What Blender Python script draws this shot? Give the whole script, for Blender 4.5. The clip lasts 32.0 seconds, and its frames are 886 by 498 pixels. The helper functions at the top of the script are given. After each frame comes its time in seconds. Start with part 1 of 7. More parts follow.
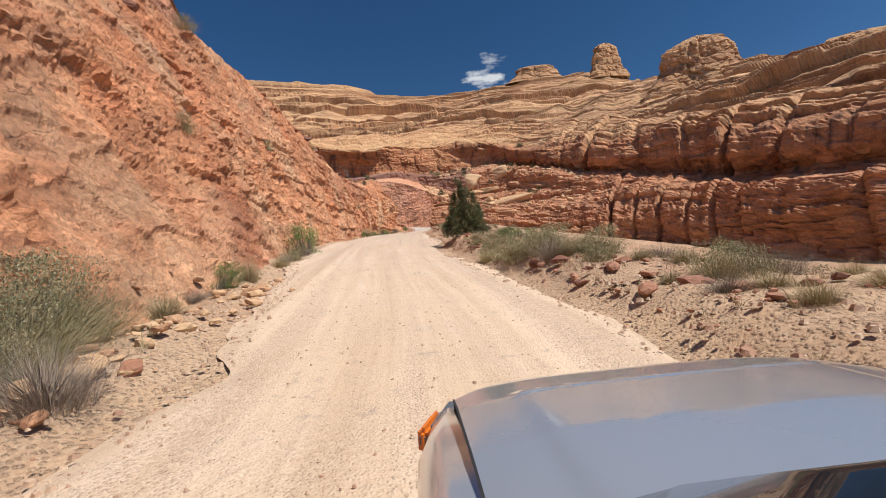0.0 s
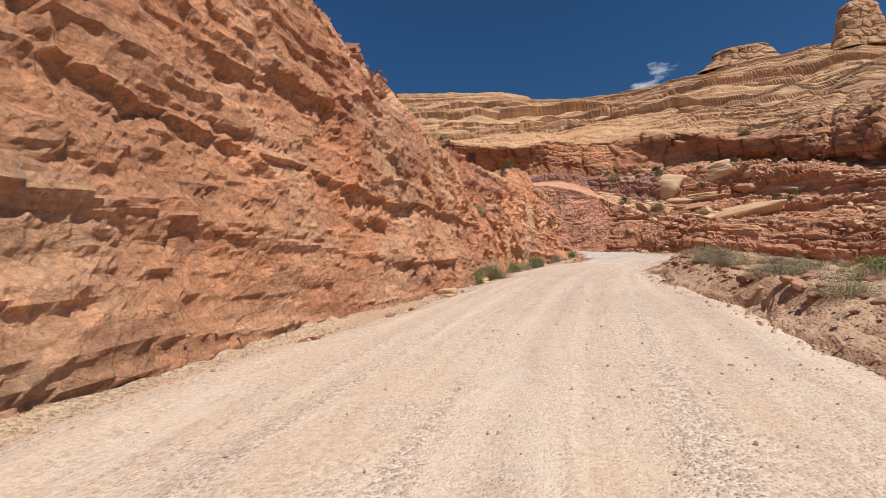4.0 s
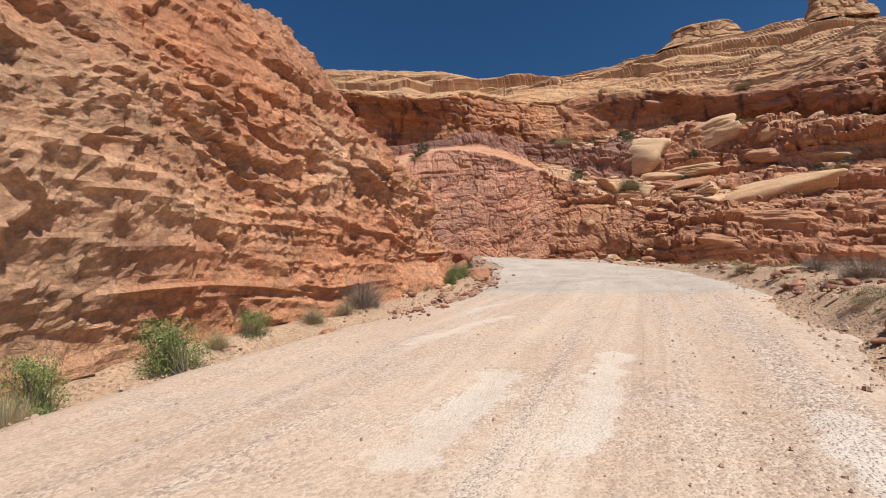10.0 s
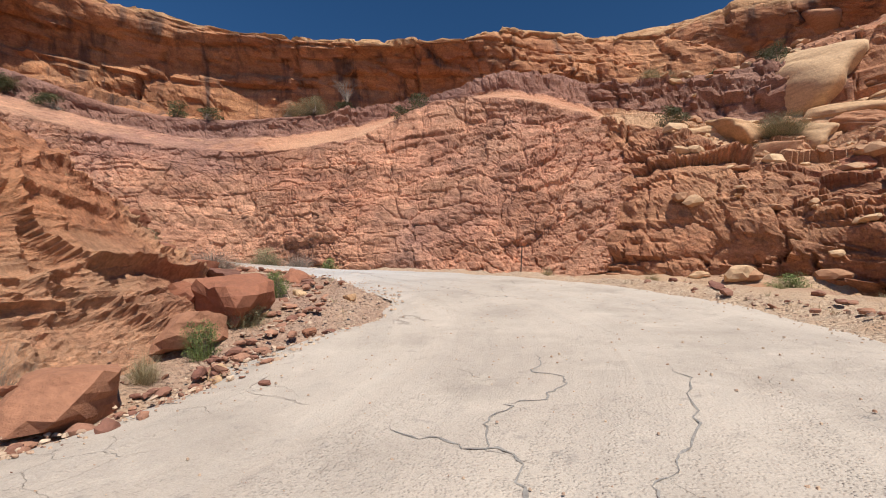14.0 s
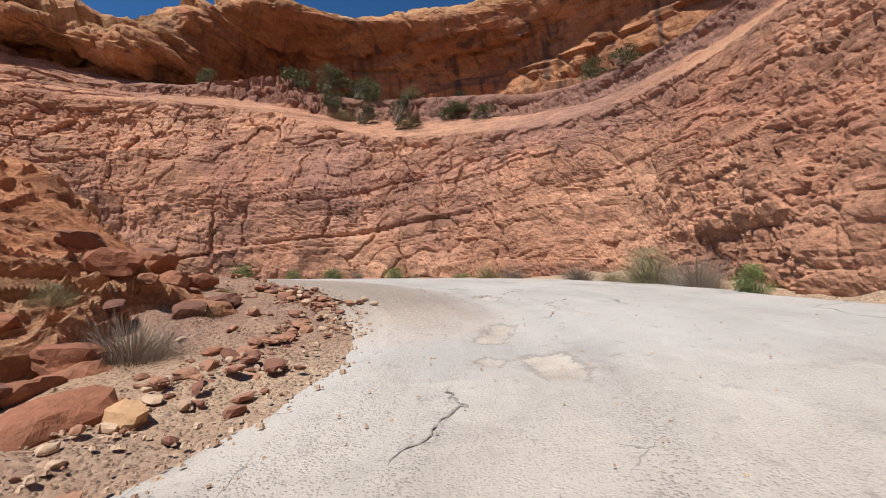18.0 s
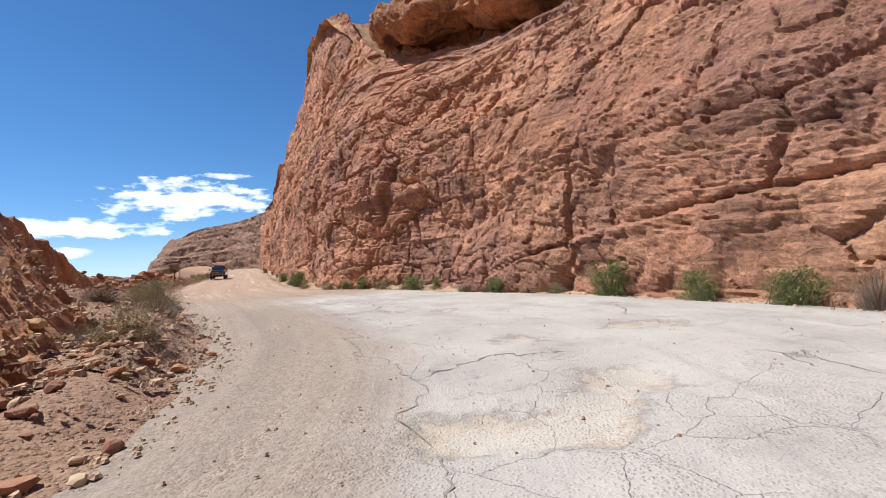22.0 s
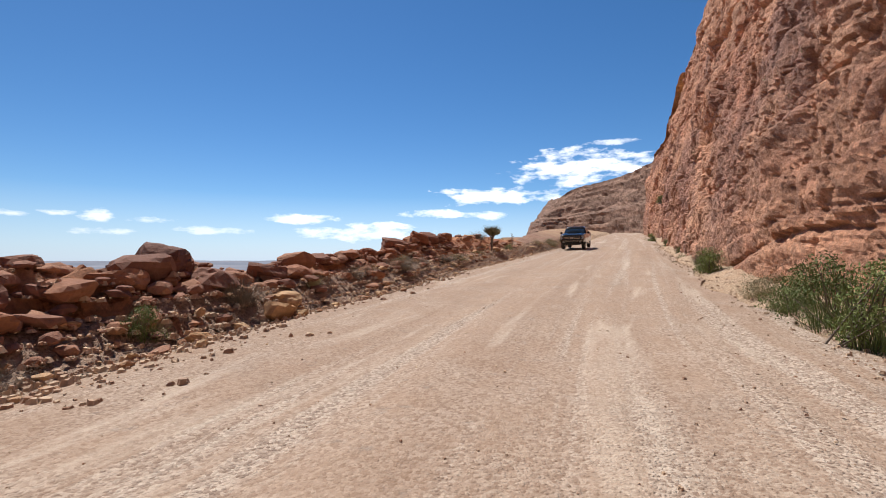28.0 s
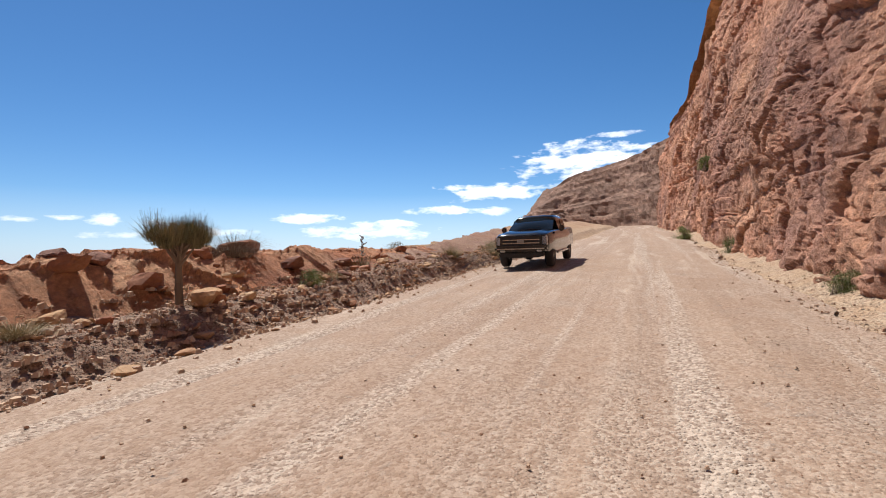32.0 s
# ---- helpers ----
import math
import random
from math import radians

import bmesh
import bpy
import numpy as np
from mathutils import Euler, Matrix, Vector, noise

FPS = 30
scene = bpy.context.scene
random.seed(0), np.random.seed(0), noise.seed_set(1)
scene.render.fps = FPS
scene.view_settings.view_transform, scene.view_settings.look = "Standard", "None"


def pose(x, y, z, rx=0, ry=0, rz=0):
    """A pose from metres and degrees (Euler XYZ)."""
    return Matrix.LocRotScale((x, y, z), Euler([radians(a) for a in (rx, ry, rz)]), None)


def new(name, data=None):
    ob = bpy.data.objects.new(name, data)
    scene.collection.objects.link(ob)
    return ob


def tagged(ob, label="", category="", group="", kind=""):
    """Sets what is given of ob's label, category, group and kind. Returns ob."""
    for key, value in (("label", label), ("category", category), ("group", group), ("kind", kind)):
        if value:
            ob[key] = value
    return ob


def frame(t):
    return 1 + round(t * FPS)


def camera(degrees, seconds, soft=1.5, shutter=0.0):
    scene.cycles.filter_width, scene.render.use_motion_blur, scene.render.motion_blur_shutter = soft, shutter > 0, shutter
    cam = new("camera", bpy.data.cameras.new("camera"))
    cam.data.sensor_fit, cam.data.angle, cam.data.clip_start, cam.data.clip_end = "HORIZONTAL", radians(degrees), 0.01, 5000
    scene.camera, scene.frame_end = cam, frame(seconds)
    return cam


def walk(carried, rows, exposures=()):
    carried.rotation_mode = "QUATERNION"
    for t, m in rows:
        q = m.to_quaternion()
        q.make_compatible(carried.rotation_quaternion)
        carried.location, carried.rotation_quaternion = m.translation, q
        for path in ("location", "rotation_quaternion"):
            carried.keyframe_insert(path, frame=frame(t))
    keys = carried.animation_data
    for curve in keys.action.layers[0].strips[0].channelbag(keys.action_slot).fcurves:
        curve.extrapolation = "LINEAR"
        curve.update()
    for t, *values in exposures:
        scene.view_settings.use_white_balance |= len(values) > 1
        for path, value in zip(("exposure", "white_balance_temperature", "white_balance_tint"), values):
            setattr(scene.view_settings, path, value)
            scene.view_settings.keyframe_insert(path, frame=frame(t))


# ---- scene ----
cam = camera(86.75, 32.0, soft=1.0)
PATH = [
    (0.0, pose(0.000, 0.000, 1.700, 90.28, 4.59, -1.29)),
    (0.5, pose(-0.214, 3.914, 2.011, 90.92, 5.12, 2.90)),
    (1.0, pose(-0.503, 7.900, 2.259, 91.74, 5.49, 7.54)),
    (1.5, pose(-0.811, 11.895, 2.502, 92.69, 5.82, 11.80)),
    (2.0, pose(-1.221, 15.919, 2.841, 93.49, 5.57, 15.07)),
    (2.5, pose(-1.789, 19.986, 3.172, 94.31, 3.98, 16.87)),
    (4.5, pose(-3.304, 37.288, 4.553, 93.34, 1.76, 16.99)),
    (5.0, pose(-3.369, 40.509, 4.810, 93.05, 1.99, 16.68)),
    (5.5, pose(-3.329, 43.685, 5.016, 93.03, 2.43, 16.35)),
    (6.0, pose(-3.283, 46.631, 5.222, 93.03, 2.76, 15.91)),
    (6.5, pose(-3.199, 49.351, 5.446, 92.85, 2.88, 15.47)),
    (7.0, pose(-3.018, 52.014, 5.609, 92.76, 2.90, 15.11)),
    (7.5, pose(-2.806, 54.623, 5.739, 92.82, 2.74, 14.67)),
    (8.0, pose(-2.556, 57.218, 5.864, 92.89, 2.53, 14.45)),
    (8.5, pose(-2.305, 59.800, 6.003, 92.92, 2.44, 14.07)),
    (9.0, pose(-1.937, 62.422, 6.163, 93.02, 2.58, 13.27)),
    (9.5, pose(-1.426, 65.187, 6.286, 93.20, 2.39, 12.34)),
    (10.0, pose(-0.800, 67.903, 6.421, 93.28, 2.35, 12.02)),
    (10.5, pose(-0.246, 71.212, 6.624, 93.44, 2.50, 11.36)),
    (11.0, pose(0.396, 73.714, 6.735, 93.47, 2.70, 10.71)),
    (11.5, pose(1.108, 76.361, 6.869, 93.46, 2.82, 10.63)),
    (12.0, pose(1.738, 78.919, 7.026, 93.53, 2.83, 11.81)),
    (12.5, pose(2.181, 81.626, 7.191, 93.99, 2.52, 15.26)),
    (13.0, pose(2.568, 84.273, 7.359, 93.89, 2.76, 19.19)),
    (13.5, pose(2.856, 86.887, 7.517, 93.93, 3.09, 22.55)),
    (15.5, pose(3.110, 96.513, 7.969, 94.37, 2.16, 45.55)),
    (16.0, pose(2.385, 98.600, 8.185, 95.25, 3.45, 54.60)),
    (16.5, pose(1.418, 100.498, 8.434, 96.14, 4.55, 64.18)),
    (17.0, pose(0.240, 102.203, 8.642, 96.99, 5.78, 73.83)),
    (17.5, pose(-1.293, 103.585, 8.902, 96.40, 4.41, 83.93)),
    (18.0, pose(-3.013, 104.732, 9.108, 95.08, 2.93, 94.04)),
    (18.5, pose(-4.889, 105.579, 9.353, 94.64, 2.01, 103.40)),
    (19.0, pose(-6.949, 106.121, 9.570, 94.17, 1.91, 112.18)),
    (19.5, pose(-9.073, 106.297, 9.714, 93.81, 0.63, 121.81)),
    (20.0, pose(-11.114, 106.285, 9.957, 94.35, 1.38, 130.93)),
    (20.5, pose(-13.068, 105.834, 10.289, 94.00, 2.42, 136.76)),
    (21.0, pose(-14.687, 105.011, 10.576, 93.96, 3.38, 141.01)),
    (21.5, pose(-16.703, 103.931, 10.813, 94.04, 3.68, 147.18)),
    (22.0, pose(-18.426, 102.436, 11.061, 93.70, 4.35, 154.18)),
    (22.5, pose(-19.912, 100.635, 11.276, 93.53, 4.00, 161.81)),
    (23.0, pose(-21.117, 98.421, 11.429, 93.10, 3.00, 169.99)),
    (23.5, pose(-21.830, 96.129, 11.572, 93.04, 1.84, 177.83)),
    (24.0, pose(-22.233, 93.664, 11.689, 92.79, 1.18, 182.21)),
    (24.5, pose(-22.449, 91.059, 11.783, 92.42, 0.33, 186.40)),
    (25.0, pose(-22.403, 88.351, 11.935, 92.20, -0.40, 190.13)),
    (25.5, pose(-22.221, 85.528, 12.044, 91.86, -0.65, 193.32)),
    (27.5, pose(-21.156, 73.050, 12.574, 91.19, 0.11, 198.22)),
    (28.0, pose(-21.024, 69.795, 12.713, 91.20, 0.23, 198.52)),
    (28.5, pose(-20.866, 66.541, 12.828, 90.96, 0.11, 198.95)),
    (29.0, pose(-20.837, 63.295, 12.981, 90.95, 0.40, 199.23)),
    (29.5, pose(-20.753, 60.594, 13.117, 90.86, 0.82, 199.31)),
    (30.0, pose(-20.694, 58.142, 13.266, 90.59, 1.12, 199.21)),
    (30.5, pose(-20.964, 55.072, 13.443, 90.54, 1.07, 199.38)),
    (31.0, pose(-21.227, 51.803, 13.614, 90.54, 1.27, 199.56)),
    (31.5, pose(-21.461, 48.605, 13.804, 90.59, 1.30, 199.47)),
    (32.0, pose(-21.683, 45.547, 14.018, 90.79, 1.47, 199.20)),
]
walk(cam, PATH, [(0, 0.26), (6, 0.2), (13, 0.28), (18, 0.2), (20.5, 0.34), (24, 0.34), (27.5, 0.14), (32, 0.2)])

# ---- world, sun, exposure ----
SUN_AZ, SUN_EL = 120.0, 60.0          # degrees clockwise from +y, and above the horizon
world = bpy.data.worlds.new("world")
scene.world = world
world.use_nodes = True
wn, wl = world.node_tree.nodes, world.node_tree.links
wn.clear()


sky = wn.new("ShaderNodeTexSky")
sky.sky_type = "NISHITA"
sky.sun_disc = False
sky.sun_elevation = radians(SUN_EL)
sky.sun_rotation = radians(SUN_AZ)
sky.altitude = 1900
sky.air_density = 1.0
sky.dust_density = 0.5
sky.ozone_density = 4.0
# thin fair-weather clouds, low over the horizon
tc = wn.new("ShaderNodeTexCoord")
sep = wn.new("ShaderNodeSeparateXYZ")
wl.new(tc.outputs["Generated"], sep.inputs[0])


def wmath(op, a, b=0.0):
    n = wn.new("ShaderNodeMath")
    n.operation = op
    for i, v in enumerate((a, b)):
        if isinstance(v, (int, float)):
            n.inputs[i].default_value = v
        else:
            wl.new(v, n.inputs[i])
    return n.outputs[0]


# bearing from the south-east and height, both in degrees
turn = wn.new("ShaderNodeVectorRotate"); turn.rotation_type = "Z_AXIS"; turn.inputs["Angle"].default_value = radians(150)
wl.new(tc.outputs["Generated"], turn.inputs["Vector"])
st = wn.new("ShaderNodeSeparateXYZ"); wl.new(turn.outputs[0], st.inputs[0])
bearing = wmath("MULTIPLY", wmath("ARCTAN2", st.outputs["X"], st.outputs["Y"]), 57.2958)
height = wmath("MULTIPLY", wmath("ARCSINE", st.outputs["Z"]), 57.2958)
comb = wn.new("ShaderNodeCombineXYZ")
wl.new(wmath("MULTIPLY", bearing, 0.36), comb.inputs[0]); wl.new(height, comb.inputs[1])
cn = wn.new("ShaderNodeTexNoise")
cn.inputs["Scale"].default_value = 0.75; cn.inputs["Detail"].default_value = 7; cn.inputs["Roughness"].default_value = 0.6
wl.new(comb.outputs[0], cn.inputs["Vector"])
ragged = wmath("MULTIPLY", wmath("SUBTRACT", cn.outputs["Fac"], 0.5), 5.0)
# fair-weather clouds low over the horizon: bearing, height, half width, half height, thickness
CLOUDS = [(2, 3.0, 9, 1.0, 0.75), (10.5, 5.4, 4.2, 0.6, 0.9), (16.5, 7.6, 6.5, 1.2, 1.0), (28, 10.6, 8.5, 2.1, 1.0), (17, 5.2, 3.2, 0.6, 0.8), (31.5, 13.2, 3, 0.4, 0.7), (24, 7.5, 3, 0.8, 0.8), (-25, 4.4, 1.8, 0.7, 0.9), (-28, 4.6, 1.8, 0.35, 0.8),
          (-31.5, 4.3, 1.7, 0.35, 0.7), (-24.5, 2.9, 3.2, 0.4, 0.6), (-20.5, 4.2, 2.4, 0.4, 0.7), (-5.5, 4.7, 4.6, 0.65, 0.9), (4, 4.0, 5, 0.55, 0.9), (-142, 19.6, 3.0, 1.4, 1.0), (-140.8, 21.8, 2.0, 0.7, 0.6), (46.8, 27.9, 1.2, 1.0, 0.35), (-15, 3.2, 5, 0.5, 0.6)]
cover = 0.0
for b0, h0, bw, bh, dense in CLOUDS:
    du, dv = wmath("DIVIDE", wmath("SUBTRACT", bearing, b0), bw), wmath("DIVIDE", wmath("SUBTRACT", height, h0), bh)
    inside = wmath("SUBTRACT", 1.0, wmath("ADD", wmath("MULTIPLY", du, du), wmath("MULTIPLY", dv, dv)))
    one = wn.new("ShaderNodeMapRange"); one.inputs["From Min"].default_value, one.inputs["From Max"].default_value, one.inputs["To Max"].default_value = 0.15, 0.95, dense
    wl.new(wmath("ADD", inside, wmath("MULTIPLY", ragged, wmath("COMPARE", wmath("GREATER_THAN", inside, -1.2), 1.0))), one.inputs["Value"])
    cover = wmath("MAXIMUM", one.outputs[0], cover)
deep = wn.new("ShaderNodeHueSaturation"); deep.inputs["Saturation"].default_value = 1.22
wl.new(sky.outputs[0], deep.inputs["Color"])
# pale blue haze along the horizon
low = wn.new("ShaderNodeMapRange"); low.inputs["From Min"].default_value, low.inputs["From Max"].default_value = 0.13, -0.02
low.inputs["To Max"].default_value = 0.85
wl.new(sep.outputs["Z"], low.inputs["Value"])
haze = wn.new("ShaderNodeMix"); haze.data_type = "RGBA"; haze.inputs["B"].default_value = (5.0, 6.4, 8.6, 1)
wl.new(low.outputs[0], haze.inputs["Factor"]); wl.new(deep.outputs[0], haze.inputs["A"])
mix = wn.new("ShaderNodeMix"); mix.data_type = "RGBA"
mix.inputs["B"].default_value = (10.5, 11.0, 11.8, 1)
wl.new(cover, mix.inputs["Factor"]); wl.new(haze.outputs["Result"], mix.inputs["A"])
# the sky is brighter on the sun's side
side = wn.new("ShaderNodeMapRange")
side.inputs["From Min"].default_value, side.inputs["From Max"].default_value = 1.0, -1.0
side.inputs["To Min"].default_value, side.inputs["To Max"].default_value = 0.050, 0.112
wl.new(sep.outputs["Y"], side.inputs["Value"])
bg = wn.new("ShaderNodeBackground"); bg.inputs["Strength"].default_value = 0.085
wl.new(side.outputs[0], bg.inputs["Strength"])
wl.new(mix.outputs["Result"], bg.inputs["Color"])
wo = wn.new("ShaderNodeOutputWorld")
wl.new(bg.outputs[0], wo.inputs["Surface"])

sun = new("sun", bpy.data.lights.new("sun", "SUN"))
sun.data.energy, sun.data.angle, sun.data.color = 5.0, radians(0.53), (1.0, 0.955, 0.88)
sun.rotation_euler = (radians(90 - SUN_EL), 0, radians(180 - SUN_AZ))

# ---- materials ----
class Mat:
    """A small helper to wire a procedural material on world positions."""

    def __init__(self, name, rough=0.9, metal=0.0):
        self.m = bpy.data.materials.new(name)
        self.m.use_nodes = True
        self.n, self.l = self.m.node_tree.nodes, self.m.node_tree.links
        self.b = self.n["Principled BSDF"]
        self.b.inputs["Roughness"].default_value, self.b.inputs["Metallic"].default_value = rough, metal
        self.pos = self.n.new("ShaderNodeNewGeometry").outputs["Position"]

    def map(self, scale, rot=(0, 0, 0), src=None):
        n = self.n.new("ShaderNodeMapping")
        n.inputs["Scale"].default_value, n.inputs["Rotation"].default_value = scale, [radians(a) for a in rot]
        self.l.new(src or self.pos, n.inputs["Vector"])
        return n.outputs[0]

    def noise(self, scale, detail=5, rough=0.55, src=None, distort=0.0):
        n = self.n.new("ShaderNodeTexNoise")
        n.inputs["Scale"].default_value, n.inputs["Detail"].default_value, n.inputs["Roughness"].default_value = scale, detail, rough
        n.inputs["Distortion"].default_value = distort
        self.l.new(src or self.pos, n.inputs["Vector"])
        return n.outputs["Fac"]

    def voronoi(self, scale, feature="F1", src=None, out="Distance", rnd=1.0):
        n = self.n.new("ShaderNodeTexVoronoi")
        n.feature = feature
        n.inputs["Scale"].default_value, n.inputs["Randomness"].default_value = scale, rnd
        self.l.new(src or self.pos, n.inputs["Vector"])
        return n.outputs[out]

    def range(self, src, a, b, c=0.0, d=1.0):
        n = self.n.new("ShaderNodeMapRange")
        for k, v in (("From Min", a), ("From Max", b), ("To Min", c), ("To Max", d)):
            n.inputs[k].default_value = v
        self.l.new(src, n.inputs["Value"])
        return n.outputs[0]

    def math(self, op, a, b):
        n = self.n.new("ShaderNodeMath")
        n.operation = op
        for i, v in enumerate((a, b)):
            if isinstance(v, (int, float)):
                n.inputs[i].default_value = v
            else:
                self.l.new(v, n.inputs[i])
        return n.outputs[0]

    def mix(self, fac, a, b, blend="MIX"):
        n = self.n.new("ShaderNodeMix")
        n.data_type, n.blend_type = "RGBA", blend
        for k, v in (("Factor", fac), ("A", a), ("B", b)):
            if isinstance(v, (int, float)):
                n.inputs[k].default_value = v
            elif isinstance(v, tuple):
                n.inputs[k].default_value = (*v, 1)[:4]
            else:
                self.l.new(v, n.inputs[k])
        return n.outputs["Result"]

    def grey(self, v):
        n = self.n.new("ShaderNodeCombineColor")
        for i in range(3):
            self.l.new(v, n.inputs[i])
        return n.outputs[0]

    def colour(self, c):
        self.l.new(c, self.b.inputs["Base Color"])
        return self

    def bump(self, height, dist, strength=1.0, after=None):
        n = self.n.new("ShaderNodeBump")
        n.inputs["Distance"].default_value, n.inputs["Strength"].default_value = dist, strength
        self.l.new(height, n.inputs["Height"])
        if after:
            self.l.new(after, n.inputs["Normal"])
        self.l.new(n.outputs[0], self.b.inputs["Normal"])
        return n.outputs[0]

    def random(self):
        return self.n.new("ShaderNodeObjectInfo").outputs["Random"]

    def island(self):
        return self.n.new("ShaderNodeNewGeometry").outputs["Random Per Island"]

    def cells(self, src, feature):
        n = self.n.new("ShaderNodeTexVoronoi")
        n.voronoi_dimensions, n.feature, n.distance = "2D", feature, "CHEBYCHEV"
        n.inputs["Scale"].default_value = 1.0
        self.l.new(src, n.inputs["Vector"])
        return n

    def vec(self, op, a, b):
        n = self.n.new("ShaderNodeVectorMath")
        n.operation = op
        for i, v in enumerate((a, b)):
            if isinstance(v, tuple):
                n.inputs[i].default_value = v
            else:
                self.l.new(v, n.inputs[i])
        return n.outputs["Value"] if op == "DOT_PRODUCT" else n.outputs[0]

    def uv(self):
        return self.n.new("ShaderNodeTexCoord").outputs["UV"]


def rock_mat(name, base, light, dark, band_dark=0.55, varnish=0.0, tilt=(0, 0, 0), purple=0.0, bed_z=1.5, block=1.0, slabby=1.0, beds=None, dusty=None, west=None):
    """Sandstone: bedding bands, blotches, fine grain, and dark streaks running down where varnish > 0."""
    k = Mat(name, 0.92)
    big = k.range(k.noise(0.16, 4), 0.32, 0.68)
    c = k.mix(big, base, light)
    bed = k.noise(1.0, 6, 0.62, k.map((0.05 * bed_z / 1.5, 0.05 * bed_z / 1.5, bed_z), tilt), 0.4)
    c = k.mix(k.range(bed, 0.48, 0.64, 0, band_dark), c, dark)
    fine_bed = k.noise(1.0, 4, 0.6, k.map((0.25, 0.25, 7.0), tilt), 0.3)
    c = k.mix(k.range(fine_bed, 0.3, 0.7, 0, 0.5), c, light)
    if dusty:
        c = k.mix(k.range(k.noise(0.22, 5, 0.6), 0.46, 0.64, 0, 0.75), c, dusty)
        c = k.mix(k.range(k.noise(0.13, 4, 0.6), 0.52, 0.66, 0, 0.6), c, dark)
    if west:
        # browner beyond x = -12.6, fading out towards y = 92
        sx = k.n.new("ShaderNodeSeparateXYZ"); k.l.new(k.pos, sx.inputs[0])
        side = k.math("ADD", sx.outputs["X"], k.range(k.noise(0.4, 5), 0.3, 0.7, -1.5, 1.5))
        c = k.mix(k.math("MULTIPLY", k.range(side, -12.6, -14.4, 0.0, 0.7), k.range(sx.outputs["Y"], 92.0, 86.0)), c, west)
    blot = k.noise(1.6, 8, 0.65)
    c = k.mix(k.range(blot, 0.5, 0.75, 0, 0.55), c, dark)
    if varnish:
        v = k.noise(1.0, 5, 0.6, k.map((0.55, 0.55, 0.045)), 0.6)
        c = k.mix(k.range(v, 0.51, 0.66, 0, varnish), c, (0.075, 0.042, 0.032))
    if purple:
        at = k.n.new("ShaderNodeSeparateXYZ"); k.l.new(k.pos, at.inputs[0])
        stain = k.math("MULTIPLY", k.range(k.noise(0.12, 5, 0.6), 0.46, 0.62, 0, purple), k.range(at.outputs["X"], -2.0, -14.0, 0.2, 1.0))
        c = k.mix(stain, c, (0.225, 0.118, 0.097))
    # blocks parted by joints along the beds: each its own tone and its own lean, at three sizes
    uv = k.uv()
    wob = k.n.new("ShaderNodeTexNoise"); wob.inputs["Scale"].default_value = 0.5; wob.inputs["Detail"].default_value = 5
    k.l.new(k.pos, wob.inputs["Vector"])
    warped = k.mix(0.35 * block, uv, wob.outputs["Color"], "LINEAR_LIGHT")
    relief, cut = None, None
    for i, (wide, high, line) in enumerate(((2.1, 1.0, 0.035), (0.8, 0.42, 0.06), (0.3, 0.17, 0.09))):
        at = k.map((1 / (wide * block * slabby), 1 / (high * block), 1.0), (0, 0, (6, -8, 10)[i]), warped)
        one, two = k.cells(at, "F1"), k.cells(at, "F2")
        gap = k.math("SUBTRACT", two.outputs["Distance"], one.outputs["Distance"])
        off = k.vec("SUBTRACT", at, one.outputs["Position"])
        lean = k.vec("SUBTRACT", one.outputs["Color"], (0.5, 0.5, 0.5))
        lift = k.math("MULTIPLY", k.vec("DOT_PRODUCT", off, lean), high * block * (0.75, 0.85, 0.7)[i])
        where = k.range(k.noise((0.35, 0.6, 1.1)[i] / block, 3), 0.40, 0.60, 0.15, 1.0)
        joint = k.math("MULTIPLY", k.range(gap, 0.0, line, 1, 0), where)
        lift = k.math("SUBTRACT", k.math("MULTIPLY", lift, where), k.math("MULTIPLY", joint, high * block * 0.08))
        relief = lift if relief is None else k.math("ADD", relief, lift)
        cut = joint if cut is None else k.math("MAXIMUM", cut, joint)
        tone = k.range(one.outputs["Color"], 0.1, 0.9, (0.84, 0.88, 0.88)[i], (1.14, 1.12, 1.12)[i])
        c = k.mix(1.0, c, k.grey(tone), "MULTIPLY")
    c = k.mix(k.math("MULTIPLY", cut, 0.25), c, tuple(0.4 * v for v in dark))
    if beds:
        att = k.n.new("ShaderNodeAttribute"); att.attribute_name = "bed"
        pick = k.math("ADD", att.outputs["Fac"], k.range(k.noise(0.9, 5), 0.3, 0.7, -0.25, 0.25))
        c = k.mix(k.range(pick, 0.35, 0.7, 0, 0.85), c, k.mix(big, *beds))
        c = k.mix(k.range(pick, -0.3, -0.6, 0, 0.7), c, k.mix(big, (0.165, 0.078, 0.060), (0.25, 0.135, 0.105)))
    grain = k.range(k.noise(9, 8, 0.75), 0.28, 0.72, 0.64, 1.5)
    c = k.mix(1.0, c, k.grey(grain), "MULTIPLY")
    k.colour(c)
    n0 = k.bump(relief, 1.0, 0.55)
    n1 = k.bump(k.noise(2.2, 10, 0.68), 0.24, 0.75, n0)
    lay = k.noise(1.0, 6, 0.65, k.map((1.0, 1.0, 5.5), tilt), 0.5)
    n2 = k.bump(lay, 0.07, 0.6, n1)
    k.bump(k.noise(17, 6, 0.75), 0.07, 0.8, n2)
    return k.m


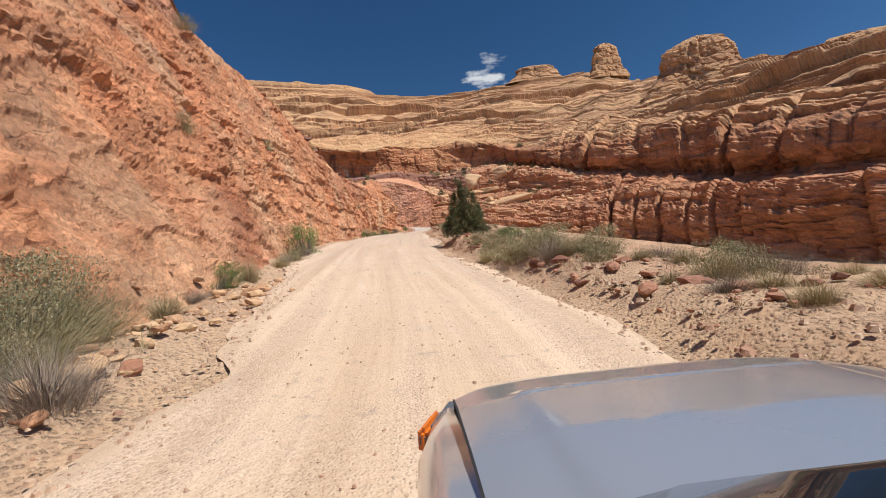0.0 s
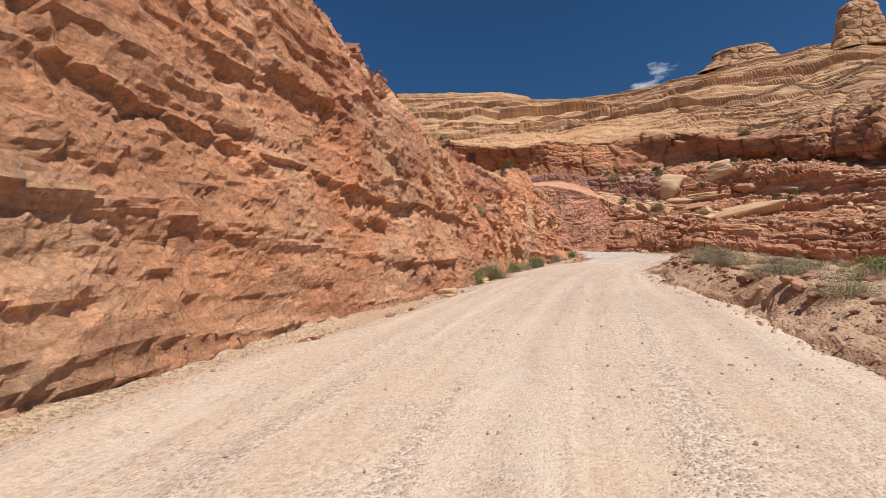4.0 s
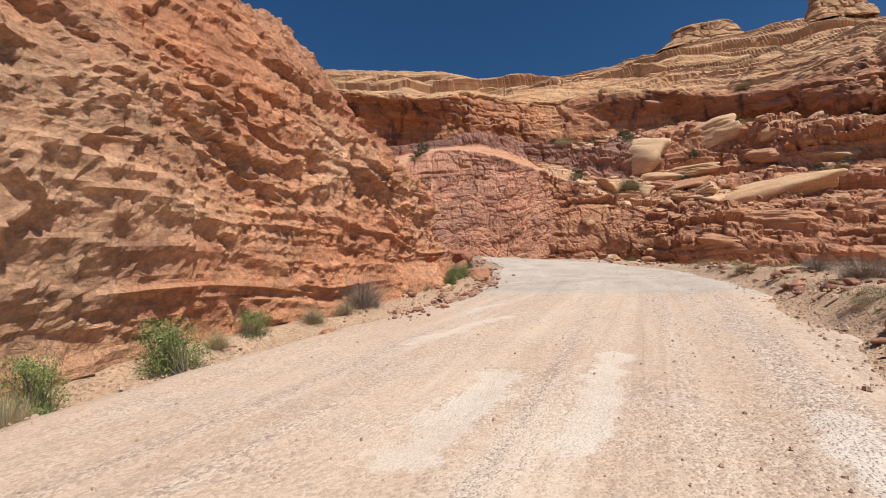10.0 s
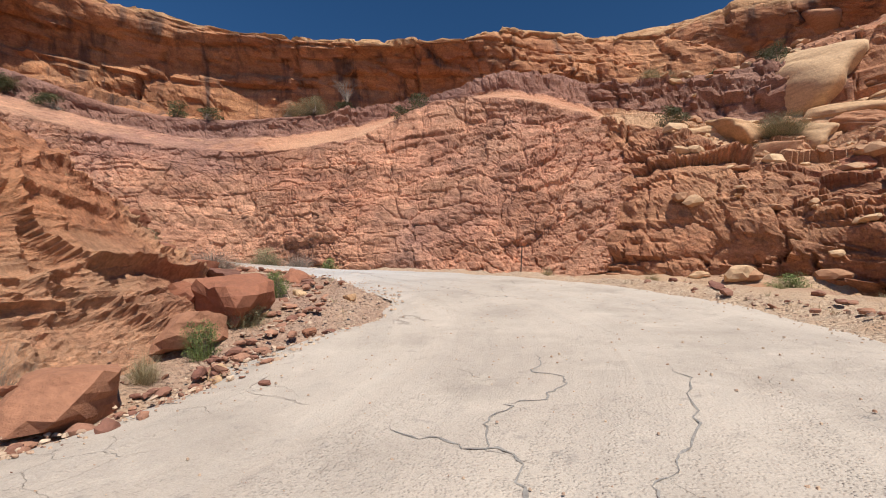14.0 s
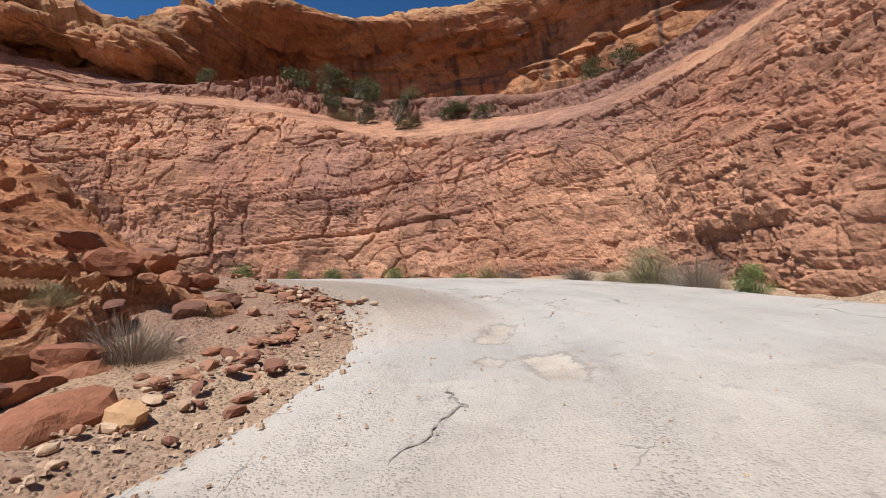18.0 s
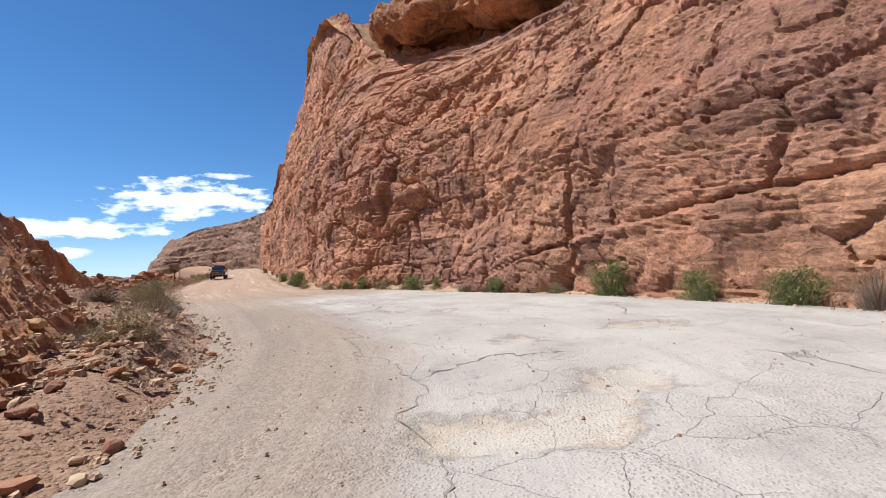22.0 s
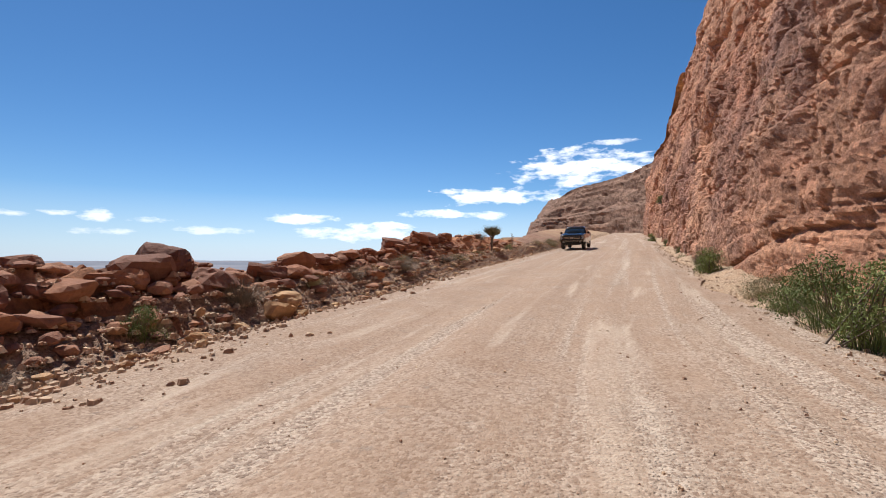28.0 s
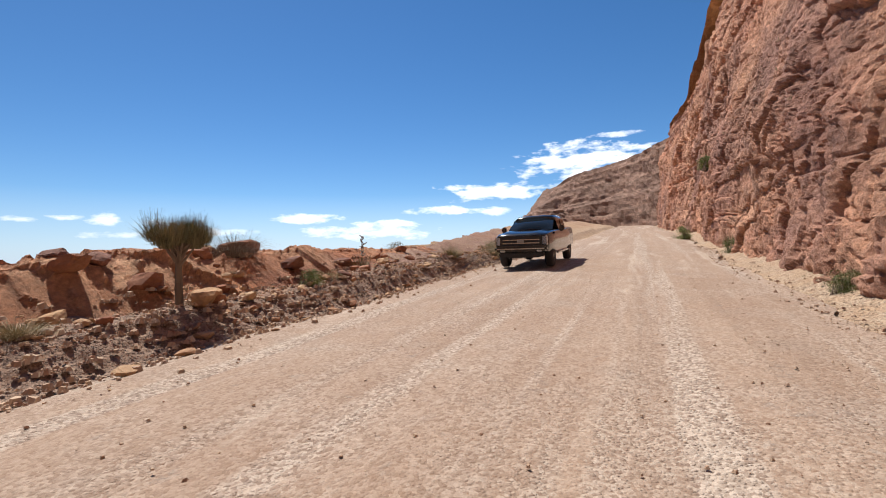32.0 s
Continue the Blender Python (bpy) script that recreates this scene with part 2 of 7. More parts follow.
RED = rock_mat("red sandstone", (0.42, 0.176, 0.10), (0.53, 0.285, 0.172), (0.21, 0.082, 0.054), 0.5, purple=0.6, beds=((0.47, 0.215, 0.115), (0.56, 0.33, 0.20)))
EAST = rock_mat("brick red sandstone", (0.35, 0.138, 0.068), (0.46, 0.235, 0.12), (0.20, 0.070, 0.04), 0.55, purple=0.25, beds=((0.47, 0.25, 0.13), (0.56, 0.36, 0.21)))
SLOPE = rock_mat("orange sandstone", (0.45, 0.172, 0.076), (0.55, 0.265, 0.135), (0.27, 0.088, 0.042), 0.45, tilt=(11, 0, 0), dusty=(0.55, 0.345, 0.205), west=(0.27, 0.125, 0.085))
BROWN = rock_mat("brown red sandstone", (0.215, 0.118, 0.08), (0.28, 0.17, 0.12), (0.13, 0.066, 0.046), 0.6, 0.2, block=1.6, slabby=1.5)
TAN = rock_mat("tan cliff sandstone", (0.34, 0.135, 0.062), (0.44, 0.215, 0.10), (0.21, 0.072, 0.037), 0.5, 0.85, beds=((0.42, 0.225, 0.105), (0.51, 0.32, 0.165)), block=2.4, slabby=2.2)
PALE = rock_mat("pale ledge sandstone", (0.39, 0.20, 0.092), (0.47, 0.285, 0.145), (0.20, 0.082, 0.04), 0.85, bed_z=0.42, block=2.6, slabby=3.5)


def ground_mat():
    k = Mat("stony desert soil", 0.95)
    c = k.mix(k.range(k.noise(0.5, 5), 0.35, 0.65), (0.46, 0.282, 0.162), (0.57, 0.39, 0.235))
    peb = k.mix(k.voronoi(16, "F1", None, "Color"), (0.29, 0.155, 0.10), (0.57, 0.41, 0.275))
    c = k.mix(k.range(k.noise(4, 4), 0.4, 0.7, 0.15, 0.65), c, peb)
    att = k.n.new("ShaderNodeAttribute"); att.attribute_name = "shoulder"
    near = k.math("MULTIPLY", att.outputs["Fac"], k.range(k.noise(1.3, 5), 0.35, 0.6, 0.35, 1.0))
    c = k.mix(near, c, k.mix(k.range(k.voronoi(24, "F1", None, "Color"), 0.2, 0.8), (0.345, 0.228, 0.15), (0.57, 0.43, 0.30)))
    bank = k.n.new("ShaderNodeAttribute"); bank.attribute_name = "bank"
    c = k.mix(k.math("MULTIPLY", bank.outputs["Fac"], k.range(k.noise(0.8, 5), 0.3, 0.6, 0.55, 0.95)), c, k.mix(k.voronoi(14, "F1", None, "Color"), (0.19, 0.095, 0.068), (0.36, 0.215, 0.155)))
    red = k.math("MULTIPLY", k.range(att.outputs["Fac"], 0.5, 0.1), k.range(k.noise(0.25, 4), 0.45, 0.6, 0, 0.6))
    c = k.mix(red, c, (0.34, 0.165, 0.10))
    c = k.mix(1.0, c, k.grey(k.range(k.noise(30, 5, .7), 0.2, 0.8, 0.7, 1.2)), "MULTIPLY")
    k.colour(c)
    n = k.bump(k.range(k.voronoi(16), 0, 0.5, 1, 0), 0.05, 0.9)
    k.bump(k.noise(9, 8, 0.7), 0.08, 0.7, n)
    return k.m


def road_mat():
    """Dirt and gravel on the straights, worn grey asphalt round the bend."""
    k = Mat("dirt and worn asphalt", 0.93)
    uv = k.uv()
    rut = k.noise(1.0, 4, 0.6, k.map((1.5, 0.035, 1), src=uv), 0.25)
    fine = k.noise(55, 4, 0.7)
    wash = k.noise(1.0, 3, 0.5, k.map((0.3, 1.5, 1), src=uv), 0.6)
    dirt = k.mix(k.range(rut, 0.36, 0.64), (0.46, 0.325, 0.225), (0.60, 0.455, 0.335))
    dirt = k.mix(k.range(k.noise(0.22, 4), 0.4, 0.65, 0, 0.5), dirt, (0.45, 0.30, 0.20))
    dirt = k.mix(k.range(k.noise(0.7, 5), 0.55, 0.75, 0, 0.45), dirt, (0.40, 0.36, 0.32))
    asph = k.mix(k.range(k.noise(0.35, 5), 0.35, 0.68), (0.36, 0.343, 0.328), (0.45, 0.432, 0.412))
    asph = k.mix(k.range(rut, 0.35, 0.7, 0, 0.35), asph, (0.54, 0.49, 0.445))
    wob = k.n.new("ShaderNodeTexNoise"); wob.inputs["Scale"].default_value = 0.9; wob.inputs["Detail"].default_value = 6
    k.l.new(k.pos, wob.inputs["Vector"])
    warped = k.mix(0.35, k.pos, wob.outputs["Color"], "LINEAR_LIGHT")
    line = k.voronoi(0.33, "DISTANCE_TO_EDGE", warped)
    few = k.math("MULTIPLY", k.range(k.noise(0.23, 3), 0.58, 0.62), k.range(k.noise(5.0, 4, 0.7), 0.36, 0.56, 0.1, 1.0))
    sx = k.n.new("ShaderNodeSeparateXYZ"); k.l.new(k.pos, sx.inputs[0])
    thin = k.math("MULTIPLY", k.range(k.voronoi(1.1, "DISTANCE_TO_EDGE", warped), 0.001, 0.006, 0.4, 0), k.math("MAXIMUM", k.range(k.noise(0.31, 3), 0.57, 0.63), k.math("MULTIPLY", k.range(k.noise(0.45, 3), 0.44, 0.52, 0, 0.8), k.range(sx.outputs["X"], -17.0, -20.0))))
    crk = k.math("MAXIMUM", k.math("MULTIPLY", k.range(line, 0.002, 0.007, 1, 0), few), thin)
    asph = k.mix(k.range(k.noise(1.1, 7, 0.7), 0.36, 0.66, 0, 0.5), asph, (0.53, 0.505, 0.475))
    asph = k.mix(k.range(k.noise(0.55, 7, 0.68), 0.48, 0.70, 0, 0.75), asph, (0.26, 0.243, 0.228))
    asph = k.mix(k.range(k.noise(0.8, 7, 0.62, None, 0.6), 0.58, 0.66, 0, 0.28), asph, (0.60, 0.57, 0.53))
    asph = k.mix(k.math("MULTIPLY", crk, 0.45), asph, (0.16, 0.14, 0.125))
    y = k.math("ADD", sx.outputs["Y"], k.math("MULTIPLY", k.noise(0.5, 5), 3.5))
    # asphalt starts further along on the lower leg than it ends on the upper one
    lim = k.range(sx.outputs["X"], -16.0, -6.0, 80.8, 85.0)
    soft = k.range(sx.outputs["X"], -16.0, -6.0, 5.0, 0.5)
    msk = k.range(k.math("DIVIDE", k.math("SUBTRACT", y, lim), soft), -0.5, 0.5)
    # on the lower leg the asphalt begins with a straight, slightly skew edge
    skew = k.math("ADD", k.math("ADD", sx.outputs["Y"], k.math("MULTIPLY", sx.outputs["X"], 0.30)), k.range(k.noise(1.6, 6, 0.7), 0.25, 0.75, -0.5, 0.5))
    msk = k.mix(k.range(sx.outputs["X"], -12.0, -8.0), k.grey(msk), k.grey(k.range(skew, 83.6, 83.9)))
    su = k.n.new("ShaderNodeSeparateXYZ"); k.l.new(uv, su.inputs[0])
    edge = k.math("ADD", su.outputs["X"], k.math("MULTIPLY", k.noise(0.6, 5), 1.3))
    asph = k.mix(k.range(sx.outputs["X"], -10.0, -3.0), asph, k.mix(1.0, asph, (1.04, 0.93, 0.81), "MULTIPLY"))
    # the upper leg is redder and duller, with gravel along its inner side
    upper = k.range(sx.outputs["X"], -14.0, -10.0, 1.0, 0.0)
    dirt = k.mix(k.math("MULTIPLY", upper, k.math("SUBTRACT", 1.0, msk)), dirt, k.mix(1.0, dirt, (0.615, 0.53, 0.475), "MULTIPLY"))
    grey_end = k.math("MULTIPLY", upper, k.range(sx.outputs["Y"], 70.0, 86.0, 0.0, 0.75))
    dirt = k.mix(grey_end, dirt, k.mix(k.range(rut, 0.36, 0.64), (0.26, 0.225, 0.20), (0.37, 0.325, 0.285)))
    sandy = k.math("MULTIPLY", k.range(sx.outputs["Y"], 45.0, 8.0, 0.0, 0.65), k.math("SUBTRACT", 1.0, upper))
    dirt = k.mix(sandy, dirt, k.mix(k.range(rut, 0.36, 0.64), (0.54, 0.385, 0.255), (0.68, 0.51, 0.355)))
    inner = k.math("MULTIPLY", upper, k.range(edge, 1.2, 2.4))
    msk = k.math("MULTIPLY", msk, k.math("SUBTRACT", 1.0, k.math("MULTIPLY", inner, 0.85)))
    c = k.mix(msk, dirt, asph)
    att = k.n.new("ShaderNodeAttribute"); att.attribute_name = "worn"
    hole = k.math("ADD", att.outputs["Fac"], k.range(k.noise(3.5, 6, 0.7), 0.25, 0.75, -0.7, 0.7))
    lying = k.n.new("ShaderNodeAttribute"); lying.attribute_name = "pale"
    dust = k.math("ADD", lying.outputs["Fac"], k.range(k.noise(2.2, 7, 0.7), 0.25, 0.75, -0.95, 0.95))
    # dark ring at each hole's edge: the rim's shadow, put into the colour
    c = k.mix(k.range(hole, 0.25, 0.6, 0, 0.55), c, (0.19, 0.17, 0.152))
    c = k.mix(k.range(hole, 0.62, 0.85), c, k.mix(k.range(k.noise(2.5, 5), 0.35, 0.65), (0.38, 0.33, 0.28), (0.50, 0.44, 0.375)))
    gravel = k.mix(k.range(k.voronoi(30, "F1", None, "Color"), 0.2, 0.8), (0.27, 0.195, 0.148), (0.64, 0.525, 0.425))
    loose = k.math("MAXIMUM", k.range(k.noise(0.9, 4), 0.42, 0.66, 0.35, 0.62), k.range(k.noise(1.0, 4, 0.6, k.map((1.1, 0.03, 1), src=uv), 0.3), 0.46, 0.60, 0.0, 0.9))
    c = k.mix(k.math("MULTIPLY", loose, k.math("MULTIPLY", k.range(msk, 0, 1, 1.0, 0.12), k.range(sandy, 0, 0.65, 0.85, 0.3))), c, gravel)
    c = k.mix(k.range(dust, 0.85, 1.1, 0, 0.6), c, k.mix(msk, k.mix(k.range(k.noise(1.2, 5), 0.35, 0.65), (0.55, 0.465, 0.38), (0.65, 0.575, 0.49)), (0.50, 0.475, 0.44)))
    # smooth pale dust where the wheels have swept the gravel aside
    swept = k.range(k.noise(1.0, 5, 0.6, k.map((0.8, 0.10, 1), src=uv), 0.8), 0.58, 0.68, 0, 0.55)
    c = k.mix(k.math("MULTIPLY", swept, k.range(msk, 0, 1, 1.0, 0.0)), c, (0.60, 0.49, 0.39))
    c = k.mix(k.math("MULTIPLY", grey_end, k.range(msk, 0, 1, 1.0, 0.0)), c, k.mix(1.0, c, (0.58, 0.58, 0.59), "MULTIPLY"))
    c = k.mix(1.0, c, k.grey(k.range(fine, 0.2, 0.8, 0.78, 1.16)), "MULTIPLY")
    k.colour(c)
    n0 = k.bump(rut, 0.10, 0.45)
    n1 = k.bump(wash, 0.06, 0.4, n0)
    gr = k.math("MULTIPLY", k.range(k.voronoi(30), 0, 0.5, 1, 0), loose)
    n2 = k.bump(gr, 0.03, 0.7, n1)
    n3 = k.bump(k.math("MULTIPLY", crk, msk), -0.05, 0.8, n2)
    k.bump(fine, 0.02, 0.5, n3)
    return k.m


GROUND, ROADM = ground_mat(), road_mat()

# ---- noise and surface helpers ----
def h01(i, j, k):
    """A random number in 0..1 for whole numbers."""
    a = (i.astype(np.int64) * 374761393 + j.astype(np.int64) * 668265263 + np.int64(k) * 2147483647 + 1013904223) & 0xFFFFFFFF
    a = ((a ^ (a >> 13)) * 1274126177) & 0xFFFFFFFF
    a = ((a ^ (a >> 16)) * 2246822519) & 0xFFFFFFFF
    return ((a ^ (a >> 15)) & 0xFFFFFF) / float(0x1000000)


def vnoise(u, v, seed):
    """Smooth noise in -1..1."""
    i, j = np.floor(u), np.floor(v)
    fu, fv = u - i, v - j
    fu, fv = fu * fu * (3 - 2 * fu), fv * fv * (3 - 2 * fv)
    a, b, c, d = h01(i, j, seed), h01(i + 1, j, seed), h01(i, j + 1, seed), h01(i + 1, j + 1, seed)
    return 2 * ((a * (1 - fu) + b * fu) * (1 - fv) + (c * (1 - fu) + d * fu) * fv) - 1


def fbm(u, v, seed, octaves=4, gain=0.5):
    out, amp = 0 * u, 1.0
    for o in range(octaves):
        out = out + amp * vnoise(u * 2**o + 17.3 * o, v * 2**o - 9.1 * o, seed + o)
        amp *= gain
    return out


def facets(u, v, seed, tilt=1.0):
    """Broken blocks: each cell has its own level and lean. Gives the relief and how near a joint is (0 on the joint)."""
    iu, iv = np.floor(u), np.floor(v)
    best = np.full(u.shape, 9.0)
    second = np.full(u.shape, 9.0)
    level = np.zeros(u.shape)
    for a in (-1, 0, 1):
        for b in (-1, 0, 1):
            ci, cj = iu + a, iv + b
            r1, r2, r3 = h01(ci, cj, seed), h01(ci, cj, seed + 1), h01(ci, cj, seed + 2)
            du, dv = u - ci - 0.12 - 0.76 * r1, v - cj - 0.12 - 0.76 * r2
            d = np.maximum(np.abs(du), np.abs(dv)) * 0.65 + np.hypot(du, dv) * 0.35
            lv = 1.5 * (2 * r3 - 1) * np.abs(2 * r3 - 1) + tilt * ((2.4 * r2 - 1.2) * du + (5.0 * h01(ci, cj, seed + 3) - 2.2) * dv)
            near = d < best
            second = np.where(near, best, np.minimum(second, d))
            level = np.where(near, lv, level)
            best = np.where(near, d, best)
    return level, np.minimum((second - best) * 5, 1.0)


def spline(points, n):
    """A smooth line through the points: n points, evenly by length."""
    p = np.asarray(points, float)
    q = np.vstack([2 * p[0] - p[1], p, 2 * p[-1] - p[-2]])
    t = np.linspace(0, 1, 16, endpoint=False)[:, None]
    segs = []
    for a, b, c, d in zip(q[:-3], q[1:-2], q[2:-1], q[3:]):
        segs.append(0.5 * (2 * b + (c - a) * t + (2 * a - 5 * b + 4 * c - d) * t**2 + (3 * b - a - 3 * c + d) * t**3))
    fine = np.vstack(segs + [p[-1:]])
    return fine, n


def rail_grid(rails, step, coarse, aspect):
    """A smooth sheet over rails (lists of points along, from the foot up). coarse: metres of mesh step for each metre to the road; the
    step grows with that distance, column by column and between each two rails."""
    fine = np.array([spline(r, 2)[0] for r in rails])
    mid = fine[len(rails) // 2]
    s = np.concatenate([[0], np.cumsum(np.linalg.norm(np.diff(mid[:, :3], axis=0), axis=1))])
    far = road_distance(fine[..., :3])
    near = aspect * np.clip(coarse * far.min(axis=0), step, 14 * step)
    cells = np.concatenate([[0], np.cumsum(np.diff(s) / (0.5 * (near[1:] + near[:-1])))])
    nu = max(8, int(cells[-1]))
    k = np.interp(np.linspace(0, cells[-1], nu), cells, s)
    cols = np.array([[np.interp(k, s, r[:, c]) for c in range(5)] for r in fine]).transpose(0, 2, 1)
    rows = []
    for i in range(len(rails) - 1):
        gap = np.linalg.norm(fine[i + 1][:, :3] - fine[i][:, :3], axis=1)
        size = np.clip(coarse * np.minimum(far[i], far[i + 1]), step, 14 * step)
        t = np.linspace(0, 1, int(np.clip(np.percentile(gap / size, 75), 2, 170)), endpoint=False)[:, None, None]
        rows.append(cols[i] * (1 - t) + cols[i + 1] * t)
    g = np.concatenate(rows + [cols[-1:]])
    # soften the kinks between the rails a little
    for _ in range(3):
        g[1:-1] = 0.25 * g[:-2] + 0.5 * g[1:-1] + 0.25 * g[2:]
    return g


def road_distance(points):
    """Metres from points to the stretch of road that is driven, at eye height."""
    line = road_line[(road_line[:, 1] > 0) & (road_s > 40)][::20, :3] + np.array([0, 0, 1.7])
    flat_points = points.reshape(-1, 3)
    out = np.concatenate([np.sqrt(((flat_points[i:i + 4000, None] - line[None]) ** 2).sum(-1)).min(axis=1) for i in range(0, len(flat_points), 4000)])
    return out.reshape(points.shape[:-1])


def grid_normals(g):
    du, dv = np.gradient(g, axis=1), np.gradient(g, axis=0)
    n = np.cross(du, dv)
    return n / (np.linalg.norm(n, axis=2, keepdims=True) + 1e-9)


def grid_mesh(name, g, material, smooth=False, uv=None):
    """A mesh from a grid of points (rows x columns x 3)."""
    r, c = g.shape[:2]
    idx = np.arange(r * c).reshape(r, c)
    quads = np.stack([idx[:-1, :-1], idx[:-1, 1:], idx[1:, 1:], idx[1:, :-1]], -1).reshape(-1, 4)
    me = bpy.data.meshes.new(name)
    me.vertices.add(r * c)
    me.vertices.foreach_set("co", g.reshape(-1))
    me.loops.add(quads.size)
    me.loops.foreach_set("vertex_index", quads.reshape(-1).astype(np.int32))
    me.polygons.add(len(quads))
    me.polygons.foreach_set("loop_start", np.arange(0, quads.size, 4, dtype=np.int32))
    me.polygons.foreach_set("use_smooth", np.full(len(quads), smooth))
    if uv is not None:
        lay = me.uv_layers.new(name="UVMap")
        lay.data.foreach_set("uv", uv.reshape(-1, 2)[quads.reshape(-1)].reshape(-1))
    me.update(calc_edges=True)
    me.materials.append(material)
    return me


def beds(s, h, seed, thick, long, depth, step, hang, blocky):
    """Layered rock: beds of uneven thickness, broken into blocks by joints. Each bed stands out by its own amount, each block has its
    own level and lean, and the gaps between them are open here and healed there."""
    q = h / thick + 0.45 * vnoise(h / thick * 0.8 + 3.1, 0 * s, seed) + 0.24 * fbm(s / (7 * thick), h / (5 * thick), seed + 1, 3)
    b = np.floor(q)
    f = q - b
    u = s / long * (0.55 + 0.9 * h01(b, b * 0, seed + 2)) + 40 * h01(b, b * 0 + 1, seed + 3) + 0.13 * fbm(h / thick * 1.1, s / long * 0.8, seed + 4, 3)
    i = np.floor(u)
    c = np.where(u - i > 0.06 + 0.88 * h01(i, b, seed + 5), i, i - 1)
    left, right = c + 0.06 + 0.88 * h01(c, b, seed + 5), c + 1.06 + 0.88 * h01(c + 1, b, seed + 5)
    du = u - 0.5 * (left + right)
    d = 0.42 * blocky * (2 * h01(c, b, seed + 6) - 1) + 0.7 * blocky * (2 * h01(c, b, seed + 7) - 1) * du + (f - 0.5) * (1.1 * h01(c, b, seed + 8) - 0.55 + hang)
    d = d + 0.55 * vnoise(s / (4 * long) + 17 * b, b * 3.3, seed + 9)
    low = f < 0.5
    joint_v = np.where(low, f, 1 - f) * thick
    open_v = h01(np.where(low, b, b + 1), 0 * b + 5, seed + 10) ** 2 * np.clip(0.6 + 1.0 * vnoise(s / (2.5 * long), b * 5.1 + 0 * s, seed + 11), 0, 1.4)
    first = u - left < right - u
    joint_u = np.where(first, u - left, right - u) * long
    open_u = h01(np.where(first, c, c + 1), b, seed + 12) ** 2
    wide = max(0.05 * thick, 0.7 * step)
    d = d - 1.5 * open_v * np.exp(-(joint_v / wide) ** 2) - 1.1 * open_u * np.exp(-(joint_u / wide) ** 2)
    whole = np.clip(0.85 + 1.0 * fbm(s / (3.2 * long), h / (3.2 * thick), seed + 13, 3), 0.22, 1.35)
    return depth * d * whole


def even(n, times=14):
    """Directions smoothed over the sheet, so that neighbouring points are not pushed across each other."""
    for _ in range(times):
        p = np.pad(n, ((2, 2), (2, 2), (0, 0)), mode="edge")
        n = p[:-4, 2:-2] + p[4:, 2:-2] + p[2:-2, :-4] + p[2:-2, 4:] + n
        n = n / (np.linalg.norm(n, axis=2, keepdims=True) + 1e-9)
    return n


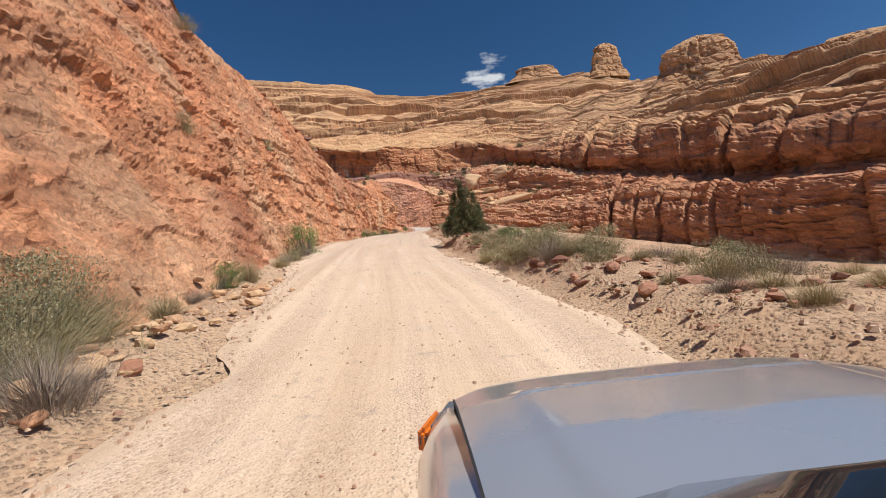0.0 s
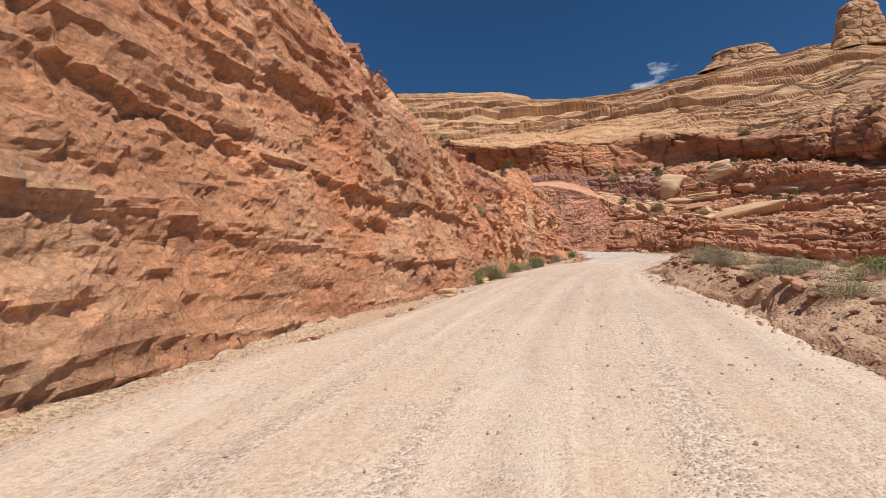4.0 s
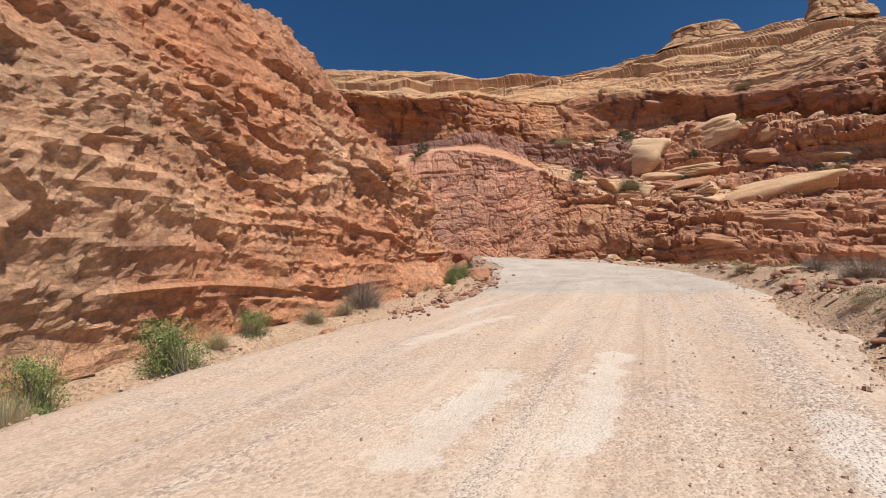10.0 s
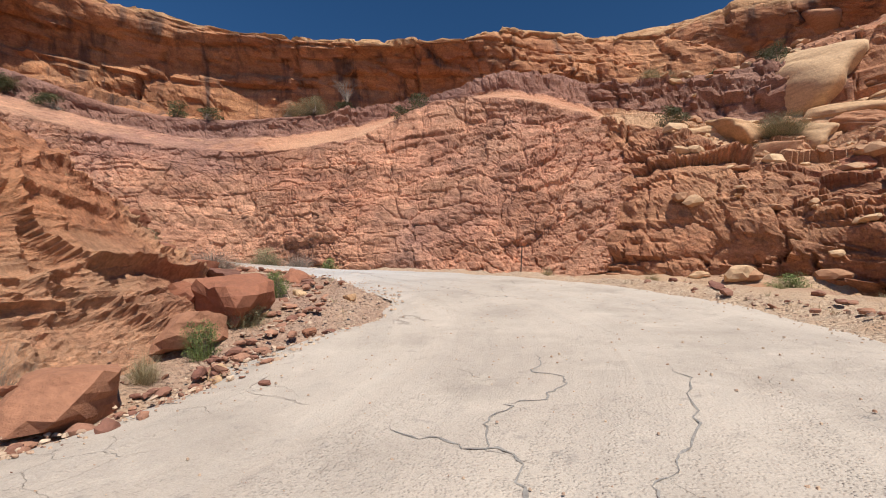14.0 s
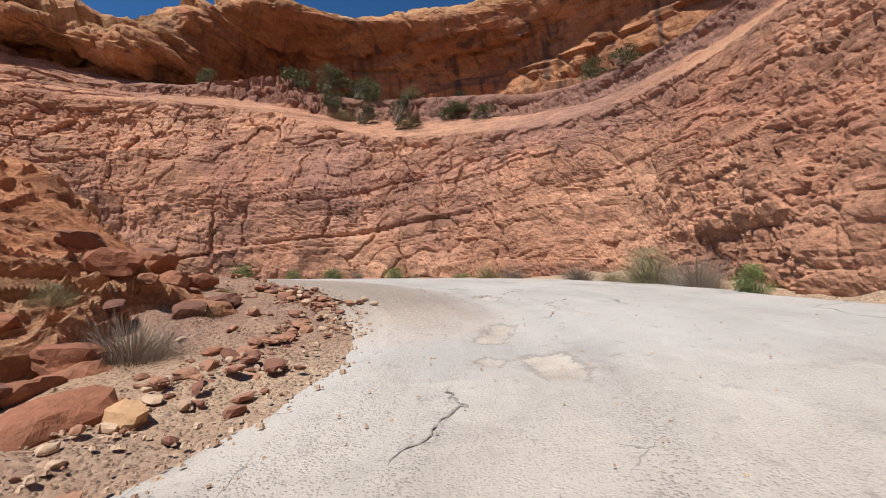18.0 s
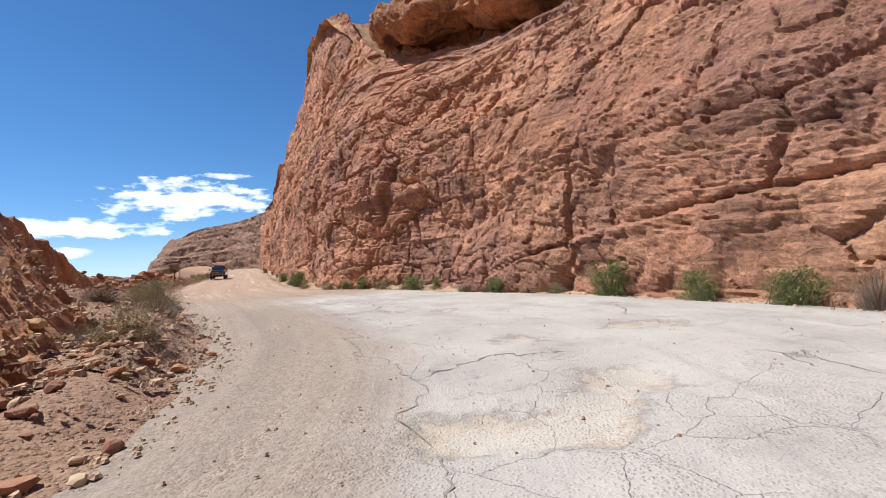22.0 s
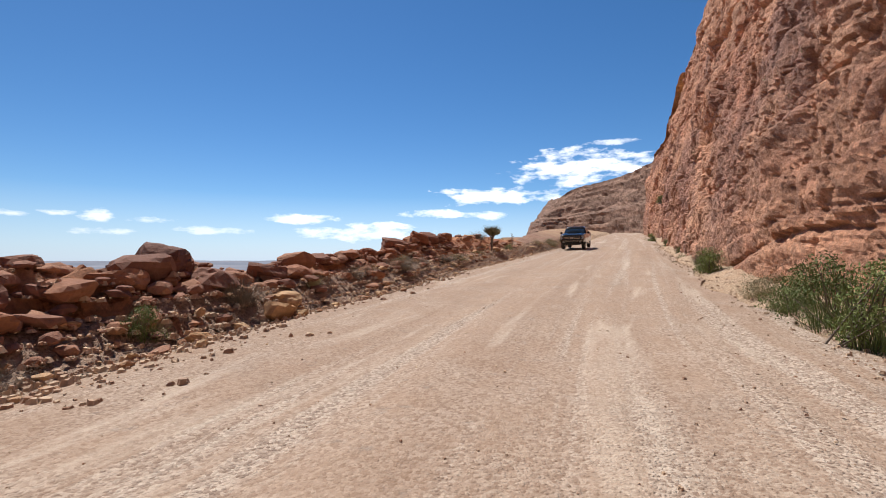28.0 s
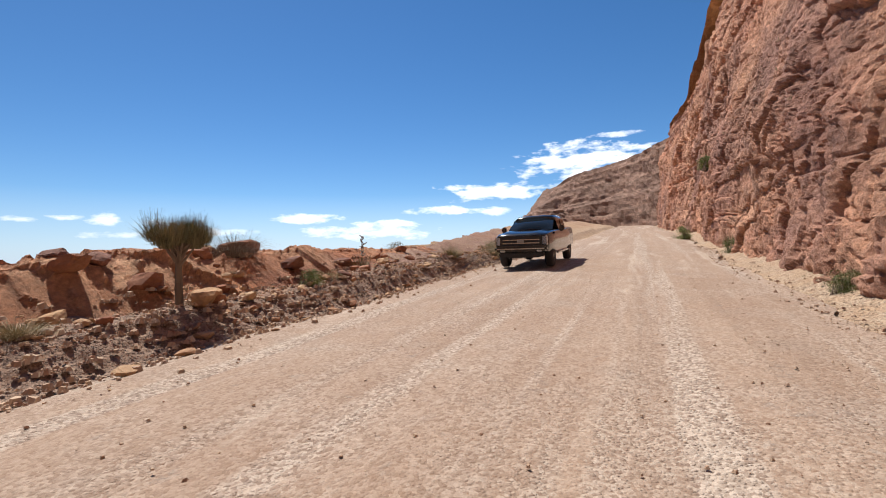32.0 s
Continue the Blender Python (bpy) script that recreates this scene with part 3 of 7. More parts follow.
def rock_sheet(rails, step, seed, layers=((1.7, 4.2, 0.34), (0.7, 1.5, 0.17), (0.3, 0.6, 0.075)), chips=((2.4, 0.22), (0.9, 0.09)), dip=0.0, lump=0.5, side=1.0, rough=0.05, upright=0.5, flat=0.35, hang=0.25, tread=0.8, blocky=1.0, coarse=0.009, aspect=1.0, gain=None, clefts=None, worn=0.0):
    """A rock face on rails: beds and blocks at several sizes (thickness, length, depth), chipped faces (size, depth), and a finer mesh
    towards the road. A rail's points may carry a fourth number, how strongly the rock is broken up there, and a fifth, the kind of bed
    (1 pale slab, -1 dark broken band)."""
    rails = [[((*p, 1.0, 0.0) if len(p) == 3 else (*p, 0.0))[:5] for p in r] for r in rails]
    g = rail_grid(rails, step, coarse, aspect)
    nu = g.shape[1]
    strength = np.clip(g[..., 3], 0, 3)
    bed_kind = g[..., 4].copy()
    g = np.ascontiguousarray(g[..., :3])
    n = even(grid_normals(g) * side)
    s = np.concatenate([[0], np.cumsum(np.linalg.norm(np.diff(g[g.shape[0] // 2], axis=0), axis=1))])[None, :] + 0 * g[..., 0]
    run = np.concatenate([np.zeros((1, nu)), np.cumsum(np.linalg.norm(np.diff(g, axis=0), axis=2), axis=0)])
    run = (1 - upright) * run + upright * g[..., 2]
    h = run + 0.45 * fbm(s * 0.11, run * 0.16, seed + 50, 4) + dip * s
    d = lump * fbm(s * 0.09, h * 0.14, seed + 60, 5)
    # beds hang over on steep faces and form treads on slopes
    hang = np.interp(np.abs(n[..., 2]), [0.35, 0.75], [hang, -tread])
    for i, (thick, long, depth) in enumerate(layers):
        d = d + beds(s, h, seed + 20 * i, thick, long, depth, step, hang, blocky) * (1.0 if gain is None else gain(g))
    for i, (size, depth) in enumerate(chips):
        wu = 0.5 * fbm(s / size * 0.8, h / size * 0.8, seed + 10 * i + 170, 4)
        wv = 0.5 * fbm(s / size * 0.8 + 31, h / size * 0.8, seed + 10 * i + 175, 4)
        lv, joint = facets((s + 0.35 * h) / size + wu, (h - 0.2 * s) / (0.75 * size) + wv, seed + 10 * i + 101, 0.26)
        patch = np.clip(0.7 + 1.1 * fbm(s / size * 0.23, h / size * 0.23, seed + 10 * i + 105, 3), 0.1, 1.5)
        d = d + depth * patch * (0.55 * lv - 0.9 * (1 - joint) ** 3)
    if clefts:
        # tall open cracks between columns: spacing, half width, depth, as far along as
        space, half, depth, until = clefts
        q = s / space + 0.8 * vnoise(s / space * 0.42, h * 0.02, seed + 95) + 0.035 * fbm(h * 0.3, s * 0.1, seed + 96, 3)
        f = (q - np.floor(q) - 0.5) * space
        deep = (0.15 + 1.3 * h01(np.floor(q), np.floor(q) * 0, seed + 97) ** 2) * depth * np.clip((until - s) / 10, 0, 1)
        d = d - deep * np.exp(-(f / half) ** 2) + 0.35 * deep * np.cos(np.clip(f / space, -0.5, 0.5) * np.pi)
    d = d + rough * fbm(s * 1.9, run * 2.3, seed + 90, 4)
    if worn:
        p = np.pad(d, 1, mode="edge")
        p = (p[:-2] + 2 * p[1:-1] + p[2:]) / 4
        d = (1 - worn) * d + worn * (p[:, :-2] + 2 * p[:, 1:-1] + p[:, 2:]) / 4
    d = d * strength
    d = d * np.interp(np.abs(n[..., 2]), [0.72, 0.9], [1.0, flat])
    fade = np.clip(np.minimum(s, s.max() - s) / 1.5, 0.4, 1)
    return g + n * (d * fade)[..., None], bed_kind, np.stack([s, h], -1)


def thing(name, label, category, group="", kind=""):
    e = new(name)
    tagged(e, label, category, group, kind)
    return e


def place(name, me, parent=None, label="", m=None):
    ob = new(name, me)
    if parent:
        ob.parent = parent
    if m is not None:
        ob.matrix_basis = m
    if label:
        tagged(ob, label)
    return ob

# ---- the road: x, y, z of its line, metres of road to its left and right ----
ROAD_LOWER = [
    (3.0, -45, -2.7, 3.0, 3.5), (0.0, 0, 0.02, 2.7, 3.0), (-0.5, 8, 0.58, 2.9, 3.0), (-1.8, 20, 1.49, 4.2, 2.8), (-3.3, 37.3, 2.87, 5.2, 3.6),
    (-3.0, 52, 3.93, 4.6, 2.4), (-1.9, 62.4, 4.48, 5.8, 2.4), (0.4, 73.7, 5.05, 7.4, 2.4), (2.57, 84.3, 5.68, 6.4, 2.8), (3.4, 92.5, 6.1, 7.0, 2.9)]
ROAD_UPPER = [
    (2.4, 98.6, 6.5, 6.6, 3.6), (-1.3, 103.6, 7.2, 4.4, 3.7), (-6.95, 106.1, 7.89, 4.0, 5.5), (-13.1, 105.8, 8.6, 3.8, 7.0), (-18.4, 102.4, 9.38, 3.6, 8.0),
    (-21.8, 96.1, 9.89, 4.0, 8.0), (-22.4, 88.4, 10.25, 4.4, 7.4), (-21.9, 79, 10.65, 5.2, 5.6), (-21.0, 69.8, 11.03, 6.3, 3.9), (-20.75, 60, 11.45, 6.5, 3.7),
    (-21.7, 45.5, 12.34, 6.9, 3.2), (-22.7, 30, 13.25, 6.4, 3.0), (-24.5, 5, 14.9, 5.5, 3.0), (-27, -40, 17.7, 5, 3), (-30, -85, 20.5, 5, 3)]
road_fine = spline(ROAD_LOWER + ROAD_UPPER, 2)[0]
rs = np.concatenate([[0], np.cumsum(np.linalg.norm(np.diff(road_fine[:, :2], axis=0), axis=1))])
ROAD_N = int(rs[-1] / 0.2)
road_s = np.linspace(0, rs[-1], ROAD_N)
road_line = np.stack([np.interp(road_s, rs, road_fine[:, c]) for c in range(5)], 1)
dirs = np.gradient(road_line[:, :2], axis=0)
dirs /= np.linalg.norm(dirs, axis=1, keepdims=True)
road_left = np.stack([-dirs[:, 1], dirs[:, 0]], 1)


def build_road():
    across = 76
    a = np.linspace(0, 1, across)[:, None]
    left = road_line[:, 3] + 0.35 * fbm(road_s * 0.35, road_s * 0, 3, 4)
    right = road_line[:, 4] + 0.35 * fbm(road_s * 0.35, road_s * 0, 5, 4)
    off = left * (1 - a) - right * a
    x = road_line[:, 0] + road_left[:, 0] * off
    y = road_line[:, 1] + road_left[:, 1] * off
    rut = 0.03 * vnoise(off * 1.2 + 0 * x, road_s * 0.04 + 0 * off, 9) + 0.018 * vnoise(off * 3.1 + 0 * x, road_s * 0.1 + 0 * off, 10) + 0.03 * fbm(x * 0.4, y * 0.4, 12, 3)
    z = road_line[:, 2] + rut + 0.0 * off
    # worn-through holes in the old asphalt, and dust that lies pale in the hollows
    worn, pale = 0 * x, 0 * x
    for line, wide in POTHOLES:
        d = off_line(x, y, line) / wide + 0.45 * fbm(x * 1.5, y * 1.5, 31, 4)
        hole = np.clip((1.1 - d) * 3, 0, 1)
        z = z - 0.06 * hole
        worn = np.maximum(worn, np.clip(1.6 - d, 0, 1.5))
    for line, wide in DUST:
        pale = np.maximum(pale, np.clip(1.8 - off_line(x, y, line) / wide, 0, 1.5))
    edge = np.clip(np.minimum(a, 1 - a) * 12, 0, 1)
    z = z + 0.05 - 0.10 * (1 - edge)
    g = np.stack([x, y, z], -1)
    uv = np.stack([off + 0 * x, road_s + 0 * off], -1)
    me = grid_mesh("road", g[::-1], ROADM, True, uv[::-1])
    me.attributes.new("worn", "FLOAT", "POINT").data.foreach_set("value", worn[::-1].ravel())
    me.attributes.new("pale", "FLOAT", "POINT").data.foreach_set("value", pale[::-1].ravel())
    ROAD_SURFACE.append((left, right, z))
    return tagged(new("road", me), "tan dirt and gravel road with worn grey asphalt round the bend", "road", kind="structure")


def off_line(x, y, line):
    """Metres from points to a broken line."""
    best = np.full(x.shape, 1e9)
    for (ax, ay), (bx, by) in zip(line, line[1:] if len(line) > 1 else line):
        vx, vy = bx - ax, by - ay
        t = np.clip(((x - ax) * vx + (y - ay) * vy) / max(vx * vx + vy * vy, 1e-9), 0, 1)
        best = np.minimum(best, np.hypot(x - ax - t * vx, y - ay - t * vy))
    return best


ROAD_SURFACE = []
POTHOLES = [([(-11.3, 105.2), (-10.4, 104.9)], 0.22), ([(-9.3, 105.5), (-8.6, 105.7)], 0.24), ([(-9.2, 104.9)], 0.16), ([(-14.6, 105.0), (-14.9, 105.0)], 0.28), ([(-16.6, 104.2)], 0.3), ([(-20.2, 98.7), (-21.2, 99.2), (-22.7, 98.4)], 0.38), ([(-22.5, 95.9), (-23.0, 95.9)], 0.26),
            ([(-25.0, 96.2), (-25.7, 96.4)], 0.3), ([(-24.2, 90.5)], 0.35), ([(-22.9, 88.9), (-22.95, 89.9)], 0.16)]
DUST = [([(-3.3, 76.4), (-2.62, 77.17), (-2.4, 77.8), (-2.07, 78.7), (-1.69, 79.3)], 0.22), ([(-2.88, 80.2), (-2.6, 81.0), (-2.04, 81.6)], 0.2), ([(-1.6, 79.8), (-1.3, 79.8)], 0.14), ([(-14.6, 105.05), (-14.9, 105.0)], 0.11), ([(-20.4, 98.9), (-21.2, 99.2), (-22.0, 98.7), (-22.8, 98.4)], 0.36),
        ([(-22.5, 95.95), (-23.0, 95.95)], 0.18), ([(-2.0, 71.5), (-1.4, 74.0)], 0.3), ([(-0.6, 72.0), (0.2, 75.2)], 0.25), ([(0.8, 68.5), (1.6, 72.5)], 0.3), ([(-1.2, 66.0), (-0.7, 69.0)], 0.25)]
build_road()


def road_z(x, y):
    """The road's surface at places on it."""
    left, right, z = ROAD_SURFACE[0]
    k = np.argmin((x[:, None] - road_line[:, 0]) ** 2 + (y[:, None] - road_line[:, 1]) ** 2, axis=1)
    o = (x - road_line[k, 0]) * road_left[k, 0] + (y - road_line[k, 1]) * road_left[k, 1]
    a = np.clip((left[k] - o) / (left[k] + right[k]) * (z.shape[0] - 1), 0, z.shape[0] - 1.001)
    i = a.astype(int)
    return z[i, k] * (1 - a + i) + z[i + 1, k] * (a - i)


def road_near(x, y):
    """For points of the ground: the road's height and the signed metres to the road's edge (negative on the road), and the side."""
    z, d, side = np.zeros(x.shape), np.zeros(x.shape), np.zeros(x.shape)
    line = road_line[::4]
    lf = road_left[::4]
    for i in range(0, x.size, 4000):
        px, py = x[i:i + 4000, None], y[i:i + 4000, None]
        k = np.argmin((px - line[:, 0]) ** 2 + (py - line[:, 1]) ** 2, axis=1)
        vx, vy = x[i:i + 4000] - line[k, 0], y[i:i + 4000] - line[k, 1]
        o = vx * lf[k, 0] + vy * lf[k, 1]
        r = np.hypot(vx, vy)
        z[i:i + 4000], side[i:i + 4000] = line[k, 2], np.sign(o)
        d[i:i + 4000] = r - np.where(o > 0, line[k, 3], line[k, 4])
    return z, d, side


def stretch(a, b, step, far):
    """Coordinates: even between a and b, then ever wider out to far."""
    core = np.arange(a, b + step, step)
    grow = [step]
    while sum(grow) < far:
        grow.append(grow[-1] * 1.17)
    out = np.cumsum(grow)
    return np.concatenate([a - out[::-1], core, b + out])


def ground_height(x, y):
    shape = x.shape
    x, y = x.ravel(), y.ravel()
    z, d, side = road_near(x, y)
    # the slope right of the lower leg runs down into the canyon
    fall = np.clip(d - 3.4, 0, None)
    z = z - np.where((side < 0) & (x > -8) & (y < 112), np.minimum(np.interp(y, [20, 60, 95], [0.34, 0.25, 0.17]) * fall, 9 + 0.02 * fall) - 0.4 * np.clip((d - 0.5) / 1.5, 0, 1) * (y < 88), 0)
    # left of the upper leg a bank rises to the ridge
    z = z + np.where((side > 0) & (x < -11.5) & (y < 90), np.minimum(np.interp(y, [36, 60], [0.20, 0.33]) * np.clip(d - 0.9, 0, None) * np.clip((93 - y) / 8, 0, 1), 1.5), 0)
    # with a steep gravel edge along the road
    z = z + np.where((side > 0) & (x < -11.5) & (y < 97), 0.28 * np.clip((d - 0.2) / 0.7, 0, 1) * np.clip((97 - y) / 6, 0, 1), 0)
    bump = 0.10 * fbm(x * 0.5, y * 0.5, 41, 4) + 0.05 * fbm(x * 2.3, y * 2.3, 45, 3)
    z = z + np.where(d > 0.2, bump * np.clip(d, 0, 1), 0) - np.where(d < 0.5, 0.12, 0.12 * np.clip(1.2 - d, 0, 1))
    # a low gravel windrow along the outer edges
    z = z + 0.28 * np.exp(-((d - 1.1) / 0.5) ** 2) * (0.6 + 0.5 * vnoise(x * 0.4, y * 0.4, 47))
    far = np.clip((np.hypot(x + 10, y - 50) - 120) / 900, 0, 1)
    z = z * (1 - far) + far * -14.0
    return z.reshape(shape)


gx, gy = np.meshgrid(stretch(-34, 62, 0.42, 4700), stretch(-30, 118, 0.42, 4700))
gz = ground_height(gx, gy)
ground_me = grid_mesh("ground", np.stack([gx, gy, gz], -1), GROUND, True)
shoulder = np.clip(1.3 - 0.3 * road_near(gx.ravel(), gy.ravel())[1], 0, 1)
shoulder = shoulder * np.where((gx.ravel() > -9) & (gy.ravel() < 90), 0.4, 1.0)
ground_me.attributes.new("shoulder", "FLOAT", "POINT").data.foreach_set("value", shoulder)
bank = (gx < -9.5) * (gx > -22) * (gy < 103) * np.clip((gy + 5) / 15, 0, 1) * np.clip((-gx - 9.0) / 2, 0, 1) * np.clip(1.6 - 0.8 * shoulder.reshape(gx.shape), 0.7, 1)
bank = np.maximum(bank, 0.8 * np.exp(-((gx + 5.5) / 4) ** 2 - ((gy - 98) / 7) ** 2))
ground_me.attributes.new("bank", "FLOAT", "POINT").data.foreach_set("value", bank.ravel())
tagged(new("ground", ground_me), "stony reddish desert ground reaching the horizon", "ground", kind="structure")

def cut_bank(name, label, first, last, sign, high, reach, seed, y_range, material):
    """A crumbling bank along one edge of the road: a steep ragged face, then a stony shoulder that runs out into the soil."""
    keep = (road_line[:, 1] > y_range[0]) & (road_line[:, 1] < y_range[1]) & (road_s > first) & (road_s < last)
    line, way, s = road_line[keep], road_left[keep] * sign, road_s[keep]
    d = np.concatenate([np.linspace(-0.25, 0.75, 15), np.linspace(0.85, reach, 9)])[:, None]
    edge = line[:, 3 if sign > 0 else 4] + 0.30 * fbm(s * 0.5, s * 0, seed, 5) + 0.1
    x, y = line[:, 0] + way[:, 0] * (edge + d), line[:, 1] + way[:, 1] * (edge + d)
    toe = 0.12 * fbm(s * 2.2, d * 2 + 0 * s, seed + 3, 3)
    face = np.clip((d + toe) / 0.22, 0, 1)
    ends = np.clip(np.minimum(s - s[0], s[-1] - s) / 4, 0, 1)
    lift = high * (0.75 + 0.35 * vnoise(s * 0.3, s * 0, seed + 4)) * (face * face * (3 - 2 * face)) * np.clip((reach - d) / (reach - 0.5), 0, 1) ** 1.3
    base = ground_height(x, y)
    z = base + ends * lift + 0.045 * fbm(x * 2.5, y * 2.5, seed + 6, 4) * np.clip(face, 0.2, 1) + np.where(d > reach - 0.2, -0.06, 0.02) - np.where(d < -0.2, 0.12, 0)
    g = np.stack([x, y, z], -1)
    me = grid_mesh(name, g if sign < 0 else g[::-1], material, False)
    return tagged(new(name, me), label, "bank", kind="structure")


def bank_mat():
    k = Mat("crumbling stony bank", 0.95)
    c = k.mix(k.range(k.noise(0.8, 5), 0.35, 0.65), (0.28, 0.168, 0.115), (0.40, 0.27, 0.19))
    c = k.mix(k.range(k.noise(3.0, 5), 0.35, 0.65, 0.3, 0.85), c, k.mix(k.voronoi(22, "F1", None, "Color"), (0.17, 0.10, 0.075), (0.46, 0.33, 0.245)))
    c = k.mix(1.0, c, k.grey(k.range(k.noise(35, 5, 0.7), 0.25, 0.75, 0.72, 1.2)), "MULTIPLY")
    k.colour(c)
    n = k.bump(k.range(k.voronoi(22), 0, 0.5, 1, 0), 0.05, 0.9)
    k.bump(k.noise(12, 7, 0.7), 0.06, 0.8, n)
    return k.m


BANK = bank_mat()
cut_bank("bank_upper", "dark stony cut bank along the upper road", 150, 400, 1, 0.10, 1.6, 71, (12, 96), BANK)
cut_bank("bank_lower", "low red cut bank with a crumbling edge beside the lower road", 40, 130, -1, 0.28, 2.0, 75, (20, 66), GROUND)

# ---- rock ----
def cliff(name, label, rails, step, material, seed, smooth=False, **how):
    g, bed, along = rock_sheet(rails, step, seed, **how)
    me = grid_mesh(name, g, material, smooth, along)
    me.attributes.new("bed", "FLOAT", "POINT").data.foreach_set("value", bed.ravel())
    return tagged(new(name, me), label, "cliff", kind="structure")


def columns(stations):
    return [[s[i] for s in stations] for i in range(len(stations[0]))]


# the ridge between the two legs: per station the foot on the lower road, two points up its face, the crest's two edges, the foot on the upper road
RIDGE = [
    [(-9, -60, -4.5), (-10.5, -60, 1), (-12.5, -60, 8), (-15, -60, 15), (-18, -60, 19), (-25, -60, 18.5)],
    [(-7, -25, -1.6), (-8.5, -25, 3), (-10.5, -25, 9), (-12.5, -25, 14.5), (-16, -25, 16.8), (-21.5, -25, 16.2)],
    [(-5.6, 2, -.2), (-7.4, 2, 3.0), (-9.6, 2, 8.8), (-11.8, 2, 14.0), (-14.5, 2, 15.2), (-19.0, 2, 14.6)],
    [(-6.2, 13, .7), (-8, 13, 3.5), (-10, 13, 9), (-11.8, 13, 14.1), (-14, 13, 14.9), (-17.9, 13, 13.9)],
    [(-7.7, 25, 1.7), (-9, 25, 5), (-10.3, 25, 9.5), (-11.6, 25, 14), (-13, 25, 14.3), (-16.3, 25, 13.1)],
    [(-9.0, 40, 2.9), (-9.4, 40, 6.5), (-10, 40, 11), (-11.5, 40, 14.3), (-12.4, 40, 14.1), (-14.7, 40, 12.3)],
    [(-8.2, 55, 3.9), (-8.8, 55, 7), (-9.6, 55, 10), (-11.2, 55, 12.4), (-12.2, 55, 12.7), (-13.9, 55, 11.3)],
    [(-8.5, 65, 4.5), (-8.6, 65, 7.5), (-9.2, 65, 10.5), (-11, 65, 12.6), (-12.3, 65, 12.6), (-14.5, 65, 10.8)]]
RIDGE_NOSE = [
    [(-8.1, 73, 4.9), (-7.8, 73, 8.5), (-8.2, 73, 11.3), (-10.2, 73, 13.3), (-12.3, 73, 13.0), (-13.2, 73, 10.9)],
    [(-7.8, 77, 5.1), (-7.5, 77, 8.6), (-7.8, 77, 11.8), (-9.0, 77, 14.5), (-12.2, 77, 13.9), (-13.1, 77, 10.7)],
    [(-6.1, 83, 5.4), (-7.1, 83, 7.2), (-6.9, 83, 11.0), (-8.5, 83, 14.7), (-12.2, 83, 14.5), (-14.2, 83, 10.7)],
    [(-4.2, 89, 5.8), (-6.4, 89, 7.2), (-6.1, 89.3, 10.6), (-9, 89, 12.4), (-13.3, 88.8, 13.6), (-16.3, 89.5, 10.2)],
    [(-4.4, 94, 6.3), (-5.9, 93.6, 7.4), (-6.9, 93.6, 9.3), (-8.9, 93.4, 11.1), (-13.5, 93.6, 12.4), (-16.7, 94.7, 9.8)],
    [(-6.4, 98.4, 7.0), (-7.4, 97.3, 7.8), (-8.4, 96.3, 8.9), (-9.8, 95.6, 10.2), (-12.4, 95.9, 10.9), (-15.8, 98.2, 9.3)],
    [(-9.4, 100.2, 7.6), (-9.9, 99.4, 8.0), (-10.3, 98.8, 8.4), (-11, 98.4, 8.9), (-11.9, 98.6, 9.1), (-13.2, 100.1, 8.7)],
    [(-9.6, 101.1, 6.2), (-10.1, 100.9, 6.3), (-10.5, 100.8, 6.4), (-11.2, 100.7, 6.5), (-12.0, 100.8, 6.6), (-13.2, 101.2, 6.6)]]
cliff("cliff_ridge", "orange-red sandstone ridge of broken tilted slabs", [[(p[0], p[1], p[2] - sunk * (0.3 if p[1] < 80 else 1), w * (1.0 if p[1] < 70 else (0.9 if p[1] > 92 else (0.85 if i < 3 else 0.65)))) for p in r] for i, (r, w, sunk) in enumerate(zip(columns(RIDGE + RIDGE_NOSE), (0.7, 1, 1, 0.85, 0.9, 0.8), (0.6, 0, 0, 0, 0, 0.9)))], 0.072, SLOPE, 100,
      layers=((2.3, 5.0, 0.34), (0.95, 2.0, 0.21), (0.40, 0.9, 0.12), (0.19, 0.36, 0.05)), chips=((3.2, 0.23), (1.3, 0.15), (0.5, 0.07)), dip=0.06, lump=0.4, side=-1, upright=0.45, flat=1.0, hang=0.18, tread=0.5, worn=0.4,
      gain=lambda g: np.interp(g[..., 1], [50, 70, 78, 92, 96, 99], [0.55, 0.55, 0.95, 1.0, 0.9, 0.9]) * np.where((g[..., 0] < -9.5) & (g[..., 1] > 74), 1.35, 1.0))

# the lower wall round the bend and along the upper leg: foot, brow, back of its bench
WALL_EAST = [
    [(66, 46, -8.5), (67, 48, 1), (69, 52, 7), (74, 55, 9)], [(57, 70, -8), (58, 71, 1), (60, 73, 8.3), (66, 76, 10)],
    [(46, 90, -6), (47, 91, 4), (50, 94, 11), (56, 100, 13.5)], [(33, 101, -2), (34, 102, 6), (36, 106, 10.5), (44, 118, 18.5)],
    [(20, 106, 3), (20.5, 107, 7), (22, 111, 10.5), (30, 138, 24.5)], [(13, 108, 5.6), (13.2, 109, 8), (14, 113, 11), (20, 143, 26.5)],
    [(9, 112, 6.4), (9, 113, 9), (8.7, 116.6, 12.4), (6, 140, 24.5)], [(3.4, 113.6, 7.1), (3.2, 115, 11), (2.7, 118.5, 16), (-2, 136, 24.5)]]
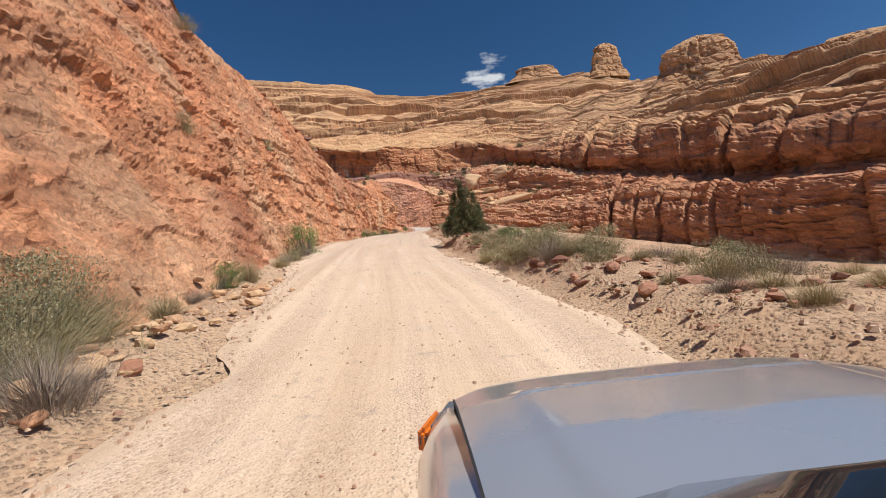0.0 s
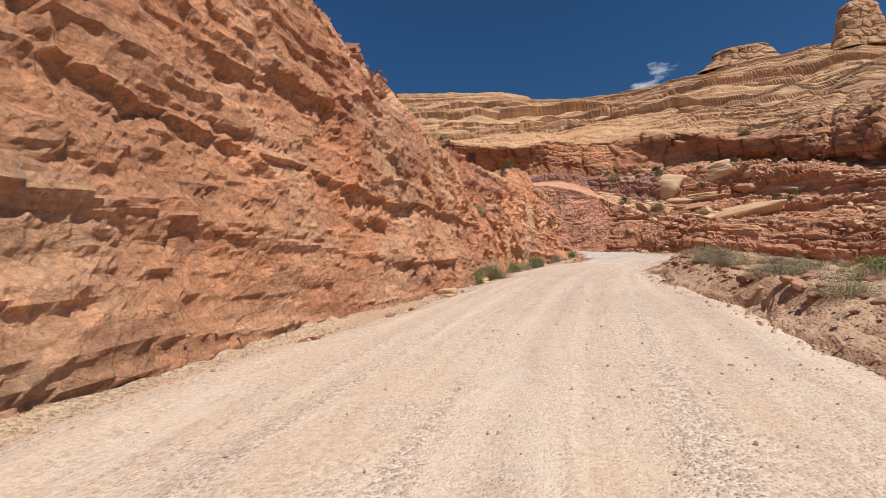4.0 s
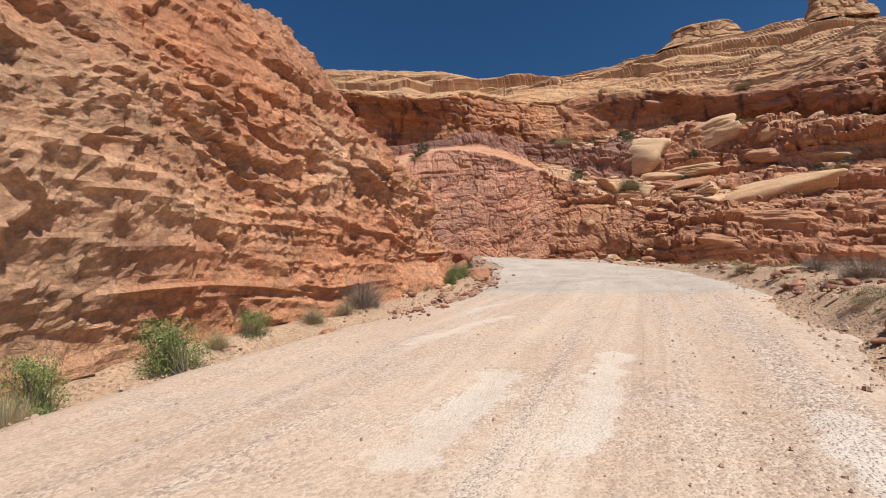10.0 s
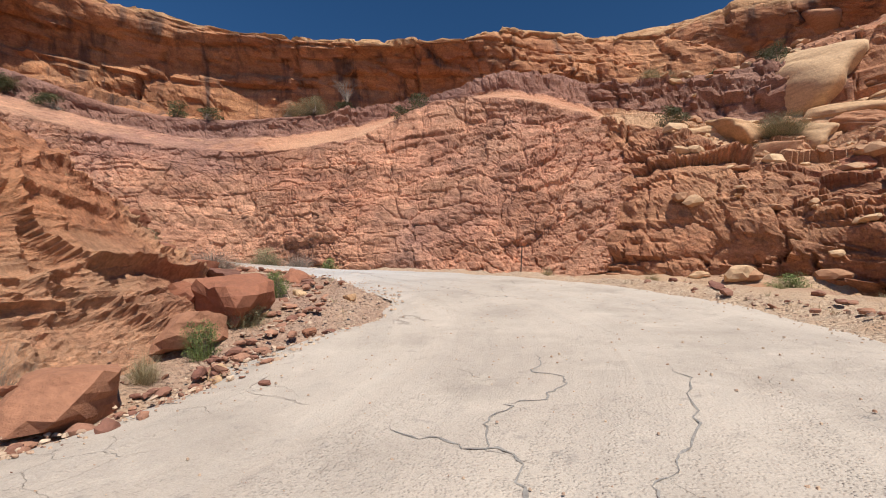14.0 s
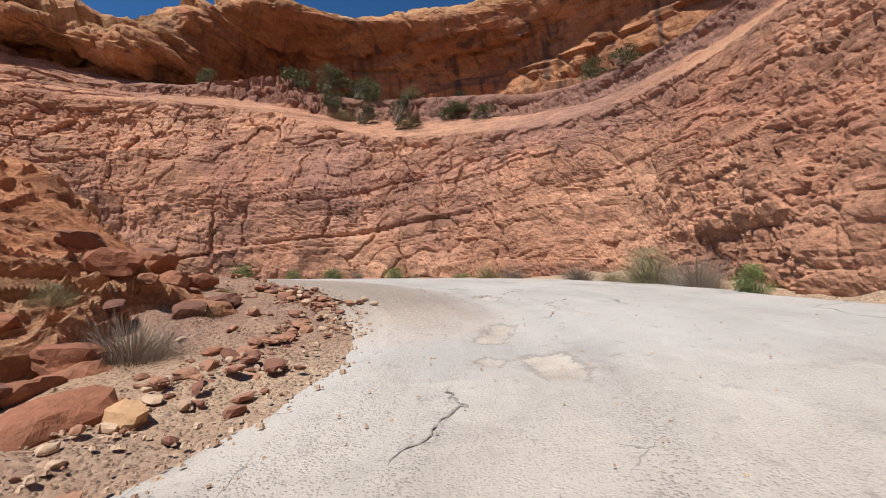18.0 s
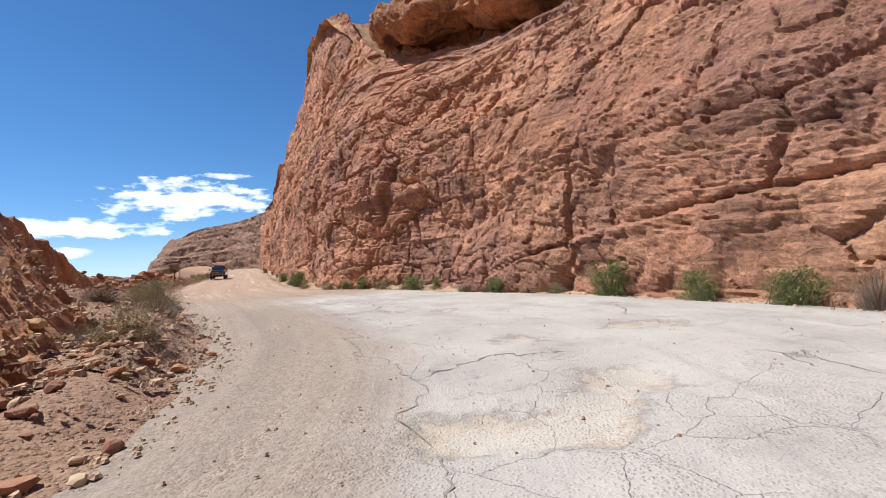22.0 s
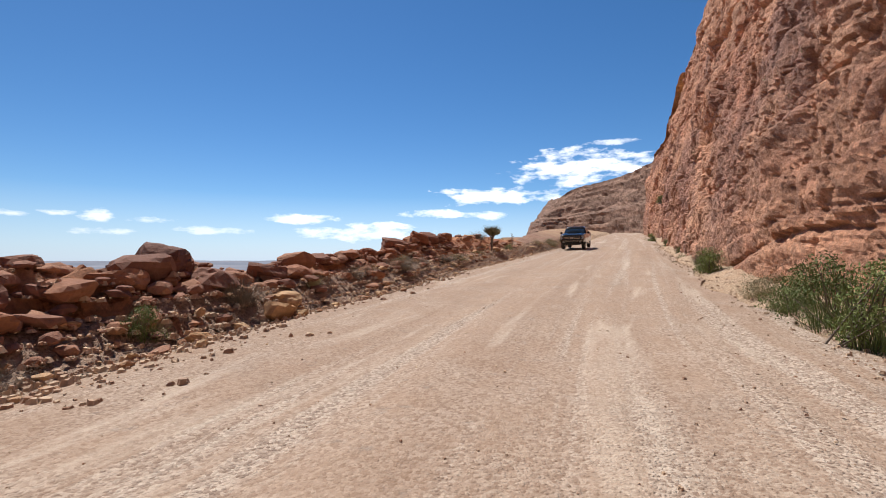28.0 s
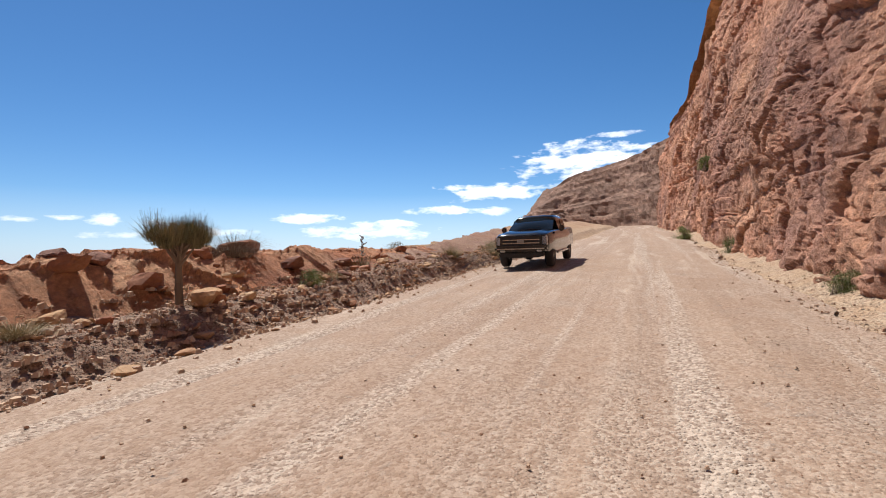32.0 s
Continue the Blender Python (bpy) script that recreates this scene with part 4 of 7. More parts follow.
WALL_BEND = [
    [(-3, 113, 7.6), (-3.4, 115, 12), (-4, 119, 19), (-9, 129, 24.5)], [(-10, 113.4, 8.3), (-10.4, 115, 13), (-11, 119, 20.3), (-15, 126, 23.5)],
    [(-17, 113, 8.8), (-17.3, 113.7, 13), (-18.2, 115.5, 17.8), (-22, 121, 22.3)], [(-23, 111, 9.4), (-24, 111.5, 13.5), (-26, 112, 17.7), (-33, 113, 22)],
    [(-28.3, 105, 9.8), (-29.5, 105, 14.5), (-32, 105.3, 19), (-41, 106, 24.8)], [(-30.4, 97, 10), (-31.5, 97, 15), (-34.5, 97.5, 20.3), (-45, 95, 26.8)],
    [(-30.2, 88, 10.3), (-31.2, 88, 16), (-34, 89.5, 22.5), (-43, 87, 27.5)], [(-28, 79.5, 10.6), (-29.3, 79.5, 16), (-31.6, 80, 23.2), (-36.5, 79, 26.8)]]
WALL_UPPER = [
    [(-25.8, 71.5, 10.8), (-26.3, 71, 16), (-27.8, 70, 22.8), (-31, 69, 28.8)], [(-25.6, 60, 11.2), (-26, 59.5, 16), (-27, 58, 23), (-31, 56, 40)],
    [(-26, 45, 12), (-26.6, 45, 17), (-27.6, 44, 23), (-32, 42, 44)], [(-26.6, 33, 12.7), (-27.1, 33, 17), (-28, 32, 23), (-33.2, 30, 44)],
    [(-27.3, 18, 13.9), (-27.8, 18, 18), (-29.0, 18, 24), (-33, 15, 41)], [(-28.4, 0, 15.2), (-28.8, 0, 20), (-30.2, 0, 27), (-33.5, -3, 40)],
    [(-29.6, -25, 16.7), (-30, -25, 22), (-31.2, -25, 28), (-34, -25, 37)], [(-30.8, -48, 18), (-31.2, -48, 23), (-31.8, -48, 29), (-34, -46, 36)],
    [(-36, -66, 19.5), (-36.5, -66, 24), (-37, -66, 28), (-40, -60, 36)]]


def benched(stations, first):
    """Foot, face and brow, then a sloping slab, a dark broken band and the bench behind it."""
    out = []
    for i, (foot, face, brow, back) in enumerate(stations, first):
        p, q = Vector(brow), Vector(back)
        bench = 1.0 if 4 <= i <= 14 else (0.5 if i in (3, 15) else 0.0)
        strong = 1.5 if i < 4 else (1.2 if i < 7 else 1.0)
        slab = 1.0 if i < 7 else (0.6 if i < 9 else 0.25)
        row = [(foot[0], foot[1], foot[2] - 1.0, 0.8 * strong), (*face, strong), (*brow, strong)]
        pale = bench if 5 < i < 11 else 0.4 * bench if i < 13 and i > 5 else (0.15 if i == 13 else 0.0)
        band = bench if i > 5 else 0.0
        for t, rise, w, kind in ((0.03, 0.02, slab, pale), (0.44, 0.42, slab, pale), (0.46, 0.44, 1.0, -band), (0.49, 0.74, 1.5, -band), (0.66, 0.86, 0.8, -band)):
            a = p.lerp(q, t)
            a.z = p.z + (q.z - p.z) * (rise * bench + t * (1 - bench))
            row.append((a.x, a.y, a.z, w * bench + 1 - bench, kind))
        out.append(row + [(*back, 0.8, -band)])
    return out


def set_back(stations):
    """The end of a sheet, moved into the rock so that the next sheet covers it."""
    return [[(x, y + 3.0, z) for x, y, z in st] for st in stations]


cliff("cliff_east", "red sandstone wall of blocky columns above the canyon floor", columns(benched(WALL_EAST + set_back(WALL_BEND[:1]), 0)), 0.10, EAST, 250,
      layers=((2.6, 7.0, 0.45), (0.95, 3.6, 0.42), (0.4, 1.7, 0.2)), chips=((4.0, 0.2), (1.4, 0.06)), tread=0.6, lump=0.8, side=-1, flat=1.0, upright=0.9, hang=0.45, clefts=(6.5, 0.55, 1.5, 70))
cliff("cliff_lower", "tall red sandstone wall cut beside the road", columns(benched(set_back(WALL_EAST[-1:]) + WALL_BEND + WALL_UPPER, 7)), 0.085, RED, 200,
      layers=((3.0, 5.5, 0.27), (1.25, 2.2, 0.14), (0.55, 0.95, 0.075), (0.24, 0.42, 0.03)), chips=((3.2, 0.22), (1.3, 0.12), (0.5, 0.05)), dip=0.08, lump=0.6, side=-1, flat=0.3)

# the flat top of the mesa behind the wall of the upper leg
edge = [back for _, _, _, back in WALL_UPPER]
cliff("mesa_top", "flat sandstone top of the mesa behind the wall", [[(x + 1.0, y, z - 1.2) for x, y, z in edge], [(x - 12, y, z + 0.5) for x, y, z in edge], [(x - 60, y, 44) for x, y, z in edge], [(x - 160, y, 46) for x, y, z in edge]], 1.2, PALE, 450,
      layers=((9, 14, 0.5), (4, 6, 0.25)), chips=(), lump=1.0, side=-1, flat=1.0, upright=0.0)

# the rounded cliff above the bench: foot, alcove, brow, top
CLIFF_MID = [
    [(74, 55, 8.5), (75, 56, 15), (74, 57, 22), (85, 60, 25)], [(66, 76, 9.5), (67, 77, 16), (67, 78, 22), (80, 85, 26)],
    [(56, 100, 13), (57.5, 102, 19), (56, 101, 26), (70, 115, 31)], [(44, 118, 18), (45.5, 120, 23), (44, 120, 29), (56, 140, 38)],
    [(30, 138, 24), (31, 142, 29), (31, 142, 33), (40, 165, 44)], [(20, 143, 26), (20, 148, 31), (20, 150, 35), (25, 175, 48)],
    [(6, 140, 24), (6, 147, 29), (6, 149, 35.5), (8, 175, 48)], [(-2, 136, 24), (-3, 143, 29), (-3, 144, 34.5), (-4, 175, 48)],
    [(-9, 129, 24), (-10, 136, 29), (-10, 136.5, 33.5), (-14, 170, 46)]]
CLIFF_MID_WEST = [
    [(-15, 126, 23), (-17, 130, 27), (-16, 130, 31), (-24, 165, 44)], [(-22, 121, 22), (-26, 126, 26.5), (-25, 125.5, 31.5), (-40, 155, 42)],
    [(-33, 113, 21.7), (-38.5, 118.5, 27), (-37, 117.5, 33.5), (-55, 140, 40)], [(-41, 106, 24.5), (-47.5, 109, 30), (-46, 108, 35.5), (-65, 120, 40)],
    [(-45, 95, 26.5), (-50.5, 95.5, 32), (-49, 95, 37.5), (-70, 98, 41)], [(-43, 87, 27.2), (-46.5, 85.5, 32), (-45, 85, 37.5), (-66, 80, 41)],
    [(-37, 79.5, 26.6), (-38.5, 78, 29), (-36.4, 78.0, 32.2), (-56, 70, 39)], [(-32.4, 72.5, 28.0), (-33.5, 71, 30), (-32.4, 70.6, 32.6), (-52, 60, 40)], [(-31.2, 67, 29.5), (-33.5, 65, 32), (-31.6, 65.5, 34.5), (-50, 52, 42)]]
def bedded(points, kinds):
    return [(p.x, p.y, p.z, 1.0, k) for p, k in zip(points, kinds)]


def hollowed(stations):
    """Foot, alcove, the underside and edge of the brow, and the dome behind it."""
    out = []
    for i, (foot, _, brow, back) in enumerate(stations):
        f, b, k = Vector(foot), Vector(brow), Vector(back)
        o = Vector((b.x - k.x, b.y - k.y, 0)).normalized()
        rise = b.z - f.z
        if i < 5 or i > 14:
            tan = (0.2, 0.5) if i > 14 else (0, 0)
            out.append(bedded([f + o * 2.0 - Vector((0, 0, 3.5)), f - o * 0.3, f - o * 2.0 + Vector((0, 0, rise * 0.14)), f + o * 1.0 + Vector((0, 0, rise * 0.34)), f + o * 0.6 + Vector((0, 0, rise * 0.6)),
                        b - o * 1.5 + Vector((0, 0, rise * -0.06)), b - o * 5 + Vector((0, 0, 1.5)), k], (0, 0, 0, *tan, max(0.5, tan[1]), 0.7, 0.6)))
            if i > 14:
                out[-1] = [(*p[:3], 2.4, p[4]) for p in out[-1]]
            continue
        out.append(bedded([f + o * 1.6 - Vector((0, 0, 3.2)), f - o * 0.6, f - o * 6.2 + Vector((0, 0, rise * 0.22)), f - o * 5.6 + Vector((0, 0, rise * 0.62)), b + o * 2.6 - Vector((0, 0, rise * 0.14)),
                    b + o * 2.2, b - o * 3.5 + Vector((0, 0, 1.5)), k], (0, 0, 0, 0, 0.1, 0.9, 0.8, 0.6)))
    return out


cliff("cliff_middle", "rounded tan and red sandstone cliff with dark streaks", columns(hollowed(CLIFF_MID + CLIFF_MID_WEST)), 0.25, TAN, 300,
      layers=((5.0, 15, 0.6), (1.7, 8, 0.28), (0.7, 2.5, 0.10)), chips=((6.0, 0.4), (2.2, 0.10)), blocky=0.6, flat=1.0, tread=1.1, lump=0.9, side=-1, clefts=(11, 0.8, 2.4, 95))

# the stepped slopes above, up to the skyline
SLOPES = [
    [(79.05, 54, 18.5), (100, 75, 36), (124, 92, 46)], [(74.4, 79, 19.5), (95, 100, 37), (121, 119, 48)], [(65.1, 109, 24.5), (88, 135, 44), (113, 164, 61)],
    [(52.08, 134, 31.5), (78, 180, 55), (108, 225, 77.5)], [(37.2, 159, 37.5), (64, 210, 65), (95, 256, 93)], [(23.25, 169, 41.5), (42, 225, 73), (65, 290, 103.5)],
    [(7.44, 169, 41.5), (14, 235, 73), (24, 305, 103)], [(-3.72, 169, 41.5), (-8, 240, 76), (-16, 316, 108)], [(-13.02, 164, 39.5), (-34, 235, 77), (-66, 312, 118)],
    [(-22.32, 159, 37.5), (-58, 225, 75), (-104, 300, 118)], [(-37.2, 149, 35.5), (-80, 205, 66), (-132, 262, 104)], [(-51.15, 134, 33.5), (-95, 165, 50), (-140, 200, 74)]]
cliff("cliff_upper", "pale stepped sandstone ledges climbing to the skyline", columns(SLOPES), 0.5, PALE, 400,
      layers=((6.5, 34, 2.3), (2.7, 16, 1.0)), chips=((9, 0.25),), lump=1.3, side=-1, upright=1.0, flat=1.0, hang=0.1, tread=1.25, coarse=0.0038, aspect=1.7, blocky=0.3, worn=0.45)

# the far promontory beyond the end of the upper leg
FAR = [
    [(-36, -64, 19), (-37, -66, 29), (-38, -68, 30), (-40, -70, 41)], [(-24, -82, 19), (-25, -85, 27.5), (-25.5, -88, 28.5), (-27, -91, 39)],
    [(-9, -93, 19), (-9.5, -95, 26.5), (-10, -99, 27.5), (-12, -103, 37.5)], [(0, -94, 18), (-1, -96, 26), (-2, -102, 27), (-7, -108, 35)],
    [(6, -108, 17), (4, -108, 25.5), (3, -110, 26.5), (-2, -118, 35)], [(6, -130, 16), (4, -130, 25.5), (3, -130, 26.5), (-4, -132, 35)]]
cliff("cliff_far", "distant brown sandstone promontory in two steps", columns(FAR), 0.4, BROWN, 500,
      layers=((2.4, 8, 0.3), (1.0, 3.0, 0.22)), chips=((3, 0.4), (1.0, 0.15)), side=-1)


def rock_knob(x, y, z, wide, high, seed, name="rock_knob"):
    """A rounded tower of layered rock on the skyline."""
    a = np.linspace(0, 2 * np.pi, 121)
    t = np.linspace(0, 1, 70)[:, None]
    r = (1 - 0.3 * t + 0.3 * np.clip(1 - 2.2 * t, 0, 1) ** 1.5 - 0.7 * np.clip((t - 0.7) / 0.3, 0, 1) ** 2.5) * (0.5 * wide)
    h = t * high + 1.4 * np.sin(a + seed) + 0.6 * np.sin(3 * a)
    lv, joint = facets(0 * t + np.abs(a - np.pi) * wide / 11 + seed, h / 3.1, 600 + seed, 0.3)
    lv2, _ = facets(0 * t + np.abs(a - np.pi) * wide / 4 + seed, h / 1.3, 640 + seed, 0.3)
    r = r * (0.92 + 0.16 * np.sin(2 * a + seed) + 0.07 * np.sin(3 * a + 2 * seed)) + 0.9 * lv + 0.35 * lv2 - 0.8 * (1 - joint) ** 2
    r = np.maximum(r, 0.02)
    g = np.stack([x + r * np.cos(a), y + 0.7 * r * np.sin(a), z + high * t + 0 * a], -1)
    return tagged(new(name, grid_mesh(name, g, PALE, False, np.stack([a * 0.4 * wide + 0 * t, h], -1))), "rounded layered sandstone knob on the skyline", "rock", "skyline knobs")


rock_knob(98.6, 242.7, 84, 16, 19.5, 1)
rock_knob(71, 281, 98, 26, 11, 2)
rock_knob(99, 162, 50, 29, 20, 3)
rock_knob(124, 128, 40, 40, 13, 5)

# the country beyond the canyon, far below the road, its haze painted in
def far_country():
    a, r = np.radians(np.linspace(40, 160, 241))[None, :], np.concatenate([np.linspace(650, 2600, 40), [2800, 3600, 4600]])[:, None]
    rise = np.clip((r - 650) / 1600, 0, 1)
    z = -16 + 20 * rise + 9 * rise * fbm(6 * a + 0 * r, r * 0.002 + 0 * a, 811, 5) + 3 * np.clip((r - 1700) / 300, 0, 1) * (vnoise(a * 9 + 0 * r, 0 * a + 0 * r, 815) > 0.1)
    g = np.stack([r * np.sin(a) - 10, r * np.cos(a) + 50, np.minimum(z, 10)], -1)
    k = Mat("far land with painted haze", 1.0)
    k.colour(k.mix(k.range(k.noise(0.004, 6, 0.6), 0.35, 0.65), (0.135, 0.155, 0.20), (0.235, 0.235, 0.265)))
    return tagged(new("backdrop", grid_mesh("backdrop", g[::-1], k.m, True)), "far country below the mesa, painted in blue-grey haze", "backdrop", kind="structure")


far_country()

# ---- where the ground and rock surfaces lie, to set things on ----
CELL = 0.3
HX0, HY0, HNX, HNY = -75.0, -70.0, 560, 800
top_map = np.full((HNX, HNY), -99.0)
for ob in list(scene.objects):
    if ob.type == "MESH" and ob.name in ("ground", "bank_upper", "bank_lower", "road", "cliff_ridge", "cliff_east", "cliff_lower", "cliff_middle"):
        co = np.empty(len(ob.data.vertices) * 3)
        ob.data.vertices.foreach_get("co", co)
        co = co.reshape(-1, 3)
        i, j = ((co[:, 0] - HX0) / CELL).astype(int), ((co[:, 1] - HY0) / CELL).astype(int)
        ok = (i >= 0) & (i < HNX) & (j >= 0) & (j < HNY)
        np.maximum.at(top_map, (i[ok], j[ok]), co[ok, 2])
for _ in range(3):
    pad = np.pad(top_map, 1, mode="edge")
    near = np.max([pad[1 + a:1 + a + HNX, 1 + b:1 + b + HNY] for a, b in ((-1, 0), (1, 0), (0, -1), (0, 1))], axis=0)
    top_map = np.where(top_map < -90, near, top_map)


def top_at(x, y):
    i, j = int((x - HX0) / CELL), int((y - HY0) / CELL)
    return float(top_map[min(max(i, 0), HNX - 1), min(max(j, 0), HNY - 1)])


def low_at(x, y, r):
    """The lowest of the surface round a place, so that a thing sits in it."""
    return min(top_at(x + a * r, y + b * r) for a, b in ((0, 0), (1, 0), (-1, 0), (0, 1), (0, -1)))


def foot_at(x, y, r):
    """Like low_at, but at the foot of the ridge's outer face things stand on the soil, not on the ledges above it."""
    z = low_at(x, y, r)
    if x > -9.6 and y < 99 and x < 0:
        g = float(ground_height(np.array([x]), np.array([y]))[0])
        if z - g < 2.2:
            return g
    return z


# ---- plants ----
def leaf_mat(name, a, b, dry=None):
    k = Mat(name, 0.75)
    c = k.mix(k.island(), a, b)
    if dry:
        c = k.mix(k.range(k.noise(2.5, 3), 0.45, 0.65), c, dry)
    c = k.mix(1.0, c, k.grey(k.range(k.random(), 0, 1, 0.75, 1.2)), "MULTIPLY")
    return k.colour(c).m


GREEN = leaf_mat("green shrub leaves", (0.095, 0.14, 0.032), (0.20, 0.24, 0.072))
SAGE = leaf_mat("grey green sage", (0.165, 0.158, 0.075), (0.28, 0.258, 0.135), (0.35, 0.285, 0.165))
DRY = leaf_mat("dry grass", (0.30, 0.23, 0.12), (0.44, 0.35, 0.20))
DEAD = leaf_mat("dead grey twigs", (0.17, 0.13, 0.10), (0.29, 0.235, 0.185))
DARKG = leaf_mat("juniper scales", (0.048, 0.056, 0.018), (0.12, 0.118, 0.042))
BARK = leaf_mat("weathered bark", (0.13, 0.095, 0.07), (0.19, 0.145, 0.11))


def poly_mesh(name, verts, faces, material, smooth=False):
    me = bpy.data.meshes.new(name)
    v, f = np.asarray(verts, float), np.asarray(faces, np.int32)
    k = f.shape[1]
    me.vertices.add(len(v)); me.vertices.foreach_set("co", v.reshape(-1))
    me.loops.add(f.size); me.loops.foreach_set("vertex_index", f.reshape(-1))
    me.polygons.add(len(f)); me.polygons.foreach_set("loop_start", np.arange(0, f.size, k, dtype=np.int32))
    me.polygons.foreach_set("use_smooth", np.full(len(f), smooth))
    me.update(calc_edges=True)
    me.materials.append(material)
    return me


def blades(rng, n, height, radius, width, droop=0.3, fan=0.9, base=0.25):
    """Stalks that spring from the foot and bend outwards: four points up each, as narrow three-sided strips."""
    az = rng.uniform(0, 2 * np.pi, n)
    out = rng.uniform(0, 1, n) ** 0.6 * radius
    h = height * rng.uniform(0.45, 1.0, n) * (1 - 0.45 * (out / radius) ** 2)
    foot = np.stack([np.cos(az), np.sin(az), 0 * az], 1) * (rng.uniform(0, 1, n) * base * radius)[:, None]
    lean = az + rng.normal(0, 0.5, n)
    way = np.stack([np.cos(lean), np.sin(lean), 0 * az], 1)
    acr = np.stack([-np.sin(lean + rng.normal(0, 1, n)), np.cos(lean + rng.normal(0, 1, n)), 0 * az], 1)
    v, f = [], []
    for k, t in enumerate((0, 0.35, 0.7, 1.0)):
        p = foot + way * (out * fan * t**1.4)[:, None] + np.array([0, 0, 1]) * (h * (t - droop * t**3 * (out / radius)))[:, None]
        w = width * (1 - 0.8 * t)
        v += [p - acr * w, p + acr * w]
    v = np.stack(v, 1).reshape(-1, 3)
    i = np.arange(n)[:, None] * 8
    f = np.concatenate([i + np.array([2 * k, 2 * k + 1, 2 * k + 3, 2 * k + 2]) for k in range(3)])
    return v, f


def leaves(rng, centres, size):
    """Small pointed leaves, one at each centre, turned at random."""
    n = len(centres)
    a = rng.normal(0, 1, (n, 3)); a /= np.linalg.norm(a, axis=1)[:, None]
    b = np.cross(a, rng.normal(0, 1, (n, 3))); b /= np.linalg.norm(b, axis=1)[:, None]
    s = (size * rng.uniform(0.6, 1.4, n))[:, None]
    v = np.stack([centres - a * s, centres + b * s * 0.45, centres + a * s, centres - b * s * 0.45], 1).reshape(-1, 3)
    return v, np.arange(4 * n).reshape(-1, 4)


def crown_points(rng, n, radius, height, clumps, low=0.15):
    """Points in a lumpy crown made of clumps, with gaps between them."""
    az, r, z = rng.uniform(0, 2 * np.pi, clumps), rng.uniform(0.1, 0.8, clumps) ** 0.7, rng.uniform(low, 0.9, clumps)
    mid = np.stack([np.cos(az) * r * radius * (1.05 - 0.5 * z), np.sin(az) * r * radius * (1.05 - 0.5 * z), z * height], 1)
    k = rng.integers(0, clumps, n)
    p = rng.normal(0, 1, (n, 3)); p /= np.linalg.norm(p, axis=1)[:, None]
    p *= (rng.uniform(0.3, 1, n) ** 0.5)[:, None]
    size = rng.uniform(0.22, 0.42, clumps)[k][:, None]
    out = mid[k] + p * size * np.array([radius, radius, height * 0.42])
    out[:, 2] = np.abs(out[:, 2])
    return out, mid


def stick(p, q, r0, r1, sides=5):
    """A tapered limb."""
    p, q = np.array(p, float), np.array(q, float)
    d = q - p
    d /= np.linalg.norm(d) + 1e-9
    a = np.cross(d, [0.3, 0.9, 0.1]); a /= np.linalg.norm(a) + 1e-9
    b = np.cross(d, a)
    t = np.linspace(0, 2 * np.pi, sides, endpoint=False)[:, None]
    ring = np.cos(t) * a + np.sin(t) * b
    v = np.vstack([p + ring * r0, q + ring * r1])
    f = [(i, (i + 1) % sides, sides + (i + 1) % sides, sides + i) for i in range(sides)]
    return v, np.array(f)


def joined(pieces):
    v, f, n = [], [], 0
    for a, b in pieces:
        v.append(a); f.append(np.asarray(b) + n); n += len(a)
    return np.vstack(v), np.vstack(f)


